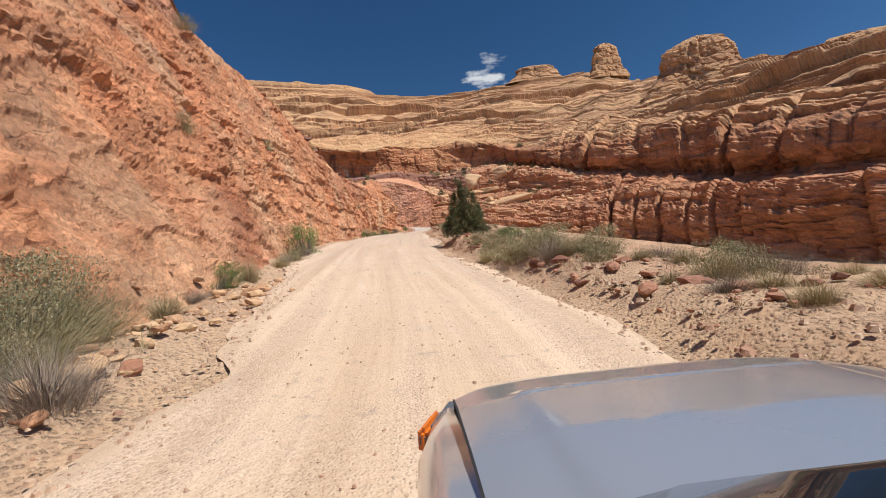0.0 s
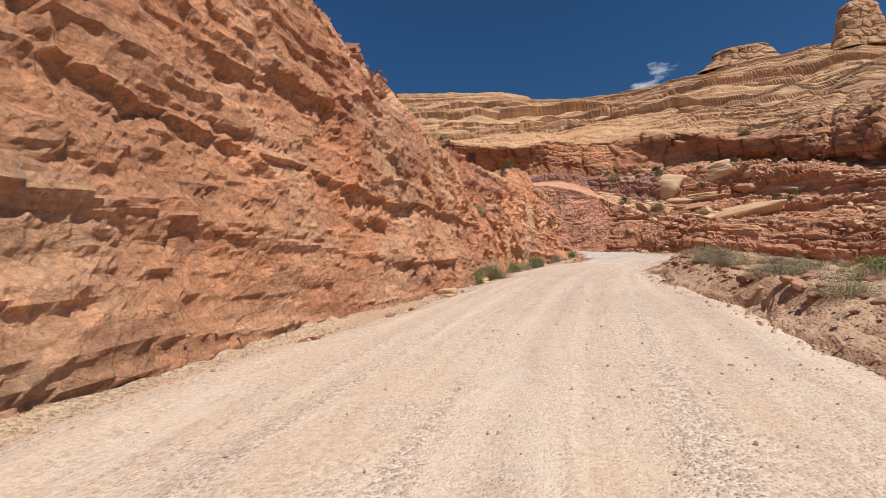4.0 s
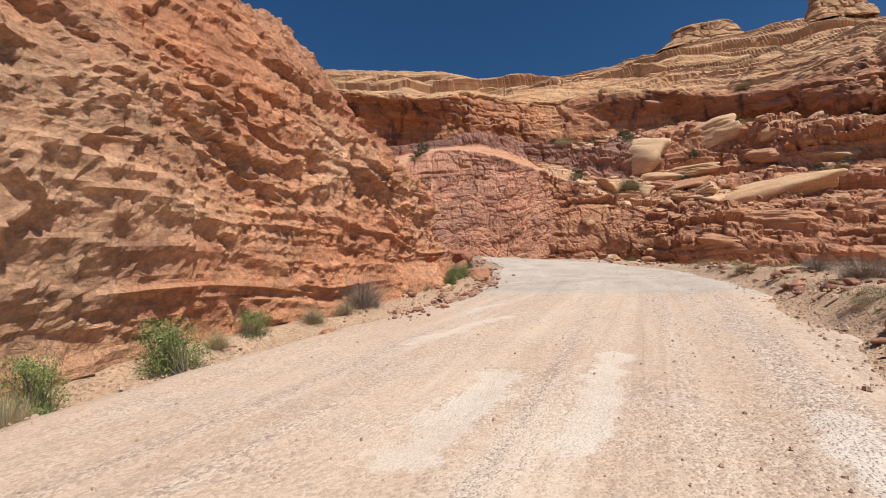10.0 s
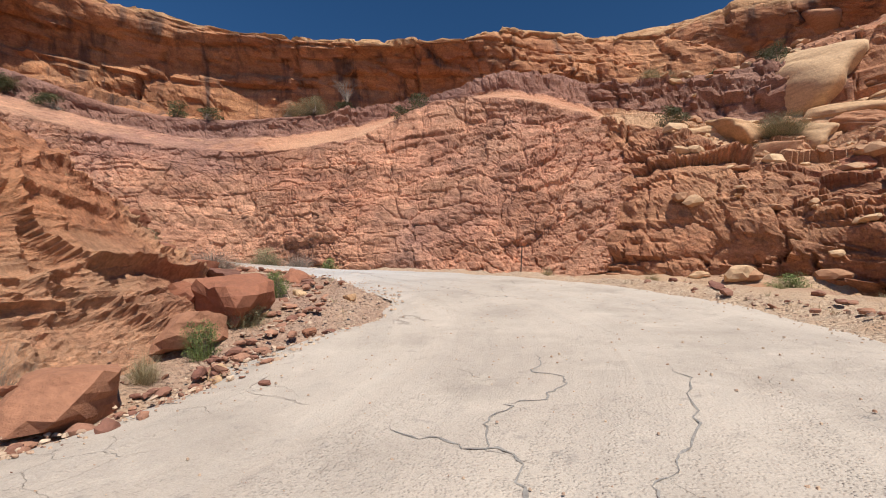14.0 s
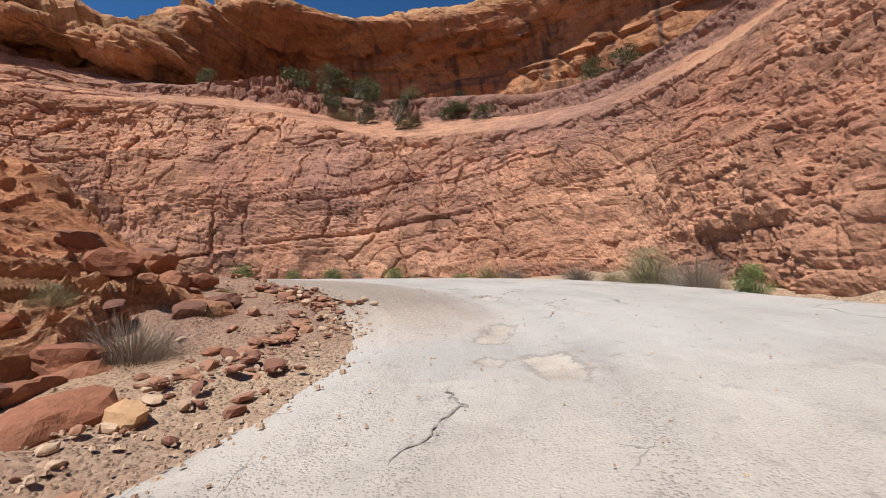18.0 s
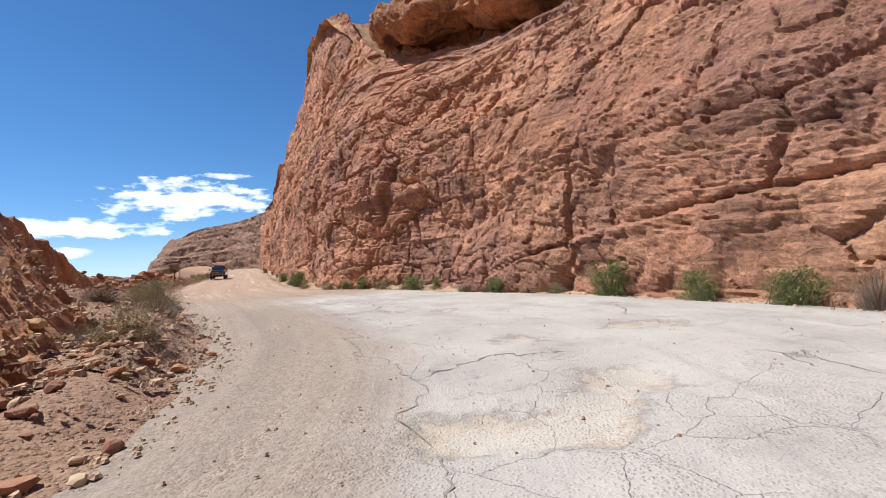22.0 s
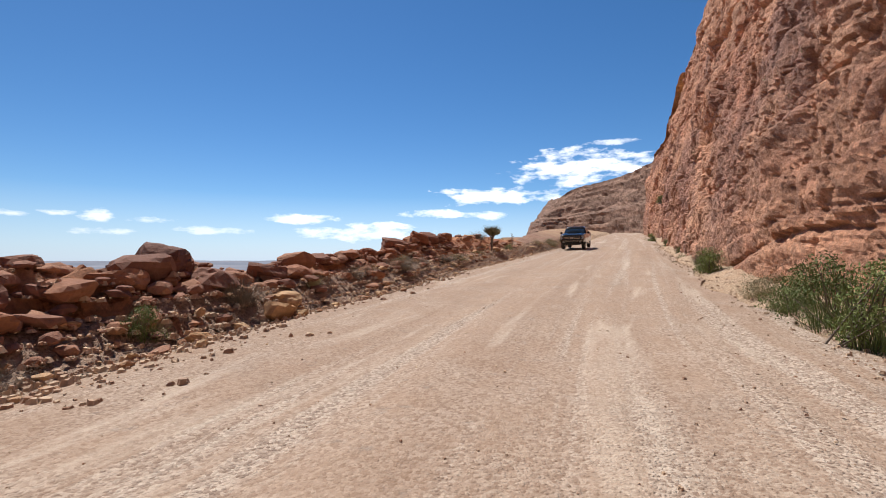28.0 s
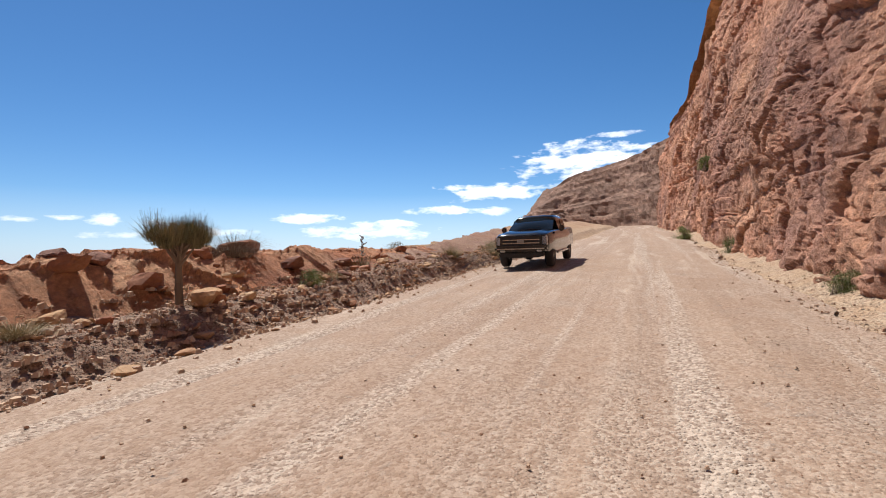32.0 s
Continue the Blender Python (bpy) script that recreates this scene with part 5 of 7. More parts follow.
def bush_meshes():
    """A few bushes of each kind, one metre high: name, (part, mesh)."""
    kinds = {}
    for i in range(3):
        rng = np.random.default_rng(40 + i)
        pts, mid = crown_points(rng, 3400, 0.62, 0.95, 30, 0.10)
        kinds["green", i] = [("foliage", poly_mesh("foliage", *leaves(rng, pts, 0.019), GREEN)),
                             ("shoot_tuft", poly_mesh("shoot_tuft", *blades(rng, 300, 1.0, 0.6, 0.004, 0.08, 0.9, 0.55), GREEN)),
                             ("woody_base", poly_mesh("woody_base", *joined([stick((0.02 * j, 0, -0.08), m, 0.014, 0.005, 4) for j, m in enumerate(mid)]), BARK))]
        pts, mid = crown_points(rng, 3200, 0.68, 0.85, 38, 0.08)
        kinds["sage", i] = [("foliage", poly_mesh("foliage", *leaves(rng, pts, 0.017), SAGE)),
                            ("twigwork", poly_mesh("twigwork", *blades(rng, 520, 0.95, 0.74, 0.003, 0.2, 1.0, 0.6), SAGE)),
                            ("dry_tuft", poly_mesh("dry_tuft", *blades(rng, 160, 0.6, 0.8, 0.003, 0.5, 1.0, 0.6), DRY))]
        pts, mid = crown_points(rng, 6500, 0.70, 0.9, 44, 0.06)
        kinds["brush", i] = [("foliage", poly_mesh("foliage", *leaves(rng, pts, 0.012), SAGE)),
                             ("twigwork", poly_mesh("twigwork", *blades(rng, 1600, 0.95, 0.80, 0.0022, 0.22, 1.0, 0.6), SAGE)),
                             ("dry_tuft", poly_mesh("dry_tuft", *blades(rng, 600, 0.75, 0.88, 0.0022, 0.5, 1.05, 0.6), DRY)),
                             ("woody_base", poly_mesh("woody_base", *joined([stick((0.02 * j, 0, -0.08), 0.85 * m, 0.012, 0.004, 4) for j, m in enumerate(mid)]), BARK))]
        pts, mid = crown_points(rng, 2600, 0.66, 0.92, 26, 0.1)
        kinds["scrub", i] = [("foliage", poly_mesh("foliage", *leaves(rng, pts, 0.028), DARKG)),
                             ("woody_base", poly_mesh("woody_base", *joined([stick((0.02 * j, 0, -0.08), m, 0.016, 0.005, 4) for j, m in enumerate(mid)]), BARK))]
        kinds["grass", i] = [("dry_tuft", poly_mesh("dry_tuft", *blades(rng, 820, 0.95, 0.62, 0.0035, 0.5, 1.0, 0.45), DRY)),
                             ("green_tuft", poly_mesh("green_tuft", *blades(rng, 180, 0.9, 0.5, 0.0045, 0.35, 0.9, 0.3), SAGE))]
        kinds["dead", i] = [("twigwork", poly_mesh("twigwork", *blades(rng, 1100, 0.95, 0.75, 0.003, 0.2, 1.0, 0.55), DEAD)),
                            ("woody_base", poly_mesh("woody_base", *blades(rng, 30, 0.7, 0.4, 0.02, 0.0, 1.0, 0.2), BARK))]
    return kinds


BUSHES = bush_meshes()
BUSH_TAGS = {"green": ("green_shrub", "leafy green desert shrub growing at the roadside", "shrub"),
             "sage": ("sagebrush", "grey-green sagebrush with dry stalks on stony soil", "bush"),
             "grass": ("bunch_grass", "tuft of dry yellow bunch grass on gravel", "grass tuft"),
             "scrub": ("dark_scrub", "dark green scrub bush growing on a rock ledge", "shrub"),
             "dead": ("dry_bush", "leafless grey-brown dry bush on stony soil", "bush")}
bush_count = [0]


def bush(kind, x, y, high, wide=None, z=None):
    bush_count[0] += 1
    # what grows at the foot of the ridge stands in front of the rock
    for _ in range(10 if z is None and -9 < x < -4 and y < 90 else 0):
        if foot_at(x, y, 0.25) > road_near(np.array([x]), np.array([y]))[0][0] + 0.6:
            x += 0.15
    n = bush_count[0]
    name, label, cat = BUSH_TAGS[kind]
    e = thing(name, label, cat, "roadside plants")
    w = wide or high * 0.9
    sink = 0.06 * high
    e.matrix_basis = Matrix.LocRotScale((x, y, (foot_at(x, y, 0.2) if z is None else z) - sink), Euler((0, 0, n * 2.4)), (w, w, high))
    for part_name, me in BUSHES["brush" if kind == "sage" and high > 1.15 else kind, n % 3]:
        place(part_name, me, e)
    return e


LOWER_LEG = [
    ("sage", -5.7, 6.0, 2.0, 1.7), ("sage", -6.0, 7.4, 1.9, 1.6), ("sage", -5.3, 4.6, 1.3, 1.2), ("sage", -5.0, 5.3, 1.2, 1.0), ("dead", -3.9, 4.7, 0.9, 1.0), ("grass", -5.3, 9.3, 0.8, 0.9), ("green", -5.9, 13.6, 0.85, 0.8), ("grass", -5.8, 14.9, 1.1, 0.8), ("dead", -6.2, 12.4, 0.5, 0.7),
    ("green", -7.35, 27.2, 2.3, 1.9), ("dead", -7.1, 26.0, 1.2, 0.9), ("sage", -6.9, 23.4, 1.1, 1.1), ("grass", -6.7, 20.8, 1.0, 1.0), ("grass", -7.2, 24.6, 0.8, 0.7), ("dead", -7.0, 22.4, 0.7, 0.7)]
LOWER_LEG_FAR = [
    ("sage", -7.9, 57.3, 1.4, 1.5), ("green", -7.7, 57.0, 0.8, 0.6), ("grass", -7.8, 58.0, 0.9, 0.8), ("green", -7.7, 53.6, 1.0, 0.5), ("green", -7.9, 65.4, 1.05, 1.1), ("green", -7.6, 64.8, 0.6, 0.5), ("sage", -7.7, 68.6, 0.95, 0.9), ("grass", -7.5, 69.6, 0.8, 0.8), ("dead", -7.3, 71.6, 0.9, 0.9), ("grass", -7.2, 72.4, 0.8, 0.7),
    ("green", -7.2, 75.0, 1.2, 1.1), ("green", -7.4, 72.9, 0.9, 0.8), ("green", -7.2, 77.4, 0.7, 0.7), ("grass", -7.3, 76.3, 0.6, 0.6), ("grass", -6.7, 79.2, 0.7, 0.8), ("dead", -6.2, 81.5, 1.4, 1.1), ("grass", -6.4, 80.5, 0.7, 0.7), ("grass", -5.7, 85.0, 0.7, 0.7), ("grass", -5.4, 86.4, 0.6, 0.5)]
NOSE = [
    ("green", -4.8, 88.5, 1.15, 0.6), ("green", -5.1, 89.4, 0.75, 0.55), ("grass", -5.0, 90.2, 0.6, 0.4), ("green", -4.9, 91.7, 0.95, 1.0), ("dead", -5.5, 92.3, 1.2, 1.0), ("green", -5.0, 95.3, 0.8, 0.6), ("grass", -4.6, 94.0, 0.7, 0.6), ("green", -6.3, 98.4, 0.75, 0.7), ("sage", -5.5, 96.7, 0.8, 0.8),
    ("dead", -10.0, 99.4, 1.15, 1.2), ("sage", -12.0, 99.3, 0.55, 0.7), ("sage", -14.0, 98.7, 0.7, 0.8), ("sage", -10.5, 97.6, 0.5, 0.6), ("green", -14.6, 96.6, 0.5, 0.6), ("sage", -15.0, 94.8, 0.6, 0.7)]
BEND = [
    ("green", 6.6, 110.6, 1.1, 1.3), ("grass", 2.0, 112.2, 0.7, 0.8), ("grass", 9.0, 109.6, 0.7, 0.9), ("grass", -2.6, 111.9, 0.9, 0.8), ("green", -16.0, 112.0, 0.9, 1.0), ("dead", -18.0, 111.5, 1.5, 1.5), ("sage", -20.0, 110.8, 1.7, 1.5), ("grass", -21.6, 110.0, 0.9, 1.1), ("dead", -23.2, 109.0, 1.2, 1.2),
    ("dead", -26.3, 106.6, 1.15, 1.1), ("grass", -27.4, 105.4, 1.4, 1.5), ("green", -28.3, 104.0, 1.0, 1.3), ("grass", -29.0, 101.3, 0.8, 0.9), ("green", -29.3, 100.1, 0.95, 1.2), ("dead", -29.8, 97.9, 1.2, 0.7)]
UPPER_RIGHT = [
    ("green", -30.0, 96.4, 1.1, 1.2), ("green", -30.1, 94.0, 0.95, 1.1), ("green", -30.1, 90.8, 1.4, 1.3), ("sage", -29.7, 88.6, 0.6, 0.7), ("dead", -29.4, 84.3, 0.85, 0.8), ("green", -29.2, 85.2, 0.85, 0.9), ("dead", -29.0, 83.0, 0.85, 0.8), ("green", -28.7, 80.4, 0.8, 0.7), ("sage", -28.0, 78.0, 0.85, 0.9), ("green", -28.0, 79.0, 1.15, 1.2),
    ("sage", -27.2, 76.0, 0.9, 0.9), ("green", -26.5, 74.4, 0.9, 0.9), ("green", -25.9, 72.7, 0.75, 0.9), ("sage", -25.1, 71.0, 0.8, 0.8), ("green", -25.0, 69.2, 0.8, 0.8)]
UPPER_REST = [
    ("sage", -24.8, 64.0, 1.0, 0.8), ("green", -24.9, 61.2, 1.5, 1.3), ("green", -25.0, 59.4, 1.6, 1.3), ("green", -24.9, 57.9, 1.2, 1.1), ("sage", -25.0, 55.6, 0.9, 0.9), ("green", -25.2, 48.4, 1.2, 1.1), ("green", -25.4, 46.9, 0.9, 0.8), ("dead", -25.6, 44.5, 1.15, 0.7), ("green", -26.0, 37.7, 1.25, 0.9), ("green", -26.3, 33.9, 0.65, 0.7),
    ("green", -26.5, 31.2, 0.5, 0.45), ("green", -27.0, 21.4, 0.9, 0.8), ("green", -27.3, 15.3, 1.1, 1.1), ("green", -27.0, 8.0, 1.1, 1.2)]
UPPER_LEFT = [
    ("sage", -17.0, 92.9, 0.8, 0.9), ("dead", -16.5, 91.8, 0.7, 0.8), ("dead", -17.0, 88.2, 1.0, 1.1), ("grass", -16.7, 87.0, 0.6, 0.8), ("sage", -16.5, 83.8, 1.2, 1.2), ("sage", -15.9, 82.6, 0.8, 0.8), ("sage", -15.5, 78.8, 0.6, 0.6), ("dead", -15.4, 85.6, 0.9, 0.9), ("sage", -14.0, 71.3, 0.7, 1.1), ("grass", -14.3, 74.6, 0.5, 0.7),
    ("dead", -14.0, 66.4, 0.7, 0.8), ("green", -13.7, 63.9, 0.7, 0.7), ("dead", -13.5, 61.4, 1.0, 0.8), ("grass", -13.4, 58.6, 0.5, 0.8)]
UPPER_LEFT_END = [
    ("dead", -13.3, 56.1, 0.6, 0.7), ("dead", -13.2, 55.3, 0.65, 0.6), ("dead", -13.5, 52.7, 0.8, 1.2), ("sage", -13.2, 51.8, 0.6, 0.8), ("dead", -13.4, 50.4, 0.65, 0.8), ("dead", -13.6, 47.8, 0.5, 1.1), ("sage", -13.9, 46.2, 0.45, 0.8), ("grass", -13.8, 41.3, 0.4, 0.9), ("grass", -14.4, 34.4, 0.45, 0.9), ("dead", -12.3, 35.6, 0.9, 1.2),
    ("green", -14.6, 35.4, 0.5, 0.6), ("grass", -15.6, 27.0, 0.8, 1.1), ("sage", -16.4, 22.6, 1.1, 1.2), ("sage", -17.4, 17.0, 1.2, 1.3), ("sage", -18.1, 12.0, 1.1, 1.3)]
for row in LOWER_LEG + LOWER_LEG_FAR + NOSE + BEND + UPPER_RIGHT + UPPER_REST + UPPER_LEFT + UPPER_LEFT_END:
    bush(*row)
rng = np.random.default_rng(7)


def off_road(x, y, gap=0.5):
    return road_near(np.array([x]), np.array([y]))[1][0] > gap


# sage on the flat right of the lower leg
for i in range(110):
    x, y = 3.0 + 15 * rng.uniform() ** 1.6, rng.uniform(5, 100)
    x += 0.06 * max(0, y - 50)
    kind, high, wide = ("sage", "grass", "sage", "grass", "dead", "green", "grass")[i % 7], rng.uniform(0.35, 0.95), rng.uniform(0.6, 1.5)
    if off_road(x, y, 0.9):
        bush(kind, x, y, high, wide)
# a loose row of tufts along the verge
for i in range(40):
    k = int(rng.integers(int(ROAD_N * 0.17), int(ROAD_N * 0.30)))
    o = -(road_line[k, 4] + 1.0 + 2.6 * rng.uniform() ** 1.5)
    bush(("grass", "sage", "grass", "dead", "sage")[i % 5], road_line[k, 0] + road_left[k, 0] * o, road_line[k, 1] + road_left[k, 1] * o, rng.uniform(0.35, 0.8), rng.uniform(0.5, 1.0))
# shrubs on the benches and ledges above the bend
for i in range(44):
    t = rng.uniform()
    x, y = (rng.uniform(1, 32), rng.uniform(117, 144)) if i < 24 else ((rng.uniform(-44, -36), rng.uniform(84, 106)) if i < 36 else (rng.uniform(-32, -12), rng.uniform(117, 127)))
    bush(("scrub", "sage", "scrub")[i % 3], x, y, rng.uniform(0.8, 1.9), rng.uniform(1.2, 2.4))
# the thick growth on the bench west of the bend
for x, y, high, wide in ((-40.4, 90.5, 2.4, 2.6), (-41.4, 93.2, 2.8, 3.0), (-39.6, 93.8, 1.8, 2.0), (-40.2, 97.0, 2.6, 2.2), (-38.9, 99.6, 2.4, 2.0), (-41.8, 95.4, 1.8, 2.4), (-37.0, 103.6, 1.6, 1.8), (-35.4, 106.0, 1.3, 1.8), (-31.0, 112.6, 1.5, 1.6), (-29.0, 113.8, 1.2, 1.8)):
    bush("scrub", x, y, high, wide)
# tufts on the face of the ridge
for x, y, s in ((-10.0, 30, 0.9), (-9.4, 18.5, 1.0), (-10.6, 44, 0.9), (-9.0, 60, 0.7), (-8.9, 71.5, 1.0), (-9.6, 76.0, 1.0), (-9.9, 74, 0.9), (-6.4, 90.6, 0.8), (-10.2, 62, 0.6), (-11.6, 24, 1.1)):
    bush("scrub" if y > 70 else "sage", x, y, s, s * 0.9)


for kind, x, y, high, wide in (("sage", 3.6, 17.9, 0.8, 0.7), ("sage", 2.2, 20.8, 0.7, 1.0), ("sage", 2.5, 18.9, 0.6, 0.8), ("sage", 2.3, 15.7, 0.8, 0.6), ("sage", 2.6, 14.4, 1.0, 0.9), ("sage", 3.2, 13.7, 0.9, 1.1), ("dead", 3.2, 12.7, 0.8, 0.7), ("sage", 2.1, 17.3, 0.65, 0.7), ("sage", 4.4, 12.2, 1.0, 1.2), ("grass", 1.9, 16.5, 0.8, 0.9), ("sage", 2.7, 15.0, 0.9, 0.9), ("sage", 3.6, 14.3, 1.1, 1.4), ("grass", 4.0, 12.9, 0.7, 0.8), ("sage", 3.9, 11.0, 0.55, 0.7), ("grass", 4.5, 10.1, 0.5, 0.7), ("grass", 4.1, 8.1, 0.5, 0.5),
                               ("sage", 5.0, 8.2, 0.95, 0.8), ("sage", 5.5, 8.1, 0.8, 0.9), ("dead", 6.2, 8.5, 0.8, 1.1), ("dead", 4.1, 6.5, 0.4, 0.5), ("grass", 4.3, 5.2, 0.45, 0.6), ("grass", 4.6, 6.3, 0.4, 0.7), ("sage", 6.7, 7.8, 0.7, 0.8),
                               ("grass", 6.9, 7.1, 0.6, 0.9), ("grass", 5.2, 9.6, 0.6, 0.8), ("dead", 5.6, 11.4, 0.6, 0.9), ("sage", 6.6, 10.6, 0.8, 0.9), ("grass", 4.6, 14.0, 0.7, 1.0), ("sage", 5.4, 15.6, 0.9, 1.0), ("grass", 3.4, 17.4, 0.6, 0.9),
                               ("sage", 4.5, 18.6, 0.9, 1.1), ("grass", 5.6, 5.6, 0.5, 0.8), ("sage", 7.6, 6.3, 0.7, 0.7), ("grass", 6.0, 6.6, 0.5, 0.6), ("dead", 7.4, 9.3, 0.6, 0.8)):
    bush(kind, x, y, high, wide)


def juniper(x, y, high, wide):
    e = thing("juniper_tree", "dark green juniper tree with a ragged crown beside the road", "tree")
    e.matrix_basis = Matrix.Translation((x, y, low_at(x, y, 0.4) - 0.08))
    rng = np.random.default_rng(5)
    # several leaders of uneven height, each a ragged spire of upright sprays
    pts, mid = [], []
    for dx, dy, top, girth in ((-0.25, 0, 1.0, 0.34), (0.35, 0.25, 0.78, 0.30), (0.75, -0.2, 0.68, 0.24), (-0.75, 0.15, 0.66, 0.26), (0.1, -0.55, 0.7, 0.3), (-0.1, 0.6, 0.74, 0.28), (1.1, 0.1, 0.5, 0.22), (-1.05, -0.1, 0.42, 0.24), (0.5, 0.7, 0.45, 0.26), (-0.5, -0.6, 0.5, 0.26)):
        for i in range(22):
            t = rng.uniform(0.0, 1.0) ** 1.15
            a, r = rng.uniform(0, 6.28), girth * (1.08 - t) ** 0.6 * rng.uniform(0.15, 1.0) * wide * 0.5
            m = np.array([dx * (0.95 - 0.3 * t) * wide * 0.38 + np.cos(a) * r, dy * (0.95 - 0.3 * t) * wide * 0.38 + np.sin(a) * r, 0.07 * high + t * top * high * 0.88])
            mid.append(m)
            v = rng.normal(0, 1, (330, 3))
            v *= (rng.uniform(0.2, 1, 330) ** 0.5 / np.linalg.norm(v, axis=1))[:, None]
            k = rng.uniform(0.7, 1.3)
            pts.append(m + v * np.array([0.17, 0.17, 0.30]) * k)
    pts = np.vstack(pts)
    place("crown", poly_mesh("crown", *leaves(rng, pts, 0.025), DARKG), e)
    limbs = [stick((0, 0, 0.2 + 0.8 * rng.uniform()), m, 0.035, 0.010) for m in mid[::3]]
    place("limb_frame", poly_mesh("limb_frame", *joined(limbs), BARK), e)
    place("trunk", poly_mesh("trunk", *joined([stick((0, 0, -0.2), (0.08, 0.05, 0.9), 0.17, 0.13, 9), stick((0.08, 0.05, 0.88), (0.02, 0.1, high * 0.8), 0.13, 0.03, 9)]), BARK), e)


juniper(1.95, 26.6, 3.7, 2.7)


def broom_tree(x, y, high):
    e = thing("broom_tree", "small tree with a bare leaning trunk and a flat broom-like crown", "tree")
    e.matrix_basis = Matrix.Translation((x, y, low_at(x, y, 0.4) - 0.2))
    rng = np.random.default_rng(8)
    place("trunk", poly_mesh("trunk", *joined([stick((0, 0, -0.2), (0.02, 0.0, high * 0.33), 0.085, 0.07, 8), stick((0.02, 0, high * 0.32), (-0.05, 0.05, high * 0.62), 0.07, 0.05, 8)]), BARK), e)
    tips, limbs = [], []
    for i in range(26):
        a, r = rng.uniform(0, 6.28), rng.uniform(0.15, 1.0)
        p = np.array([np.cos(a) * r * 0.42, np.sin(a) * r * 0.42, high * (0.64 + 0.10 * rng.uniform())])
        limbs.append(stick((-0.04, 0.04, high * (0.45 + 0.15 * rng.uniform())), p, 0.03, 0.01))
        v, f = blades(rng, 260, high * rng.uniform(0.16, 0.3), 0.28, 0.004, 0.1, 1.1, 0.6)
        tips.append((v + p - np.array([0, 0, 0.12]), f))
    place("limb_frame", poly_mesh("limb_frame", *joined(limbs), BARK), e)
    place("crown", poly_mesh("crown", *joined(tips), SAGE), e)


broom_tree(-14.15, 38.9, 2.3)


def yucca(x, y):
    e = thing("yucca", "yucca with stiff narrow leaves and a tall dry stalk", "plant")
    e.matrix_basis = Matrix.Translation((x, y, low_at(x, y, 0.2) - 0.05))
    rng = np.random.default_rng(3)
    place("rosette", poly_mesh("rosette", *blades(rng, 110, 0.8, 0.5, 0.012, 0.0, 1.0, 0.1), SAGE), e)
    place("stalk", poly_mesh("stalk", *stick((0, 0, 0), (0.02, 0, 1.25), 0.015, 0.008), DEAD), e)
    pods = [stick((rng.normal(0, 0.03), rng.normal(0, 0.03), z), (rng.normal(0, 0.05), rng.normal(0, 0.05), z + 0.07), 0.022, 0.012) for z in np.linspace(0.6, 1.2, 16)]
    place("seed_head", poly_mesh("seed_head", *joined(pods), DEAD), e)


yucca(-14.3, 32.2)


def bare_tree(x, y, high):
    e = thing("bare_tree", "grey leafless tree on the rock bench", "tree")
    e.matrix_basis = Matrix.Translation((x, y, low_at(x, y, 0.3) - 0.1))
    rng = np.random.default_rng(12)
    trunk = [stick((0, 0, -0.2), (0.1, 0, high * 0.4), 0.1, 0.07, 7)]
    twigs = []
    for i in range(22):
        q = np.array([rng.normal(0, 0.35) * high * 0.5, rng.normal(0, 0.35) * high * 0.5, high * rng.uniform(0.5, 1.0)])
        trunk.append(stick((0.1, 0, high * rng.uniform(0.2, 0.4)), q * np.array([0.6, 0.6, 0.85]), 0.04, 0.015))
        for j in range(7):
            twigs.append(stick(q * np.array([0.6, 0.6, 0.85]), q + rng.normal(0, 0.22, 3), 0.012, 0.004, 3))
    place("trunk", poly_mesh("trunk", *joined(trunk), DEAD), e)
    place("twigwork", poly_mesh("twigwork", *joined(twigs), DEAD), e)


bare_tree(-20.1, 119.6, 2.8)

# ---- boulders and stones ----
def stone_mat(name, a, b):
    k = Mat(name, 0.9)
    c = k.mix(k.random(), a, b)
    bed = k.noise(1.0, 4, 0.6, k.map((0.8, 0.8, 6.0), (10, 14, 0)), 0.3)
    c = k.mix(k.range(bed, 0.45, 0.7, 0, 0.4), c, tuple(0.55 * v for v in a))
    c = k.mix(1.0, c, k.grey(k.range(k.noise(7, 6, 0.7), 0.25, 0.75, 0.7, 1.2)), "MULTIPLY")
    k.colour(c)
    n = k.bump(k.noise(5, 8, 0.65), 0.08, 0.7)
    k.bump(k.noise(30, 4, 0.7), 0.02, 0.5, n)
    return k.m


RED_STONE = stone_mat("red boulder", (0.30, 0.115, 0.062), (0.36, 0.17, 0.095))
TAN_STONE = stone_mat("pale boulder", (0.49, 0.285, 0.145), (0.60, 0.40, 0.23))
PURPLE_STONE = stone_mat("dark red boulder", (0.17, 0.075, 0.052), (0.26, 0.12, 0.08))


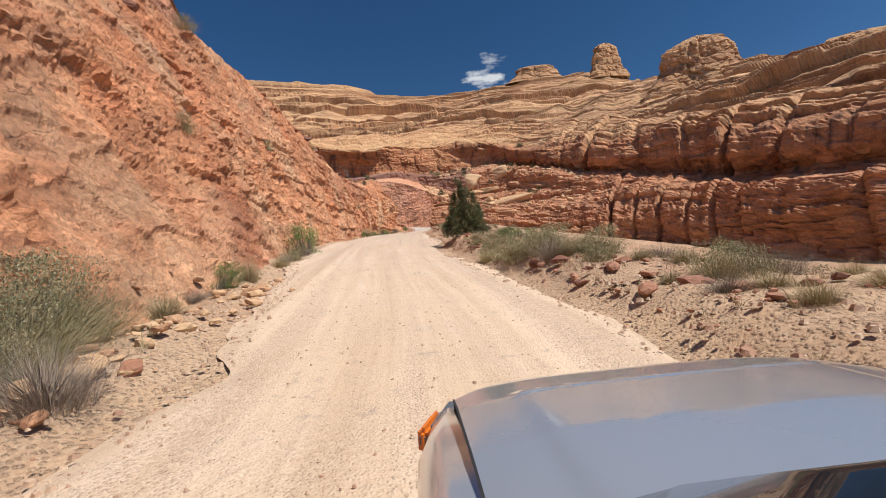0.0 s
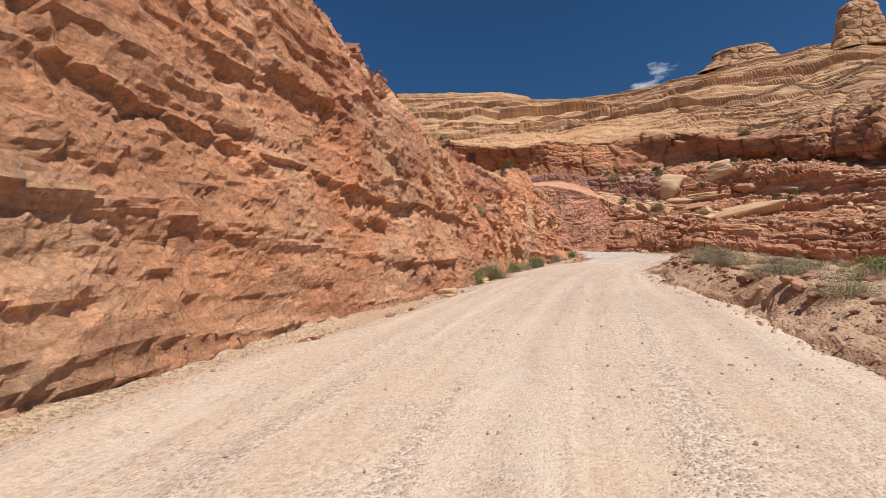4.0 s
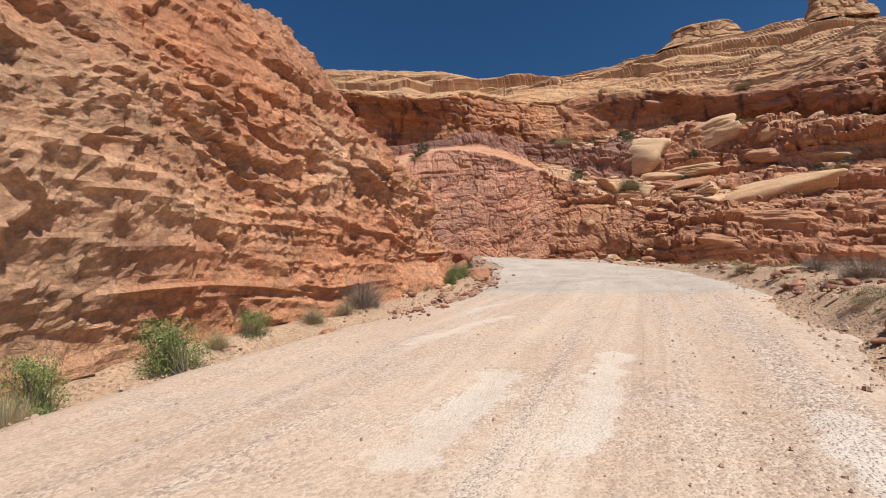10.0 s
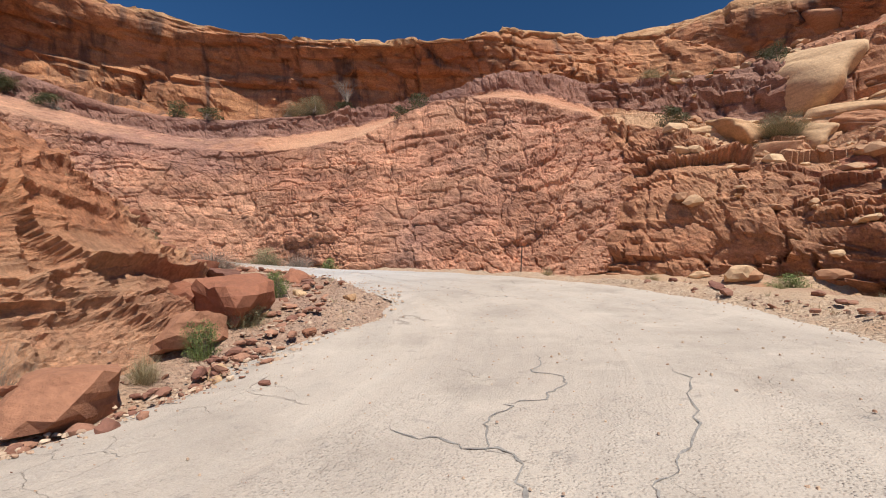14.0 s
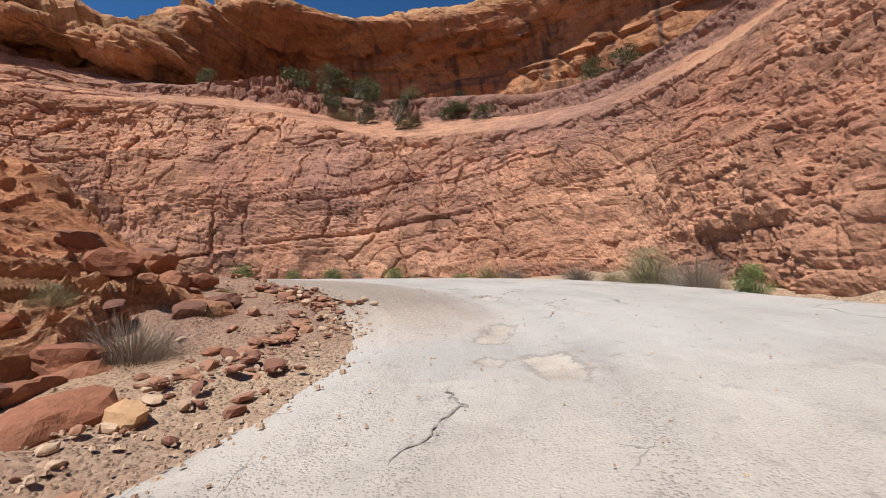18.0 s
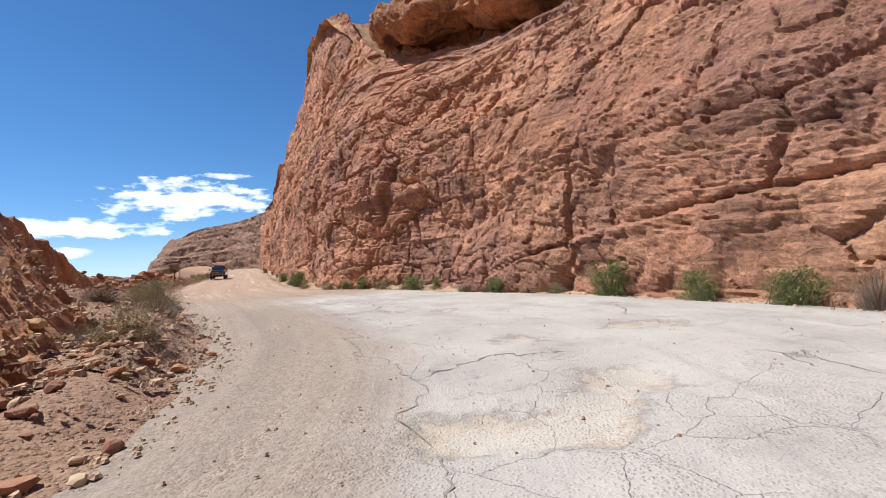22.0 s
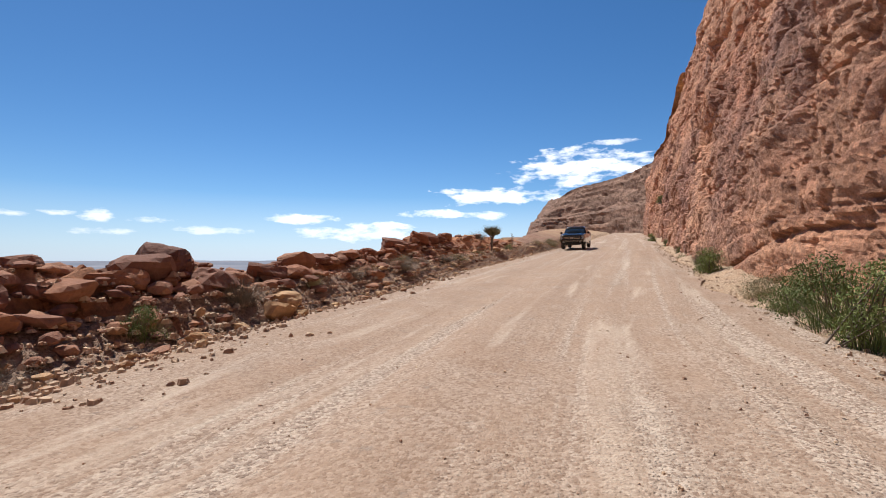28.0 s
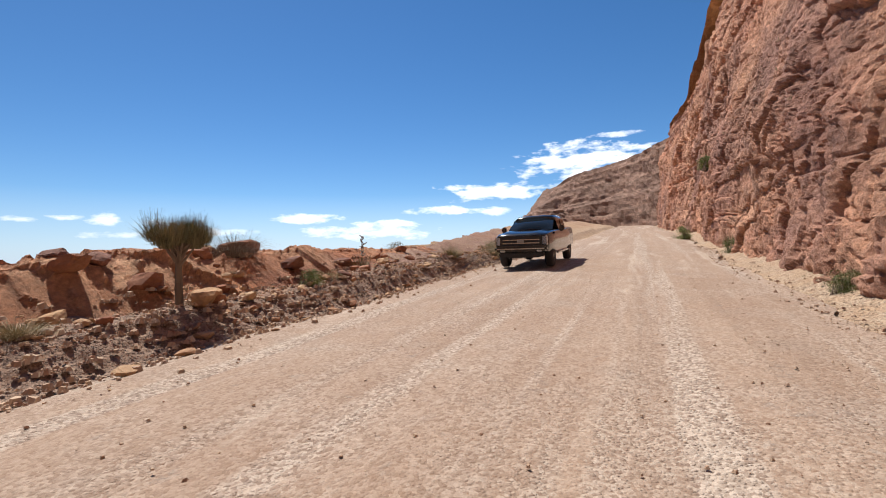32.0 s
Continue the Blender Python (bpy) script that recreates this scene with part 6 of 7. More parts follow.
def boulder_mesh(seed, flat, material, sub=3):
    """A broken block: a ball cut by random planes, a little worn."""
    bm = bmesh.new()
    bmesh.ops.create_icosphere(bm, subdivisions=sub, radius=1.0)
    rng = np.random.default_rng(seed)
    co = np.array([v.co[:] for v in bm.verts])
    way = co / np.linalg.norm(co, axis=1)[:, None]
    nrm = rng.normal(0, 1, (13, 3)); nrm /= np.linalg.norm(nrm, axis=1)[:, None]
    nrm = np.vstack([nrm, [[0, 0, 1], [0.1, 0, -1]]])
    off = np.append(rng.uniform(0.55, 0.85, 13), [0.62, 0.6])
    dot = way @ nrm.T
    r = np.where(dot > 0.05, off / np.maximum(dot, 0.05), 9).min(axis=1)
    bed = np.sin((way @ np.array([0.15, 0.1, 1.0])) * r * 15 + seed)
    r = np.minimum(r, 1.25) * (1 + 0.022 * np.tanh(3 * bed) + 0.05 * fbm(way[:, 0] * 2 + seed, way[:, 1] * 2 + way[:, 2] * 3, seed, 4) + 0.02 * np.sin(way @ np.array([7, 3, 5]) * 3 + seed) + rng.normal(0, 0.007, len(r)))
    for v, p in zip(bm.verts, way * r[:, None] * np.array([1.0, rng.uniform(0.65, 0.95), flat])):
        v.co = p
    me = bpy.data.meshes.new("boulder")
    bm.to_mesh(me)
    bm.free()
    me.materials.append(material)
    return me


STONES = {c: [boulder_mesh(k * 7 + i, (0.75, 0.58, 0.68, 0.5)[i % 4], m) for i in range(6)] for k, (c, m) in enumerate((("red", RED_STONE), ("tan", TAN_STONE), ("dark", PURPLE_STONE)))}
STONE_TAGS = {"red": "broken red sandstone boulder lying on stony soil", "tan": "pale tan sandstone boulder with weathered faces", "dark": "dark red-brown sandstone boulder lying on rubble"}
BIG_STONES = {c: [boulder_mesh(90 + k * 7 + i, (0.75, 0.58, 0.68, 0.5)[i], m, 5) for i in range(4)] for k, (c, m) in enumerate((("red", RED_STONE), ("tan", TAN_STONE), ("dark", PURPLE_STONE)))}
stone_rng = np.random.default_rng(21)


def boulder(colour, x, y, size, sink=0.22, group="roadside boulders"):
    i = int(stone_rng.integers(0, 6))
    me = BIG_STONES[colour][i % 4] if size > 2.6 else STONES[colour][i]
    s = size / 2
    k = (0.75, 0.58, 0.68, 0.5)[i % 4]
    ob = new("boulder", me)
    tagged(ob, STONE_TAGS[colour], "boulder", group)
    tip = stone_rng.uniform(-14, 14)
    ob.matrix_basis = Matrix.LocRotScale((x, y, foot_at(x, y, 0.5 * s) + s * k * (0.62 - sink)), Euler((radians(tip), radians(stone_rng.uniform(-14, 14)), stone_rng.uniform(0, 6.3))), (s, s, s))
    return ob


# the wall of boulders on the bank left of the upper leg
for c, x, y, s in (("dark", -12.3, 62.8, 1.5), ("dark", -12.0, 62.0, 1.4), ("red", -12.7, 63.5, 0.9), ("red", -12.2, 57.9, 1.1), ("dark", -12.6, 59.3, 1.1), ("tan", -13.7, 60.1, 1.0), ("tan", -14.2, 60.9, 0.7), ("red", -12.4, 60.4, 1.1),
                   ("red", -12.9, 64.6, 0.9), ("dark", -12.6, 65.6, 0.8), ("red", -13.2, 65.9, 0.8), ("red", -13.0, 58.6, 0.9), ("dark", -12.1, 56.4, 1.0), ("red", -12.3, 54.9, 0.8), ("dark", -12.9, 61.6, 0.9), ("tan", -13.1, 66.8, 0.7)):
    boulder(c, x, y, 1.2 * s, 0.12)
for c, x, y, s in (("dark", -12.3, 46.0, 1.2), ("dark", -12.6, 44.8, 1.0), ("red", -12.2, 47.5, 1.3), ("red", -12.8, 48.8, 0.9), ("dark", -11.9, 49.8, 1.4), ("red", -12.4, 51.2, 1.0), ("red", -12.2, 42.8, 1.3), ("red", -12.9, 41.9, 1.0), ("red", -13.0, 38.6, 1.2),
                   ("tan", -12.0, 36.4, 1.1), ("dark", -13.3, 34.4, 0.9), ("red", -13.6, 34.0, 0.5), ("tan", -14.7, 36.0, 0.35), ("red", -13.3, 37.0, 0.6), ("red", -12.7, 39.9, 0.9), ("tan", -13.4, 40.6, 0.7), ("red", -14.2, 40.3, 0.35), ("red", -14.0, 36.8, 0.4)):
    boulder(c, x, y, (1.2 if y > 43 else 0.8) * s, 0.12)
for i in range(62):
    x, y = stone_rng.uniform(-14.5, -12.0), stone_rng.uniform(14, 72)
    boulder(("red", "dark", "red", "tan")[i % 4], x - 0.02 * abs(y - 55), y, stone_rng.uniform(0.18, 0.75))
# blocks along the crest of the ridge
for i in range(30):
    y = stone_rng.uniform(0, 66)
    boulder(("red", "red", "dark")[i % 3], np.interp(y, [0, 25, 40, 66], [-12.2, -12.0, -11.7, -11.4]) + stone_rng.normal(0, 0.4), y, stone_rng.uniform(0.4, 1.5), 0.3, "blocks on the ridge")
# rubble at the nose of the ridge and its foot
for c, x, y, s in (("red", -4.3, 92.9, 1.9), ("tan", -3.9, 94.8, 0.7), ("red", -5.6, 95.6, 1.7), ("red", -6.0, 97.0, 2.6), ("red", -7.4, 98.6, 1.2), ("dark", -6.9, 100.2, 0.6), ("tan", -4.7, 99.3, 0.45), ("tan", -6.1, 99.0, 0.5), ("tan", -7.8, 101.0, 0.7),
                   ("red", -10.3, 100.5, 0.5), ("tan", -9.9, 101.0, 0.4), ("red", -9.0, 100.3, 0.9), ("red", -12.4, 99.3, 1.2), ("red", -13.9, 98.0, 1.0), ("red", -15.0, 95.9, 1.1), ("red", -14.2, 93.6, 1.0), ("tan", -4.1, 5.6, 0.6), ("tan", -4.2, 4.75, 0.4), ("red", -3.8, 5.85, 0.4), ("tan", -5.1, 14.1, 0.5), ("tan", -8.0, 65.4, 0.6),
                   ("tan", -7.5, 66.2, 0.45), ("tan", -7.6, 54.4, 0.5), ("tan", -8.0, 55.4, 0.6), ("tan", -7.9, 49.2, 0.7), ("tan", -7.7, 48.6, 0.5), ("red", -4.0, 97.1, 0.5)):
    boulder(c, x, y, s)
for i in range(48):
    y = stone_rng.uniform(3, 98)
    k = np.interp(y, [3, 13, 25, 40, 65, 82, 90, 98], [-5.2, -5.9, -7.2, -8.4, -7.7, -5.9, -4.5, -5.6])
    boulder(("tan", "red", "tan", "red", "dark")[i % 5], k + abs(stone_rng.normal(0, 0.45)), y, stone_rng.uniform(0.15, 0.5))
# broken blocks over the tip of the nose
for i in range(48):
    x = stone_rng.uniform(-15.8, -6.6)
    boulder(("red", "dark", "red")[i % 3], x, 99.2 - 0.35 * abs(x + 11) + stone_rng.normal(0, 1.2), stone_rng.uniform(0.4, 1.4), 0.3)
# the fallen blocks on the bench right of the bend, their edges rounded by weather
def worn_mesh(seed, material):
    """A weathered block one metre across each way: planes that run into one another softly, with open bedding cracks."""
    bm = bmesh.new()
    bmesh.ops.create_icosphere(bm, subdivisions=5, radius=1.0)
    rng = np.random.default_rng(seed)
    way = np.array([v.co[:] for v in bm.verts])
    way /= np.linalg.norm(way, axis=1)[:, None]
    nrm = rng.normal(0, 1, (9, 3)); nrm /= np.linalg.norm(nrm, axis=1)[:, None]
    nrm = np.vstack([nrm, [[0.1, 0, 1], [0, 0, -1]]])
    off = np.append(rng.uniform(0.7, 1.0, 9), [0.75, 0.7])
    p = way / ((np.clip(way @ nrm.T, 0, None) / off) ** 9).sum(axis=1)[:, None] ** (1 / 9)
    p -= (p.max(axis=0) + p.min(axis=0)) / 2
    p /= p.max(axis=0) - p.min(axis=0)
    level = p[:, 2] + 0.12 * p[:, 0] + 0.04 * fbm(p[:, 0] * 3, p[:, 1] * 3, seed, 3)
    crack = sum(w * np.exp(-((level - a) / 0.022) ** 2) for a, w in zip(rng.uniform(-0.35, 0.4, 4), (0.07, 0.05, 0.03, 0.03)))
    p *= (1 - crack + 0.06 * fbm(way[:, 0] * 2 + seed, way[:, 1] * 2 + way[:, 2] * 3, seed, 5) + 0.05 * np.floor(level * 4 + seed) % 0.05)[:, None]
    for v, q in zip(bm.verts, p):
        v.co = q
    for f in bm.faces:
        f.smooth = True
    me = bpy.data.meshes.new("boulder")
    bm.to_mesh(me)
    bm.free()
    me.materials.append(material)
    return me


WORN = {c: [worn_mesh(300 + 9 * k + i, m) for i in range(4)] for k, (c, m) in enumerate((("red", stone_mat("orange fallen block", (0.40, 0.185, 0.095), (0.48, 0.255, 0.135))), ("tan", TAN_STONE)))}


def worn_block(n, colour, x, y, z, size, turned_by=-22, tip=0, lean=0):
    """A block whose foot rests at x, y, z: long across, deep, high."""
    flat = size[2] < 0.35 * size[0]
    ob = tagged(new("rock_slab" if flat else "boulder", WORN[colour][n % 4]), ("pale tan" if colour == "tan" else "orange-red") + (" sandstone slab lying tilted on the bench" if flat else " rounded sandstone block fallen on the bench"), "rock slab" if flat else "boulder", "fallen blocks on the bench")
    ob.matrix_basis = pose(x, y, z + 0.36 * size[2], lean, tip, turned_by) @ Matrix.Diagonal((*size, 1))


for n, row in enumerate((
        ("tan", 11.5, 129.5, 18.1, (7.4, 6.0, 4.9), -18, 4, 0), ("tan", 20.2, 117.6, 12.0, (12.6, 5.0, 2.6), -20, -11, 16), ("tan", 15.2, 118.4, 12.3, (5.5, 4.0, 1.6), -30, -6, 12), ("tan", 19.6, 129.0, 20.5, (6.6, 5.0, 3.4), -26, -16, 6),
        ("tan", 23.8, 127.0, 20.2, (6.4, 4.6, 2.6), -26, 6, 4), ("red", 25.3, 124.8, 17.6, (6.4, 3.6, 1.7), -26, -3, 6), ("tan", 6.6, 121.0, 14.6, (3.2, 2.8, 1.9), -10, 8, 4), ("tan", 4.6, 121.6, 14.7, (3.0, 2.4, 1.6), 10, -6, 0), ("tan", 10.0, 121.6, 13.8, (2.8, 2.4, 1.8), -22, 5, 5),
        ("tan", 13.0, 125.4, 16.0, (4.8, 3.0, 1.5), -22, 4, 8), ("red", 17.4, 128.2, 19.2, (2.7, 2.4, 2.0), -22, 0, 0), ("red", 17.7, 110.8, 9.0, (6.6, 3.6, 1.9), -24, 3, 6), ("red", 19.0, 109.6, 8.2, (2.6, 2.2, 1.7), -24, 0, 0), ("red", 15.3, 108.4, 7.3, (7.0, 3.2, 1.6), -24, 8, 10),
        ("red", 14.7, 121.2, 14.3, (5.0, 3.0, 1.5), -22, -5, 8), ("tan", 16.6, 126.2, 16.8, (5.6, 3.2, 1.3), -22, -2, 6), ("red", 21.9, 126.6, 18.0, (4.0, 2.8, 1.5), -22, 0, 5), ("tan", 28.3, 122.8, 18.5, (4.0, 3.0, 1.5), -30, 3, 4), ("tan", 28.6, 122.6, 16.5, (6.0, 3.0, 1.3), -30, -2, 8),
        ("red", 12.3, 122.3, 14.4, (3.2, 2.4, 1.5), 5, 6, 4), ("red", 8.2, 119.6, 13.2, (2.4, 2.0, 1.2), 30, 0, 6), ("red", 5.0, 134.0, 22.0, (4.4, 3.4, 2.0), -15, 3, 0), ("red", 18.2, 149.4, 31.5, (4.6, 4.0, 3.6), 20, 10, 0), ("red", 24.5, 118.5, 13.5, (4.4, 3.0, 1.6), -35, 4, 8))):
    worn_block(n, *row)
for i in range(26):
    x, y = stone_rng.uniform(3, 42), stone_rng.uniform(112, 142)
    boulder(("tan", "red", "tan", "red")[i % 4], x, y - 0.5 * max(0, x - 20), stone_rng.uniform(0.8, 2.2) + 1.8 * stone_rng.uniform() ** 4, 0.3, "fallen blocks on the bench")
for i in range(30):
    x, y = 3.6 + 16 * stone_rng.uniform(), stone_rng.uniform(4, 104)
    if off_road(x + 0.05 * y, y, 0.8):
        boulder(("red", "tan", "red")[i % 3], x + 0.05 * y, y, stone_rng.uniform(0.2, 0.4 if y < 24 else 1.0))


def scatter(name, label, n, place_at, sizes, material, seed, over=0.5):
    """Countless small stones as one mesh of five-sided chips."""
    rng = np.random.default_rng(seed)
    x, y = place_at(rng, n)
    i, j = np.clip(((x - HX0) / CELL).astype(int), 0, HNX - 1), np.clip(((y - HY0) / CELL).astype(int), 0, HNY - 1)
    keep = top_map[i, j] < ground_height(x, y) + over
    x, y, i, j = x[keep], y[keep], i[keep], j[keep]
    n = len(x)
    z = top_map[i, j]
    s = rng.uniform(0, 1, n) ** 2.5 * (sizes[1] - sizes[0]) + sizes[0]
    t = np.linspace(0, 2 * np.pi, 5, endpoint=False)[None, :] + rng.uniform(0, 6, (n, 1))
    r = s[:, None] * rng.uniform(0.6, 1.1, (n, 5))
    low = np.stack([x[:, None] + r * np.cos(t), y[:, None] + r * np.sin(t), (z - s * 0.3)[:, None] + 0 * r], -1)
    k = rng.uniform(0.45, 0.75, (n, 1))
    high = np.stack([x[:, None] + k * r * np.cos(t + 0.2), y[:, None] + k * r * np.sin(t + 0.2), (z + s * rng.uniform(0.25, 0.6, n))[:, None] + rng.normal(0, 0.12, (n, 5)) * s[:, None]], -1)
    v = np.concatenate([low, high], 1).reshape(-1, 3)
    b = np.arange(n)[:, None] * 10
    quads = np.concatenate([b + np.array([q, (q + 1) % 5, 5 + (q + 1) % 5, 5 + q]) for q in range(5)])
    cap = np.concatenate([b + np.array([5, 6, 7, 8])])
    cap2 = np.concatenate([b + np.array([5, 8, 9, 9])])
    me = bpy.data.meshes.new(name)
    me.from_pydata(v.tolist(), [], [tuple(f) for f in np.concatenate([quads, cap]).tolist()] + [tuple(f[:3]) for f in cap2.tolist()])
    me.materials.append(material)
    return tagged(new(name, me), label, "gravel", kind="stuff")


def chip_mat():
    k = Mat("loose chips", 0.93)
    c = k.mix(k.range(k.island(), 0, 1), (0.32, 0.18, 0.115), (0.57, 0.42, 0.29))
    return k.colour(k.mix(k.range(k.noise(0.7, 3), 0.4, 0.6, 0, 0.4), c, (0.38, 0.29, 0.215))).m


CHIPS = chip_mat()


def beside_road(rng, n):
    """Along both edges, thinning out away from the wheel tracks."""
    k = rng.integers(int(ROAD_N * 0.12), int(ROAD_N * 0.72), n)
    left = rng.uniform(0, 1, n) < 0.6
    out = rng.gamma(1.6, 0.75, n) - 0.55
    o = np.where(left, road_line[k, 3] + out, -(road_line[k, 4] + out))
    return road_line[k, 0] + road_left[k, 0] * o, road_line[k, 1] + road_left[k, 1] * o


def on_road(rng, n):
    k = rng.integers(int(ROAD_N * 0.12), int(ROAD_N * 0.72), n)
    o = rng.uniform(-1, 1, n)
    o = np.where(o > 0, road_line[k, 3] * o, road_line[k, 4] * o)
    return road_line[k, 0] + road_left[k, 0] * o, road_line[k, 1] + road_left[k, 1] * o


def on_bank(rng, n):
    y = rng.uniform(10, 95, n)
    return np.minimum(np.interp(y, [10, 25, 45, 60, 75, 95], [-17.5, -15.6, -14.0, -13.6, -15.0, -16.5]) + rng.normal(0, 0.8, n), np.interp(y, [10, 25, 45, 95], [-15.5, -14.2, -12.9, -12.9])), y


def on_right(rng, n):
    x, y = 3.0 + rng.uniform(0, 1, 2 * n) ** 1.6 * 18, rng.uniform(2, 104, 2 * n)
    ok = np.flatnonzero(road_near(x, y)[1] > 0.3)[:n]
    return np.resize(x[ok], n), np.resize(y[ok], n)


scatter("roadside_gravel", "loose broken sandstone chips along the road edges", 26000, beside_road, (0.01, 0.06), CHIPS, 51)
scatter("road_pebbles", "small loose pebbles on the road surface", 15000, on_road, (0.006, 0.028), CHIPS, 52)
def on_bench(rng, n):
    x = rng.uniform(3, 44, n)
    return x, rng.uniform(111, 142, n) - 0.5 * np.clip(x - 20, 0, None)


def block_shapes():
    out = []
    for i in range(8):
        me = boulder_mesh(70 + i, (0.7, 0.5, 0.42)[i % 3], CHIPS, 2)
        co = np.empty(len(me.vertices) * 3); me.vertices.foreach_get("co", co)
        fs = np.empty(len(me.polygons) * 3, np.int32); me.loops.foreach_get("vertex_index", fs)
        out.append((co.reshape(-1, 3), fs.reshape(-1, 3)))
        bpy.data.meshes.remove(me)
    return out


def rubble(name, label, n, place_at, sizes, material, seed, power=2.5):
    """Countless broken blocks as one mesh, each turned its own way and sunk a little."""
    rng = np.random.default_rng(seed)
    x, y = place_at(rng, n)
    size = (rng.uniform(0, 1, n) ** power * (sizes[1] - sizes[0]) + sizes[0]) / 2
    pieces = []
    shapes = block_shapes()
    for px, py, s in zip(x, y, size):
        v, f = shapes[int(rng.integers(0, 8))]
        a, b = rng.uniform(0, 6.3), rng.normal(0, 0.25)
        ca, sa, cb, sb = math.cos(a), math.sin(a), math.cos(b), math.sin(b)
        turn = np.array([[ca, -sa, 0], [sa, ca, 0], [0, 0, 1]]) @ np.array([[1, 0, 0], [0, cb, -sb], [0, sb, cb]])
        pieces.append((v @ turn.T * s + np.array([px, py, low_at(px, py, 0.3 * s) + 0.22 * s]), f))
    me = poly_mesh(name, *joined(pieces), material)
    return tagged(new(name, me), label, "rubble", kind="stuff")


def red_chip_mat():
    k = Mat("red broken blocks", 0.93)
    c = k.mix(k.island(), (0.19, 0.080, 0.055), (0.40, 0.205, 0.125))
    c = k.mix(1.0, c, k.grey(k.range(k.noise(9, 6, 0.7), 0.25, 0.75, 0.7, 1.25)), "MULTIPLY")
    k.bump(k.noise(12, 6, 0.7), 0.04, 0.7)
    return k.colour(c).m


def bench_chip_mat():
    k = Mat("orange and tan broken blocks", 0.93)
    c = k.mix(k.island(), (0.33, 0.16, 0.085), (0.58, 0.39, 0.225))
    c = k.mix(1.0, c, k.grey(k.range(k.noise(5, 6, 0.7), 0.25, 0.75, 0.75, 1.2)), "MULTIPLY")
    k.bump(k.noise(6, 6, 0.7), 0.06, 0.7)
    return k.colour(c).m


RED_CHIPS, BENCH_CHIPS = red_chip_mat(), bench_chip_mat()


def on_berm(rng, n):
    y = rng.uniform(43, 76, n)
    return np.interp(y, [10, 25, 40, 46, 60, 75], [-15.6, -14.0, -12.6, -12.4, -12.5, -13.9]) + rng.normal(0, 0.55, n), y


def at_nose(rng, n):
    t = rng.uniform(0, 1, n)
    x = np.interp(t, [0, 0.12, 0.3, 0.42, 0.55, 0.75, 0.9, 1], [-4.6, -3.7, -4.0, -5.6, -8.6, -13.6, -16.2, -17.0])
    y = np.interp(t, [0, 0.12, 0.3, 0.42, 0.55, 0.75, 0.9, 1], [80, 88, 94.5, 98.8, 101.2, 101.0, 98.0, 92.0])
    return x + rng.normal(0, 0.5, n), y + rng.normal(0, 0.5, n)


def on_right_edge(rng, n):
    k = rng.integers(int(ROAD_N * 0.14), int(ROAD_N * 0.42), n)
    o = -(road_line[k, 4] + 0.5 + rng.gamma(2.0, 0.5, n))
    return road_line[k, 0] + road_left[k, 0] * o, road_line[k, 1] + road_left[k, 1] * o


rubble("verge_rubble", "red and tan blocks along the low bank beside the lower road", 1500, on_right_edge, (0.05, 0.5), RED_CHIPS, 59, 4)
scatter("bank_rubble", "loose stones on the bank beside the upper road", 16000, on_bank, (0.02, 0.11), CHIPS, 53, 3.0)
rubble("bench_rubble", "broken sandstone blocks strewn over the bench", 1100, on_bench, (0.3, 1.7), BENCH_CHIPS, 55)
rubble("bank_blocks", "red and orange broken stones strewn over the bank", 1700, on_bank, (0.05, 0.42), BENCH_CHIPS, 62, 5)
rubble("berm_rubble", "dark red broken blocks piled on the bank", 850, on_berm, (0.12, 0.75), RED_CHIPS, 56)
rubble("nose_rubble", "red and tan rubble at the foot of the ridge", 2200, at_nose, (0.03, 0.42), RED_CHIPS, 57, 5)
rubble("nose_stones", "pale stones along the edge of the asphalt", 900, at_nose, (0.04, 0.3), CHIPS, 58, 4)


def at_first_foot(rng, n):
    y = rng.uniform(2, 16, n)
    return np.interp(y, [2, 13, 16], [-4.3, -5.3, -5.7]) + rng.normal(0, 0.45, n), y


rubble("foot_rubble", "tan and orange broken stones at the foot of the ridge", 260, at_first_foot, (0.06, 0.55), BENCH_CHIPS, 63, 3)
scatter("flat_rubble", "scattered stones on the flat beside the lower road", 8000, on_right, (0.02, 0.10), CHIPS, 54)


def grass_cover(n, seed):
    """Countless small dry tufts on the stony flats, as one mesh."""
    rng = np.random.default_rng(seed)
    x, y = on_right(rng, n)
    bx, by = beside_road(rng, n // 3)
    x, y = np.concatenate([x, bx]), np.concatenate([y, by])
    keep = road_near(x, y)[1] > 0.7
    v, f = blades(rng, 14, 0.26, 0.17, 0.004, 0.4, 1.0, 0.3)
    pieces = []
    for px, py in zip(x[keep], y[keep]):
        a, k = rng.uniform(0, 6.3), rng.uniform(0.5, 1.4)
        c, sn = np.cos(a) * k, np.sin(a) * k
        w = np.stack([v[:, 0] * c - v[:, 1] * sn + px, v[:, 0] * sn + v[:, 1] * c + py, v[:, 2] * k + top_at(px, py) - 0.03], 1)
        pieces.append((w, f))
    me = poly_mesh("dry_grass", *joined(pieces), DRY)
    return tagged(new("dry_grass", me), "thin dry grass tufts over the stony flats", "grass", kind="stuff")


grass_cover(2600, 61)


# ---- marker posts ----
def post_mat():
    k = Mat("rusty steel post", 0.7, 0.3)
    return k.colour(k.mix(k.range(k.noise(9, 4), 0.4, 0.6), (0.055, 0.04, 0.033), (0.11, 0.065, 0.045))).m


POST = post_mat()


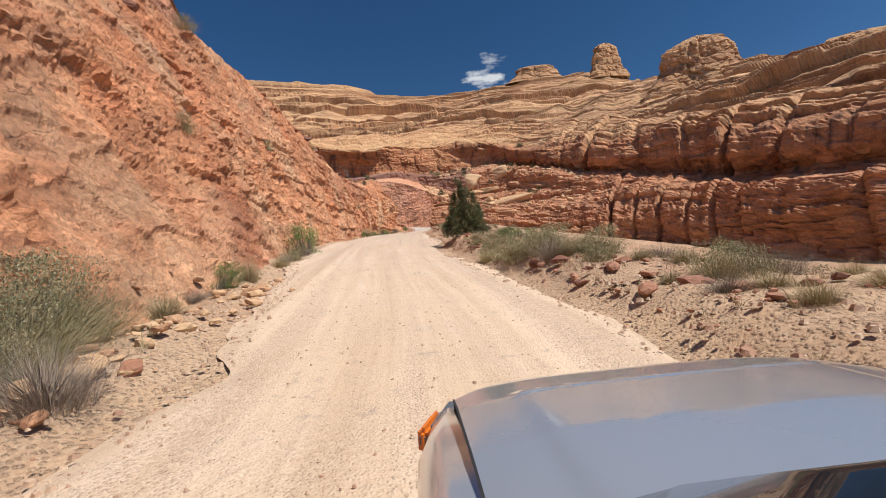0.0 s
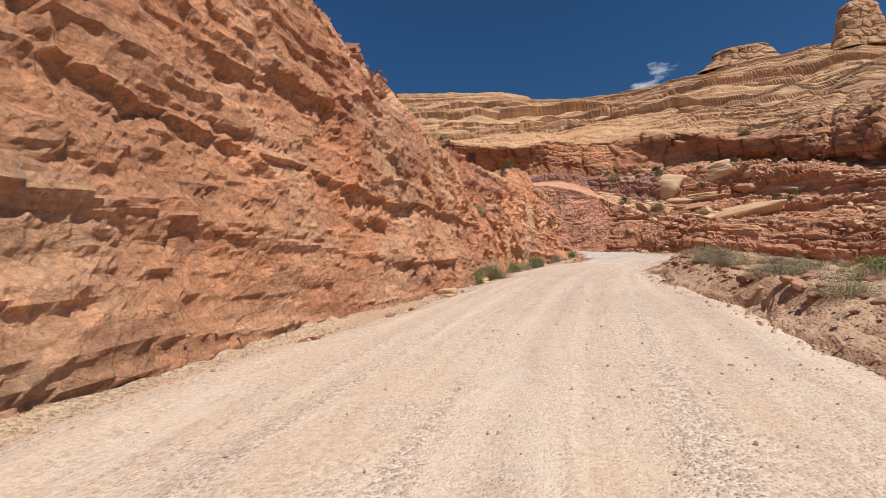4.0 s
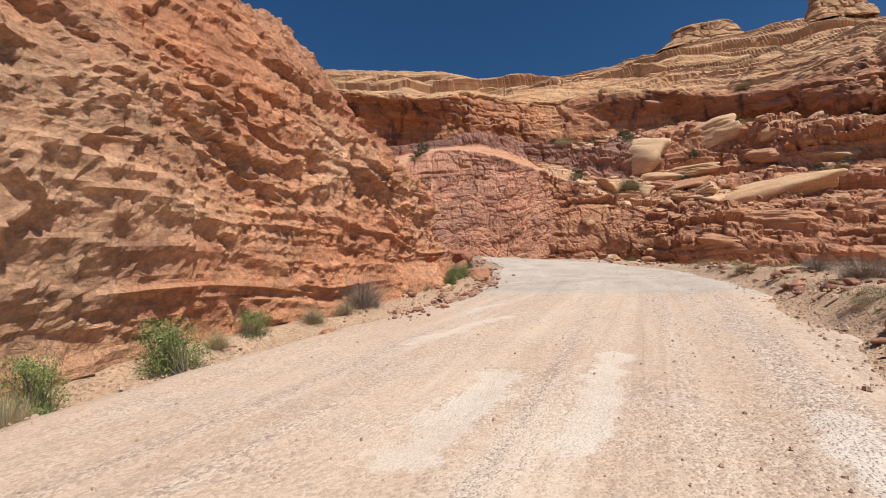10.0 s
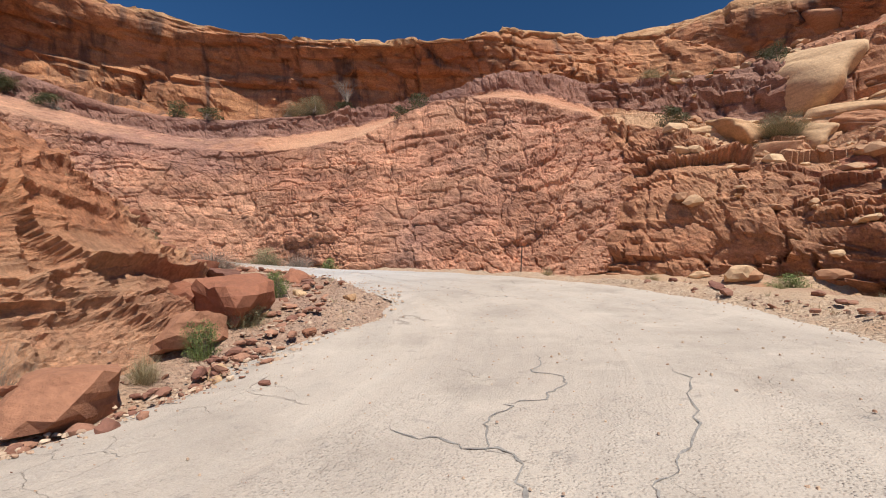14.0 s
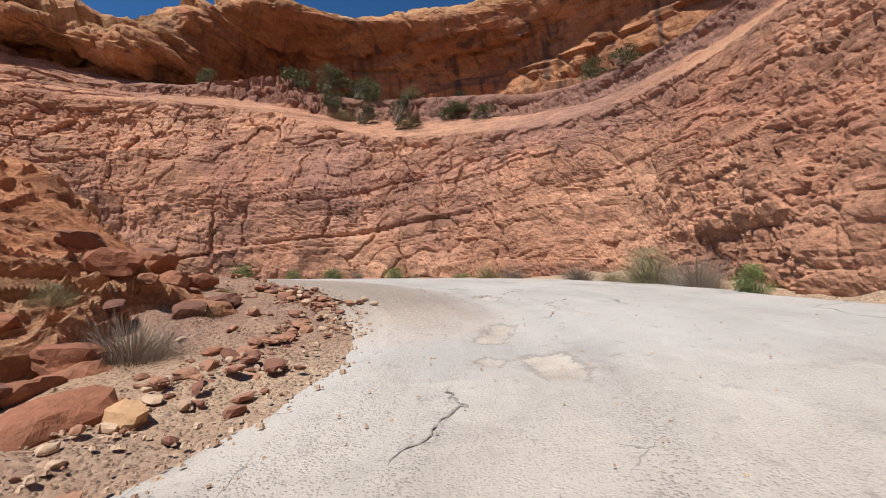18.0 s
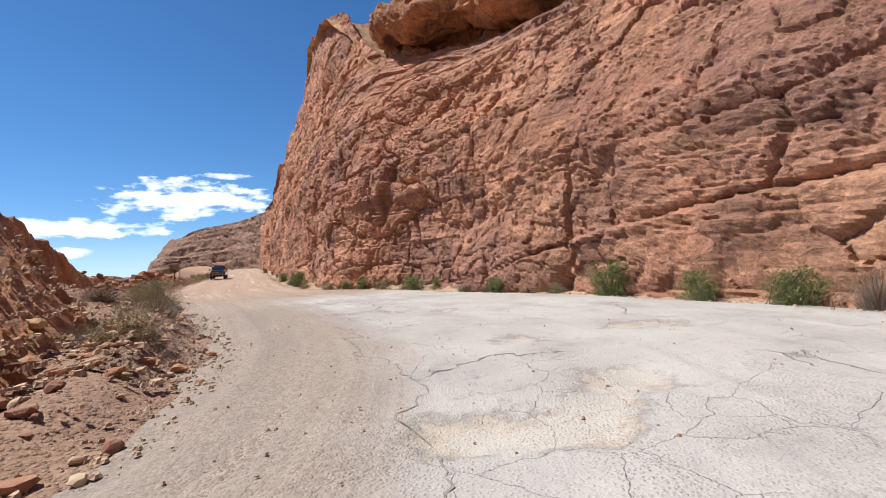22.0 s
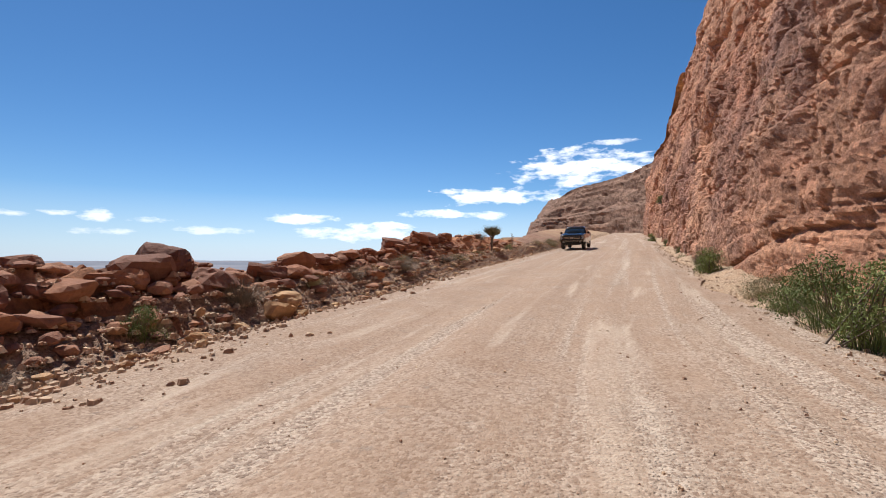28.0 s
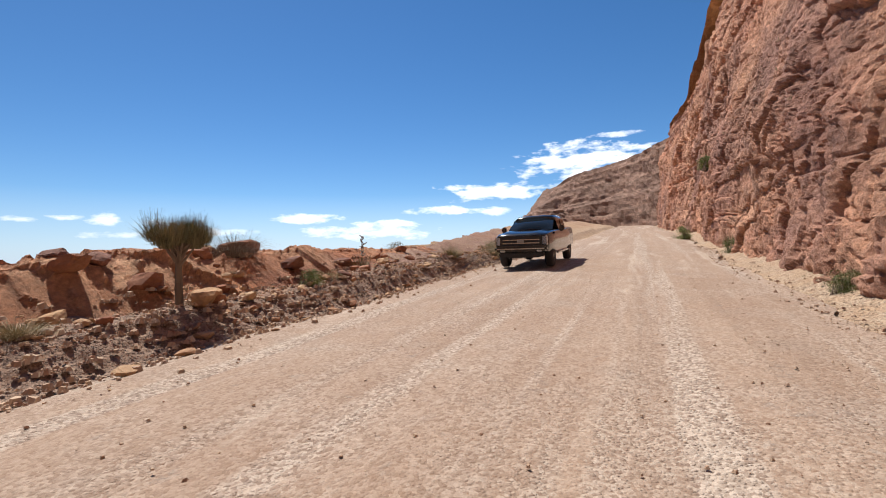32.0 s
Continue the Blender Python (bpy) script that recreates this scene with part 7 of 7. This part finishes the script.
def marker_post(x, y, high, lean=0.0):
    ob = thing("marker_post", "thin rusty steel marker post in the gravel", "post", "marker posts")
    ob.matrix_basis = Matrix.LocRotScale((x, y, low_at(x, y, 0.1)), Euler((0, radians(lean), 0.4)), None)
    bm = bmesh.new()
    w = 0.032
    prof = [(-w, 0), (-w * 0.7, -0.006), (-0.005, -0.006), (-0.005, -w), (0.005, -w), (0.005, -0.006), (w * 0.7, -0.006), (w, 0), (0, 0.012)]
    rows = [[bm.verts.new((px, py, z)) for px, py in prof] for z in (-0.25, high * 0.5, high)]
    for a, b in zip(rows, rows[1:]):
        for q in range(len(prof)):
            bm.faces.new((a[q], a[(q + 1) % len(prof)], b[(q + 1) % len(prof)], b[q]))
    bm.faces.new(rows[-1])
    me = bpy.data.meshes.new("stake")
    bm.to_mesh(me); bm.free()
    me.materials.append(POST)
    place("stake", me, ob)
    return ob


marker_post(6.9, 80.2, 1.25)
marker_post(-4.0, 112.2, 1.5, 6)
marker_post(1.3, 30.0, 1.1)

# ---- vehicles ----
def paint(name, col, rough=0.28, metal=0.6, coat=0.6):
    k = Mat(name, rough, metal)
    dirt = k.range(k.noise(3.0, 6, 0.65), 0.55, 0.85, 0, 0.15)
    k.colour(k.mix(dirt, col, (0.34, 0.27, 0.21)))
    k.l.new(k.range(k.noise(6.0, 5), 0.3, 0.7, rough * 0.9, rough * 1.1), k.b.inputs["Roughness"])
    k.b.inputs["Coat Weight"].default_value = coat
    k.b.inputs["Coat Roughness"].default_value = 0.08
    return k.m


def plain(name, col, rough=0.5, metal=0.0, trans=0.0):
    k = Mat(name, rough, metal)
    k.b.inputs["Transmission Weight"].default_value = trans
    k.colour(k.mix(k.range(k.noise(14, 4), 0.3, 0.7, 0, 0.25), col, tuple(0.6 * v for v in col)))
    return k.m


SILVER, BLACK = paint("silver car paint", (0.50, 0.53, 0.57), 0.16, 0.6, 0.7), paint("black truck paint", (0.012, 0.014, 0.018), 0.2, 0.2, 0.9)
RUBBER, CHROME, TRIM = plain("tyre rubber", (0.03, 0.03, 0.032), 0.85), plain("chrome", (0.62, 0.62, 0.63), 0.16, 1.0), plain("black plastic trim", (0.018, 0.018, 0.019), 0.6)
SMOKED = plain("smoked lens", (0.10, 0.105, 0.115), 0.12)
GLASS, AMBER, LENS, ALLOY = plain("dark car glass", (0.012, 0.016, 0.02), 0.04), plain("amber lens", (0.62, 0.16, 0.02), 0.2), plain("headlamp lens", (0.55, 0.56, 0.58), 0.1), plain("alloy rim", (0.30, 0.30, 0.31), 0.32, 0.9)


def shell(name, stations, material, parent, label="", smooth=True):
    """A skin over half outlines: per station y and points (x, z) from the left foot over the top; mirrored."""
    rows = []
    for y, half in stations:
        rows.append([(-x, y, z) for x, z in half] + [(x, y, z) for x, z in reversed(half)])
    g = np.array(rows, float)
    me = grid_mesh(name, g, material, smooth)
    bm = bmesh.new()
    bm.from_mesh(me)
    for row in (range(g.shape[1]), range((g.shape[0] - 1) * g.shape[1], g.shape[0] * g.shape[1])):
        bm.verts.ensure_lookup_table()
        try:
            bm.faces.new([bm.verts[i] for i in row])
        except ValueError:
            pass
    bmesh.ops.recalc_face_normals(bm, faces=bm.faces)
    bm.to_mesh(me)
    bm.free()
    return place(name, me, parent, label)


def block(name, size, at, material, parent, bevel=0.02, label="", rot=(0, 0, 0)):
    bm = bmesh.new()
    bmesh.ops.create_cube(bm, size=1.0)
    bmesh.ops.scale(bm, vec=size, verts=bm.verts)
    bmesh.ops.bevel(bm, geom=bm.edges[:], offset=min(bevel, min(size) * 0.4), segments=2, affect="EDGES")
    me = bpy.data.meshes.new(name)
    bm.to_mesh(me)
    bm.free()
    me.materials.append(material)
    return place(name, me, parent, label, pose(*at, *rot))


def wheel(x, y, r, w, parent):
    hub = place("wheel", turned("wheel", [(0.30 * r, -w / 2), (0.62 * r, -w / 2 + 0.01), (0.62 * r, w / 2 - 0.01), (0.30 * r, w / 2)], TRIM), parent, "", pose(x, y, r, 0, 90, 0))
    place("tyre", turned("tyre", [(0.63 * r, -w / 2), (0.9 * r, -w / 2), (r, -w / 2 + 0.05), (r, w / 2 - 0.05), (0.9 * r, w / 2), (0.63 * r, w / 2)], RUBBER), hub)
    rim = bmesh.new()
    for i in range(6):
        m = Matrix.Rotation(i * math.pi / 3, 4, "Z") @ Matrix.Translation((0.34 * r, 0, 0)) @ Matrix.Diagonal((0.58 * r, 0.13 * r, w * 0.92, 1))
        bmesh.ops.create_cube(rim, size=1.0, matrix=m)
    bmesh.ops.create_cone(rim, cap_ends=True, segments=18, radius1=0.18 * r, radius2=0.18 * r, depth=w * 0.95)
    me = bpy.data.meshes.new("rim")
    rim.to_mesh(me)
    rim.free()
    me.materials.append(ALLOY)
    place("rim", me, hub)


def turned(name, outline, material, n=36):
    """A ring turned about z from an outline of (radius, z), closed on itself."""
    a = np.linspace(0, 2 * np.pi, n + 1)
    o = np.array(outline + outline[:1])
    g = np.stack([o[:, 0][:, None] * np.cos(a), o[:, 0][:, None] * np.sin(a), o[:, 1][:, None] + 0 * a], -1)
    return grid_mesh(name, g, material, True)


def silver_car(m):
    """The car that sets out: nose towards +y, origin on the ground below the foot of the windscreen."""
    e = thing("silver_car", "silver car with a clean curved bonnet on the dirt road", "car")
    e.matrix_basis = m
    body = []
    for y, w, top, sill in ((-3.15, 0.72, 0.95, 0.45), (-3.0, 0.86, 1.0, 0.3), (-2.0, 0.93, 1.02, 0.28), (-0.6, 0.94, 1.02, 0.28), (0.05, 0.95, 1.015, 0.28), (0.35, 0.95, 0.98, 0.28), (0.6, 0.95, 0.945, 0.28), (0.95, 0.90, 0.89, 0.28), (1.12, 0.80, 0.82, 0.32), (1.2, 0.62, 0.72, 0.36)):
        body.append((y, [(w * 0.92, sill), (w, sill + 0.18), (w * 1.005, top - 0.24), (w * 0.99, top - 0.09), (w * 0.955, top - 0.025), (w * 0.90, top)]))
    shell("body", body, SILVER, e)
    # the bonnet: domed, lower at its seams, with a raised middle whose front edge makes two creases
    u, v = np.linspace(-1, 1, 61)[None, :], np.linspace(0, 1, 60)[:, None]
    x = 0.79 * u + 0 * v
    y = -0.06 + v * (1.15 - 0.25 * x**2 - 0.06 * np.abs(u) ** 6)
    z = np.interp(y, [-0.06, 0.3, 0.7, 0.95, 1.05, 1.12], [1.072, 1.060, 1.024, 0.980, 0.950, 0.91]) - 0.045 * np.abs(u) ** 4
    z = z + 0.010 * np.clip((0.60 - np.abs(x)) / 0.05, 0, 1) * np.clip((0.76 - y) / 0.05, 0, 1) + 0.005 * np.exp(-((y - 0.70) / 0.010) ** 2) * (np.abs(x) < 0.56)
    lip = [(0.02, -0.05), (0.025, -0.14)]
    g = np.concatenate([np.stack([x, y, z], -1)] + [np.stack([x[-1], y[-1] + a, z[-1] + b], -1)[None] for a, b in lip])
    place("bonnet", grid_mesh("bonnet", g, SILVER, True), e, "curved silver bonnet with two raised creases")
    for k in (0, 60):
        edge = np.stack([x[:, k], y[:, k], z[:, k]], -1)
        strip = np.stack([edge + np.array([-0.004, 0, 0.004]), edge + np.array([0.004, 0, 0.004])])
        place("panel_gap", grid_mesh("panel_gap", strip, TRIM), e, "thin black gap beside the bonnet")
    for sx in (-1, 1):
        lamp = block("headlight", (0.17, 0.34, 0.13), (sx * 0.81, 0.92, 0.815), SMOKED, e, 0.05, "smoked headlight lens", (0, 0, sx * 22))
        block("indicator", (0.05, 0.2, 0.11), (sx * 0.07, -0.03, -0.005), AMBER, lamp, 0.02, "amber corner lens")
        block("mirror", (0.16, 0.09, 0.13), (sx * 1.02, -0.3, 1.04), SILVER, e, 0.04)
        block("side_window", (0.015, 1.5, 0.34), (sx * 0.80, -1.3, 1.22), GLASS, e, 0.006, "", (0, sx * -14, 0))
        for y in (0.55, -2.25):
            wheel(sx * 0.80, y, 0.35, 0.22, e)
    shell("roof", [(-2.7, [(0.62, 1.05), (0.6, 1.3), (0.5, 1.36)]), (-1.9, [(0.76, 1.02), (0.66, 1.42), (0.52, 1.50)]), (-0.85, [(0.78, 1.02), (0.67, 1.43), (0.52, 1.51)]), (-0.6, [(0.79, 1.02), (0.66, 1.36), (0.52, 1.43)])], SILVER, e)
    shell("windscreen", [(-0.62, [(0.68, 1.34), (0.4, 1.42)]), (-0.3, [(0.72, 1.18), (0.4, 1.25)]), (-0.02, [(0.74, 1.03), (0.4, 1.07)])], GLASS, e)
    cowl = block("cowl", (1.45, 0.2, 0.02), (0, -0.13, 1.055), TRIM, e, 0.008)
    for i in range(44):
        block("slat", (0.008, 0.1, 0.014), (-0.42 + 0.025 * i, 0.0, 0.014), TRIM, cowl, 0.002)
    block("wiper", (0.62, 0.02, 0.02), (0.2, -0.16, 1.10), TRIM, e, 0.006, "", (0, 0, 6))
    block("bumper", (1.5, 0.16, 0.2), (0, 1.12, 0.46), SILVER, e, 0.06)
    return e


silver_car(pose(0.86, 1.06, 0.115, 3.5, 0, 2.5))


def pickup(m):
    """A crew-cab pickup, nose towards +y, origin on the ground under its middle."""
    e = thing("pickup_truck", "black crew-cab pickup truck with chrome grille on the dirt road", "pickup truck")
    e.matrix_basis = m
    body = []
    for y, w, top, sill in ((-2.95, 0.96, 1.38, 0.62), (-2.8, 1.0, 1.4, 0.55), (-1.2, 1.01, 1.4, 0.5), (1.0, 1.01, 1.38, 0.5), (1.6, 1.01, 1.36, 0.52), (2.55, 1.0, 1.28, 0.6), (2.8, 0.94, 1.22, 0.64)):
        body.append((y, [(w * 0.94, sill), (w, sill + 0.14), (w, top - 0.28), (w * 0.975, top - 0.08), (w * 0.9, top), (w * 0.5, top + 0.005)]))
    shell("body", body, BLACK, e)
    shell("cab", [(-1.3, [(0.93, 1.36), (0.80, 1.82), (0.68, 1.9), (0.3, 1.93)]), (-1.05, [(0.94, 1.36), (0.80, 1.86), (0.68, 1.94), (0.3, 1.96)]), (0.25, [(0.95, 1.36), (0.80, 1.86), (0.68, 1.94), (0.3, 1.96)]), (0.5, [(0.95, 1.36), (0.79, 1.80), (0.67, 1.87), (0.3, 1.9)])], BLACK, e)
    shell("windscreen", [(0.46, [(0.76, 1.80), (0.3, 1.9)]), (0.9, [(0.83, 1.60), (0.3, 1.67)]), (1.34, [(0.88, 1.38), (0.3, 1.42)])], GLASS, e, "dark glossy windscreen")
    shell("bonnet", [(1.3, [(0.86, 1.365), (0.6, 1.41), (0.3, 1.39)]), (2.0, [(0.86, 1.34), (0.6, 1.39), (0.3, 1.37)]), (2.6, [(0.82, 1.26), (0.58, 1.31), (0.3, 1.30)]), (2.78, [(0.78, 1.18), (0.55, 1.22), (0.3, 1.22)])], BLACK, e)
    grille = block("grille", (1.42, 0.08, 0.42), (0, 2.8, 1.0), TRIM, e, 0.05)
    for z in (-0.18, -0.06, 0.06, 0.18):
        block("bar", (1.38, 0.05, 0.035), (0, 0.035, z), CHROME if abs(z) < 0.1 else TRIM, grille, 0.012)
    block("badge", (0.26, 0.03, 0.11), (0, 0.075, 0.0), ALLOY, grille, 0.05)
    for sx in (-1, 1):
        lamp = block("headlight", (0.2, 0.16, 0.34), (sx * 0.86, 2.72, 1.02), LENS, e, 0.03)
        block("light_frame", (0.035, 0.03, 0.34), (sx * 0.09, 0.075, 0.0), CHROME, lamp, 0.01)
        block("mirror", (0.2, 0.1, 0.24), (sx * 1.16, 0.95, 1.42), BLACK, e, 0.04)
        for y, ln in ((0.18, 0.72), (-0.72, 0.8)):
            block("side_window", (0.02, ln, 0.36), (sx * 0.885, y, 1.60), GLASS, e, 0.008, "", (0, sx * -16, 0))
        block("fog_lamp", (0.2, 0.06, 0.08), (sx * 0.68, 2.88, 0.66), LENS, e, 0.02)
        block("step_bar", (0.12, 2.3, 0.06), (sx * 0.98, -0.1, 0.48), CHROME, e, 0.02)
        for y in (1.85, -1.85):
            wheel(sx * 0.86, y, 0.41, 0.28, e)
    block("bumper", (1.96, 0.24, 0.22), (0, 2.84, 0.74), BLACK, e, 0.07)
    block("bumper_strip", (1.8, 0.08, 0.07), (0, 2.93, 0.74), CHROME, e, 0.02, "chrome strip")
    block("air_dam", (1.7, 0.14, 0.16), (0, 2.78, 0.52), TRIM, e, 0.04)
    block("tailgate", (1.9, 0.06, 0.55), (0, -2.95, 1.08), BLACK, e, 0.02)
    block("chassis", (1.2, 5.2, 0.22), (0, 0, 0.5), TRIM, e, 0.03)
    return e


pickup(pose(-19.0, 25.6, 13.62, -3.4, 0, -5.0))

# ---- cracks in the old asphalt ----
def tar_mat():
    k = Mat("dust-filled crack", 0.95)
    return k.colour(k.mix(k.range(k.noise(14, 5, 0.7), 0.3, 0.7), (0.17, 0.15, 0.132), (0.31, 0.285, 0.255))).m


CRACK = tar_mat()
road_object = bpy.data.objects["road"]


def jagged(rng, line, times, amount):
    """A line broken again and again, each new point set aside by a share of its stretch."""
    p = np.array(line, float)
    for _ in range(times):
        way = p[1:] - p[:-1]
        mid = 0.5 * (p[1:] + p[:-1]) + np.stack([-way[:, 1], way[:, 0]], 1) * rng.normal(0, amount, (len(way), 1))
        out = np.empty((len(p) + len(mid), 2))
        out[0::2], out[1::2] = p, mid
        p = out
    return p


def crack(line, wide, seed):
    rng = np.random.default_rng(seed)
    p = jagged(rng, line, 4, 0.15)
    way = np.gradient(p, axis=0)
    way /= np.linalg.norm(way, axis=1, keepdims=True) + 1e-9
    across = np.stack([-way[:, 1], way[:, 0]], 1)
    w = 0.5 * wide * rng.uniform(0.35, 1.5, len(p)) * np.clip(np.minimum(np.arange(len(p)), np.arange(len(p))[::-1]) / 4, 0.1, 1)
    sides = [np.column_stack([q, road_z(q[:, 0], q[:, 1]) + 0.007]) for q in (p - across * w[:, None], p + across * w[:, None])]
    return place("asphalt_crack", grid_mesh("asphalt_crack", np.stack(sides), CRACK), road_object)


CRACKS = [
    [(0.3, 93.5), (1.7, 93.2), (2.6, 92.2), (3.2, 90.9), (4.1, 90.0), (4.1, 89.5), (4.0, 88.6)], [(4.45, 93.1), (4.6, 91.8), (4.2, 90.7), (4.15, 89.7)], [(2.8, 96.4), (3.0, 93.7), (2.8, 92.8), (2.6, 92.4)], [(4.2, 89.7), (5.0, 89.4)], [(2.2, 88.9), (3.0, 89.9), (3.5, 90.2)],
    [(-2.6, 87.9), (-1.8, 87.5), (-0.8, 87.0)], [(-5.9, 104.1), (-4.6, 103.4), (-3.6, 103.1), (-3.0, 102.9), (-2.4, 102.3), (-1.7, 102.1), (-0.9, 102.2)], [(-2.0, 102.0), (-2.1, 101.4), (-2.2, 100.6)], [(-3.8, 101.4), (-3.75, 102.3), (-3.55, 103.0)]]
CRACKS_UPPER = [
    [(-22.2, 83.7), (-22.3, 85.5), (-22.8, 86.4), (-23.3, 86.8), (-23.2, 87.9), (-22.75, 88.7), (-21.8, 88.9), (-21.2, 88.7)], [(-22.9, 88.7), (-22.9, 89.6), (-23.0, 90.5)], [(-21.3, 89.6), (-21.35, 90.1), (-22.05, 90.1)], [(-22.9, 86.4), (-23.9, 85.8), (-24.5, 85.1)], [(-21.5, 83.4), (-22.0, 83.4), (-22.2, 84.1), (-22.2, 85.0)],
    [(-21.3, 85.1), (-21.8, 84.9), (-22.3, 84.9)], [(-22.0, 83.4), (-22.6, 83.2), (-23.4, 82.7)]]
CRACKS_BEND = [
    [(-20.0, 98.9), (-20.6, 97.0), (-20.3, 95.2), (-21.0, 93.4), (-20.8, 91.6)], [(-21.0, 93.4), (-22.4, 93.0), (-23.4, 93.5)], [(-20.6, 97.0), (-22.0, 96.6), (-23.0, 97.2)], [(-18.4, 100.8), (-19.6, 100.0), (-20.0, 98.9)], [(-12.6, 104.4), (-13.6, 104.0), (-14.9, 104.2), (-16.0, 103.2), (-17.2, 102.9)],
    [(-14.9, 104.2), (-15.2, 105.4), (-16.4, 106.2)], [(-11.6, 105.6), (-12.6, 106.4), (-13.4, 106.2), (-14.6, 107.0)], [(-22.0, 91.2), (-23.2, 91.6), (-24.2, 91.0), (-25.4, 91.4)], [(-6.6, 104.0), (-7.6, 104.6), (-8.2, 104.4)], [(0.9, 96.8), (1.6, 95.6), (1.2, 94.4), (1.9, 93.1)]]
for seed, line in enumerate(CRACKS + CRACKS_UPPER + CRACKS_BEND):
    crack(line, (0.032, 0.022, 0.018)[seed % 3], 900 + seed)
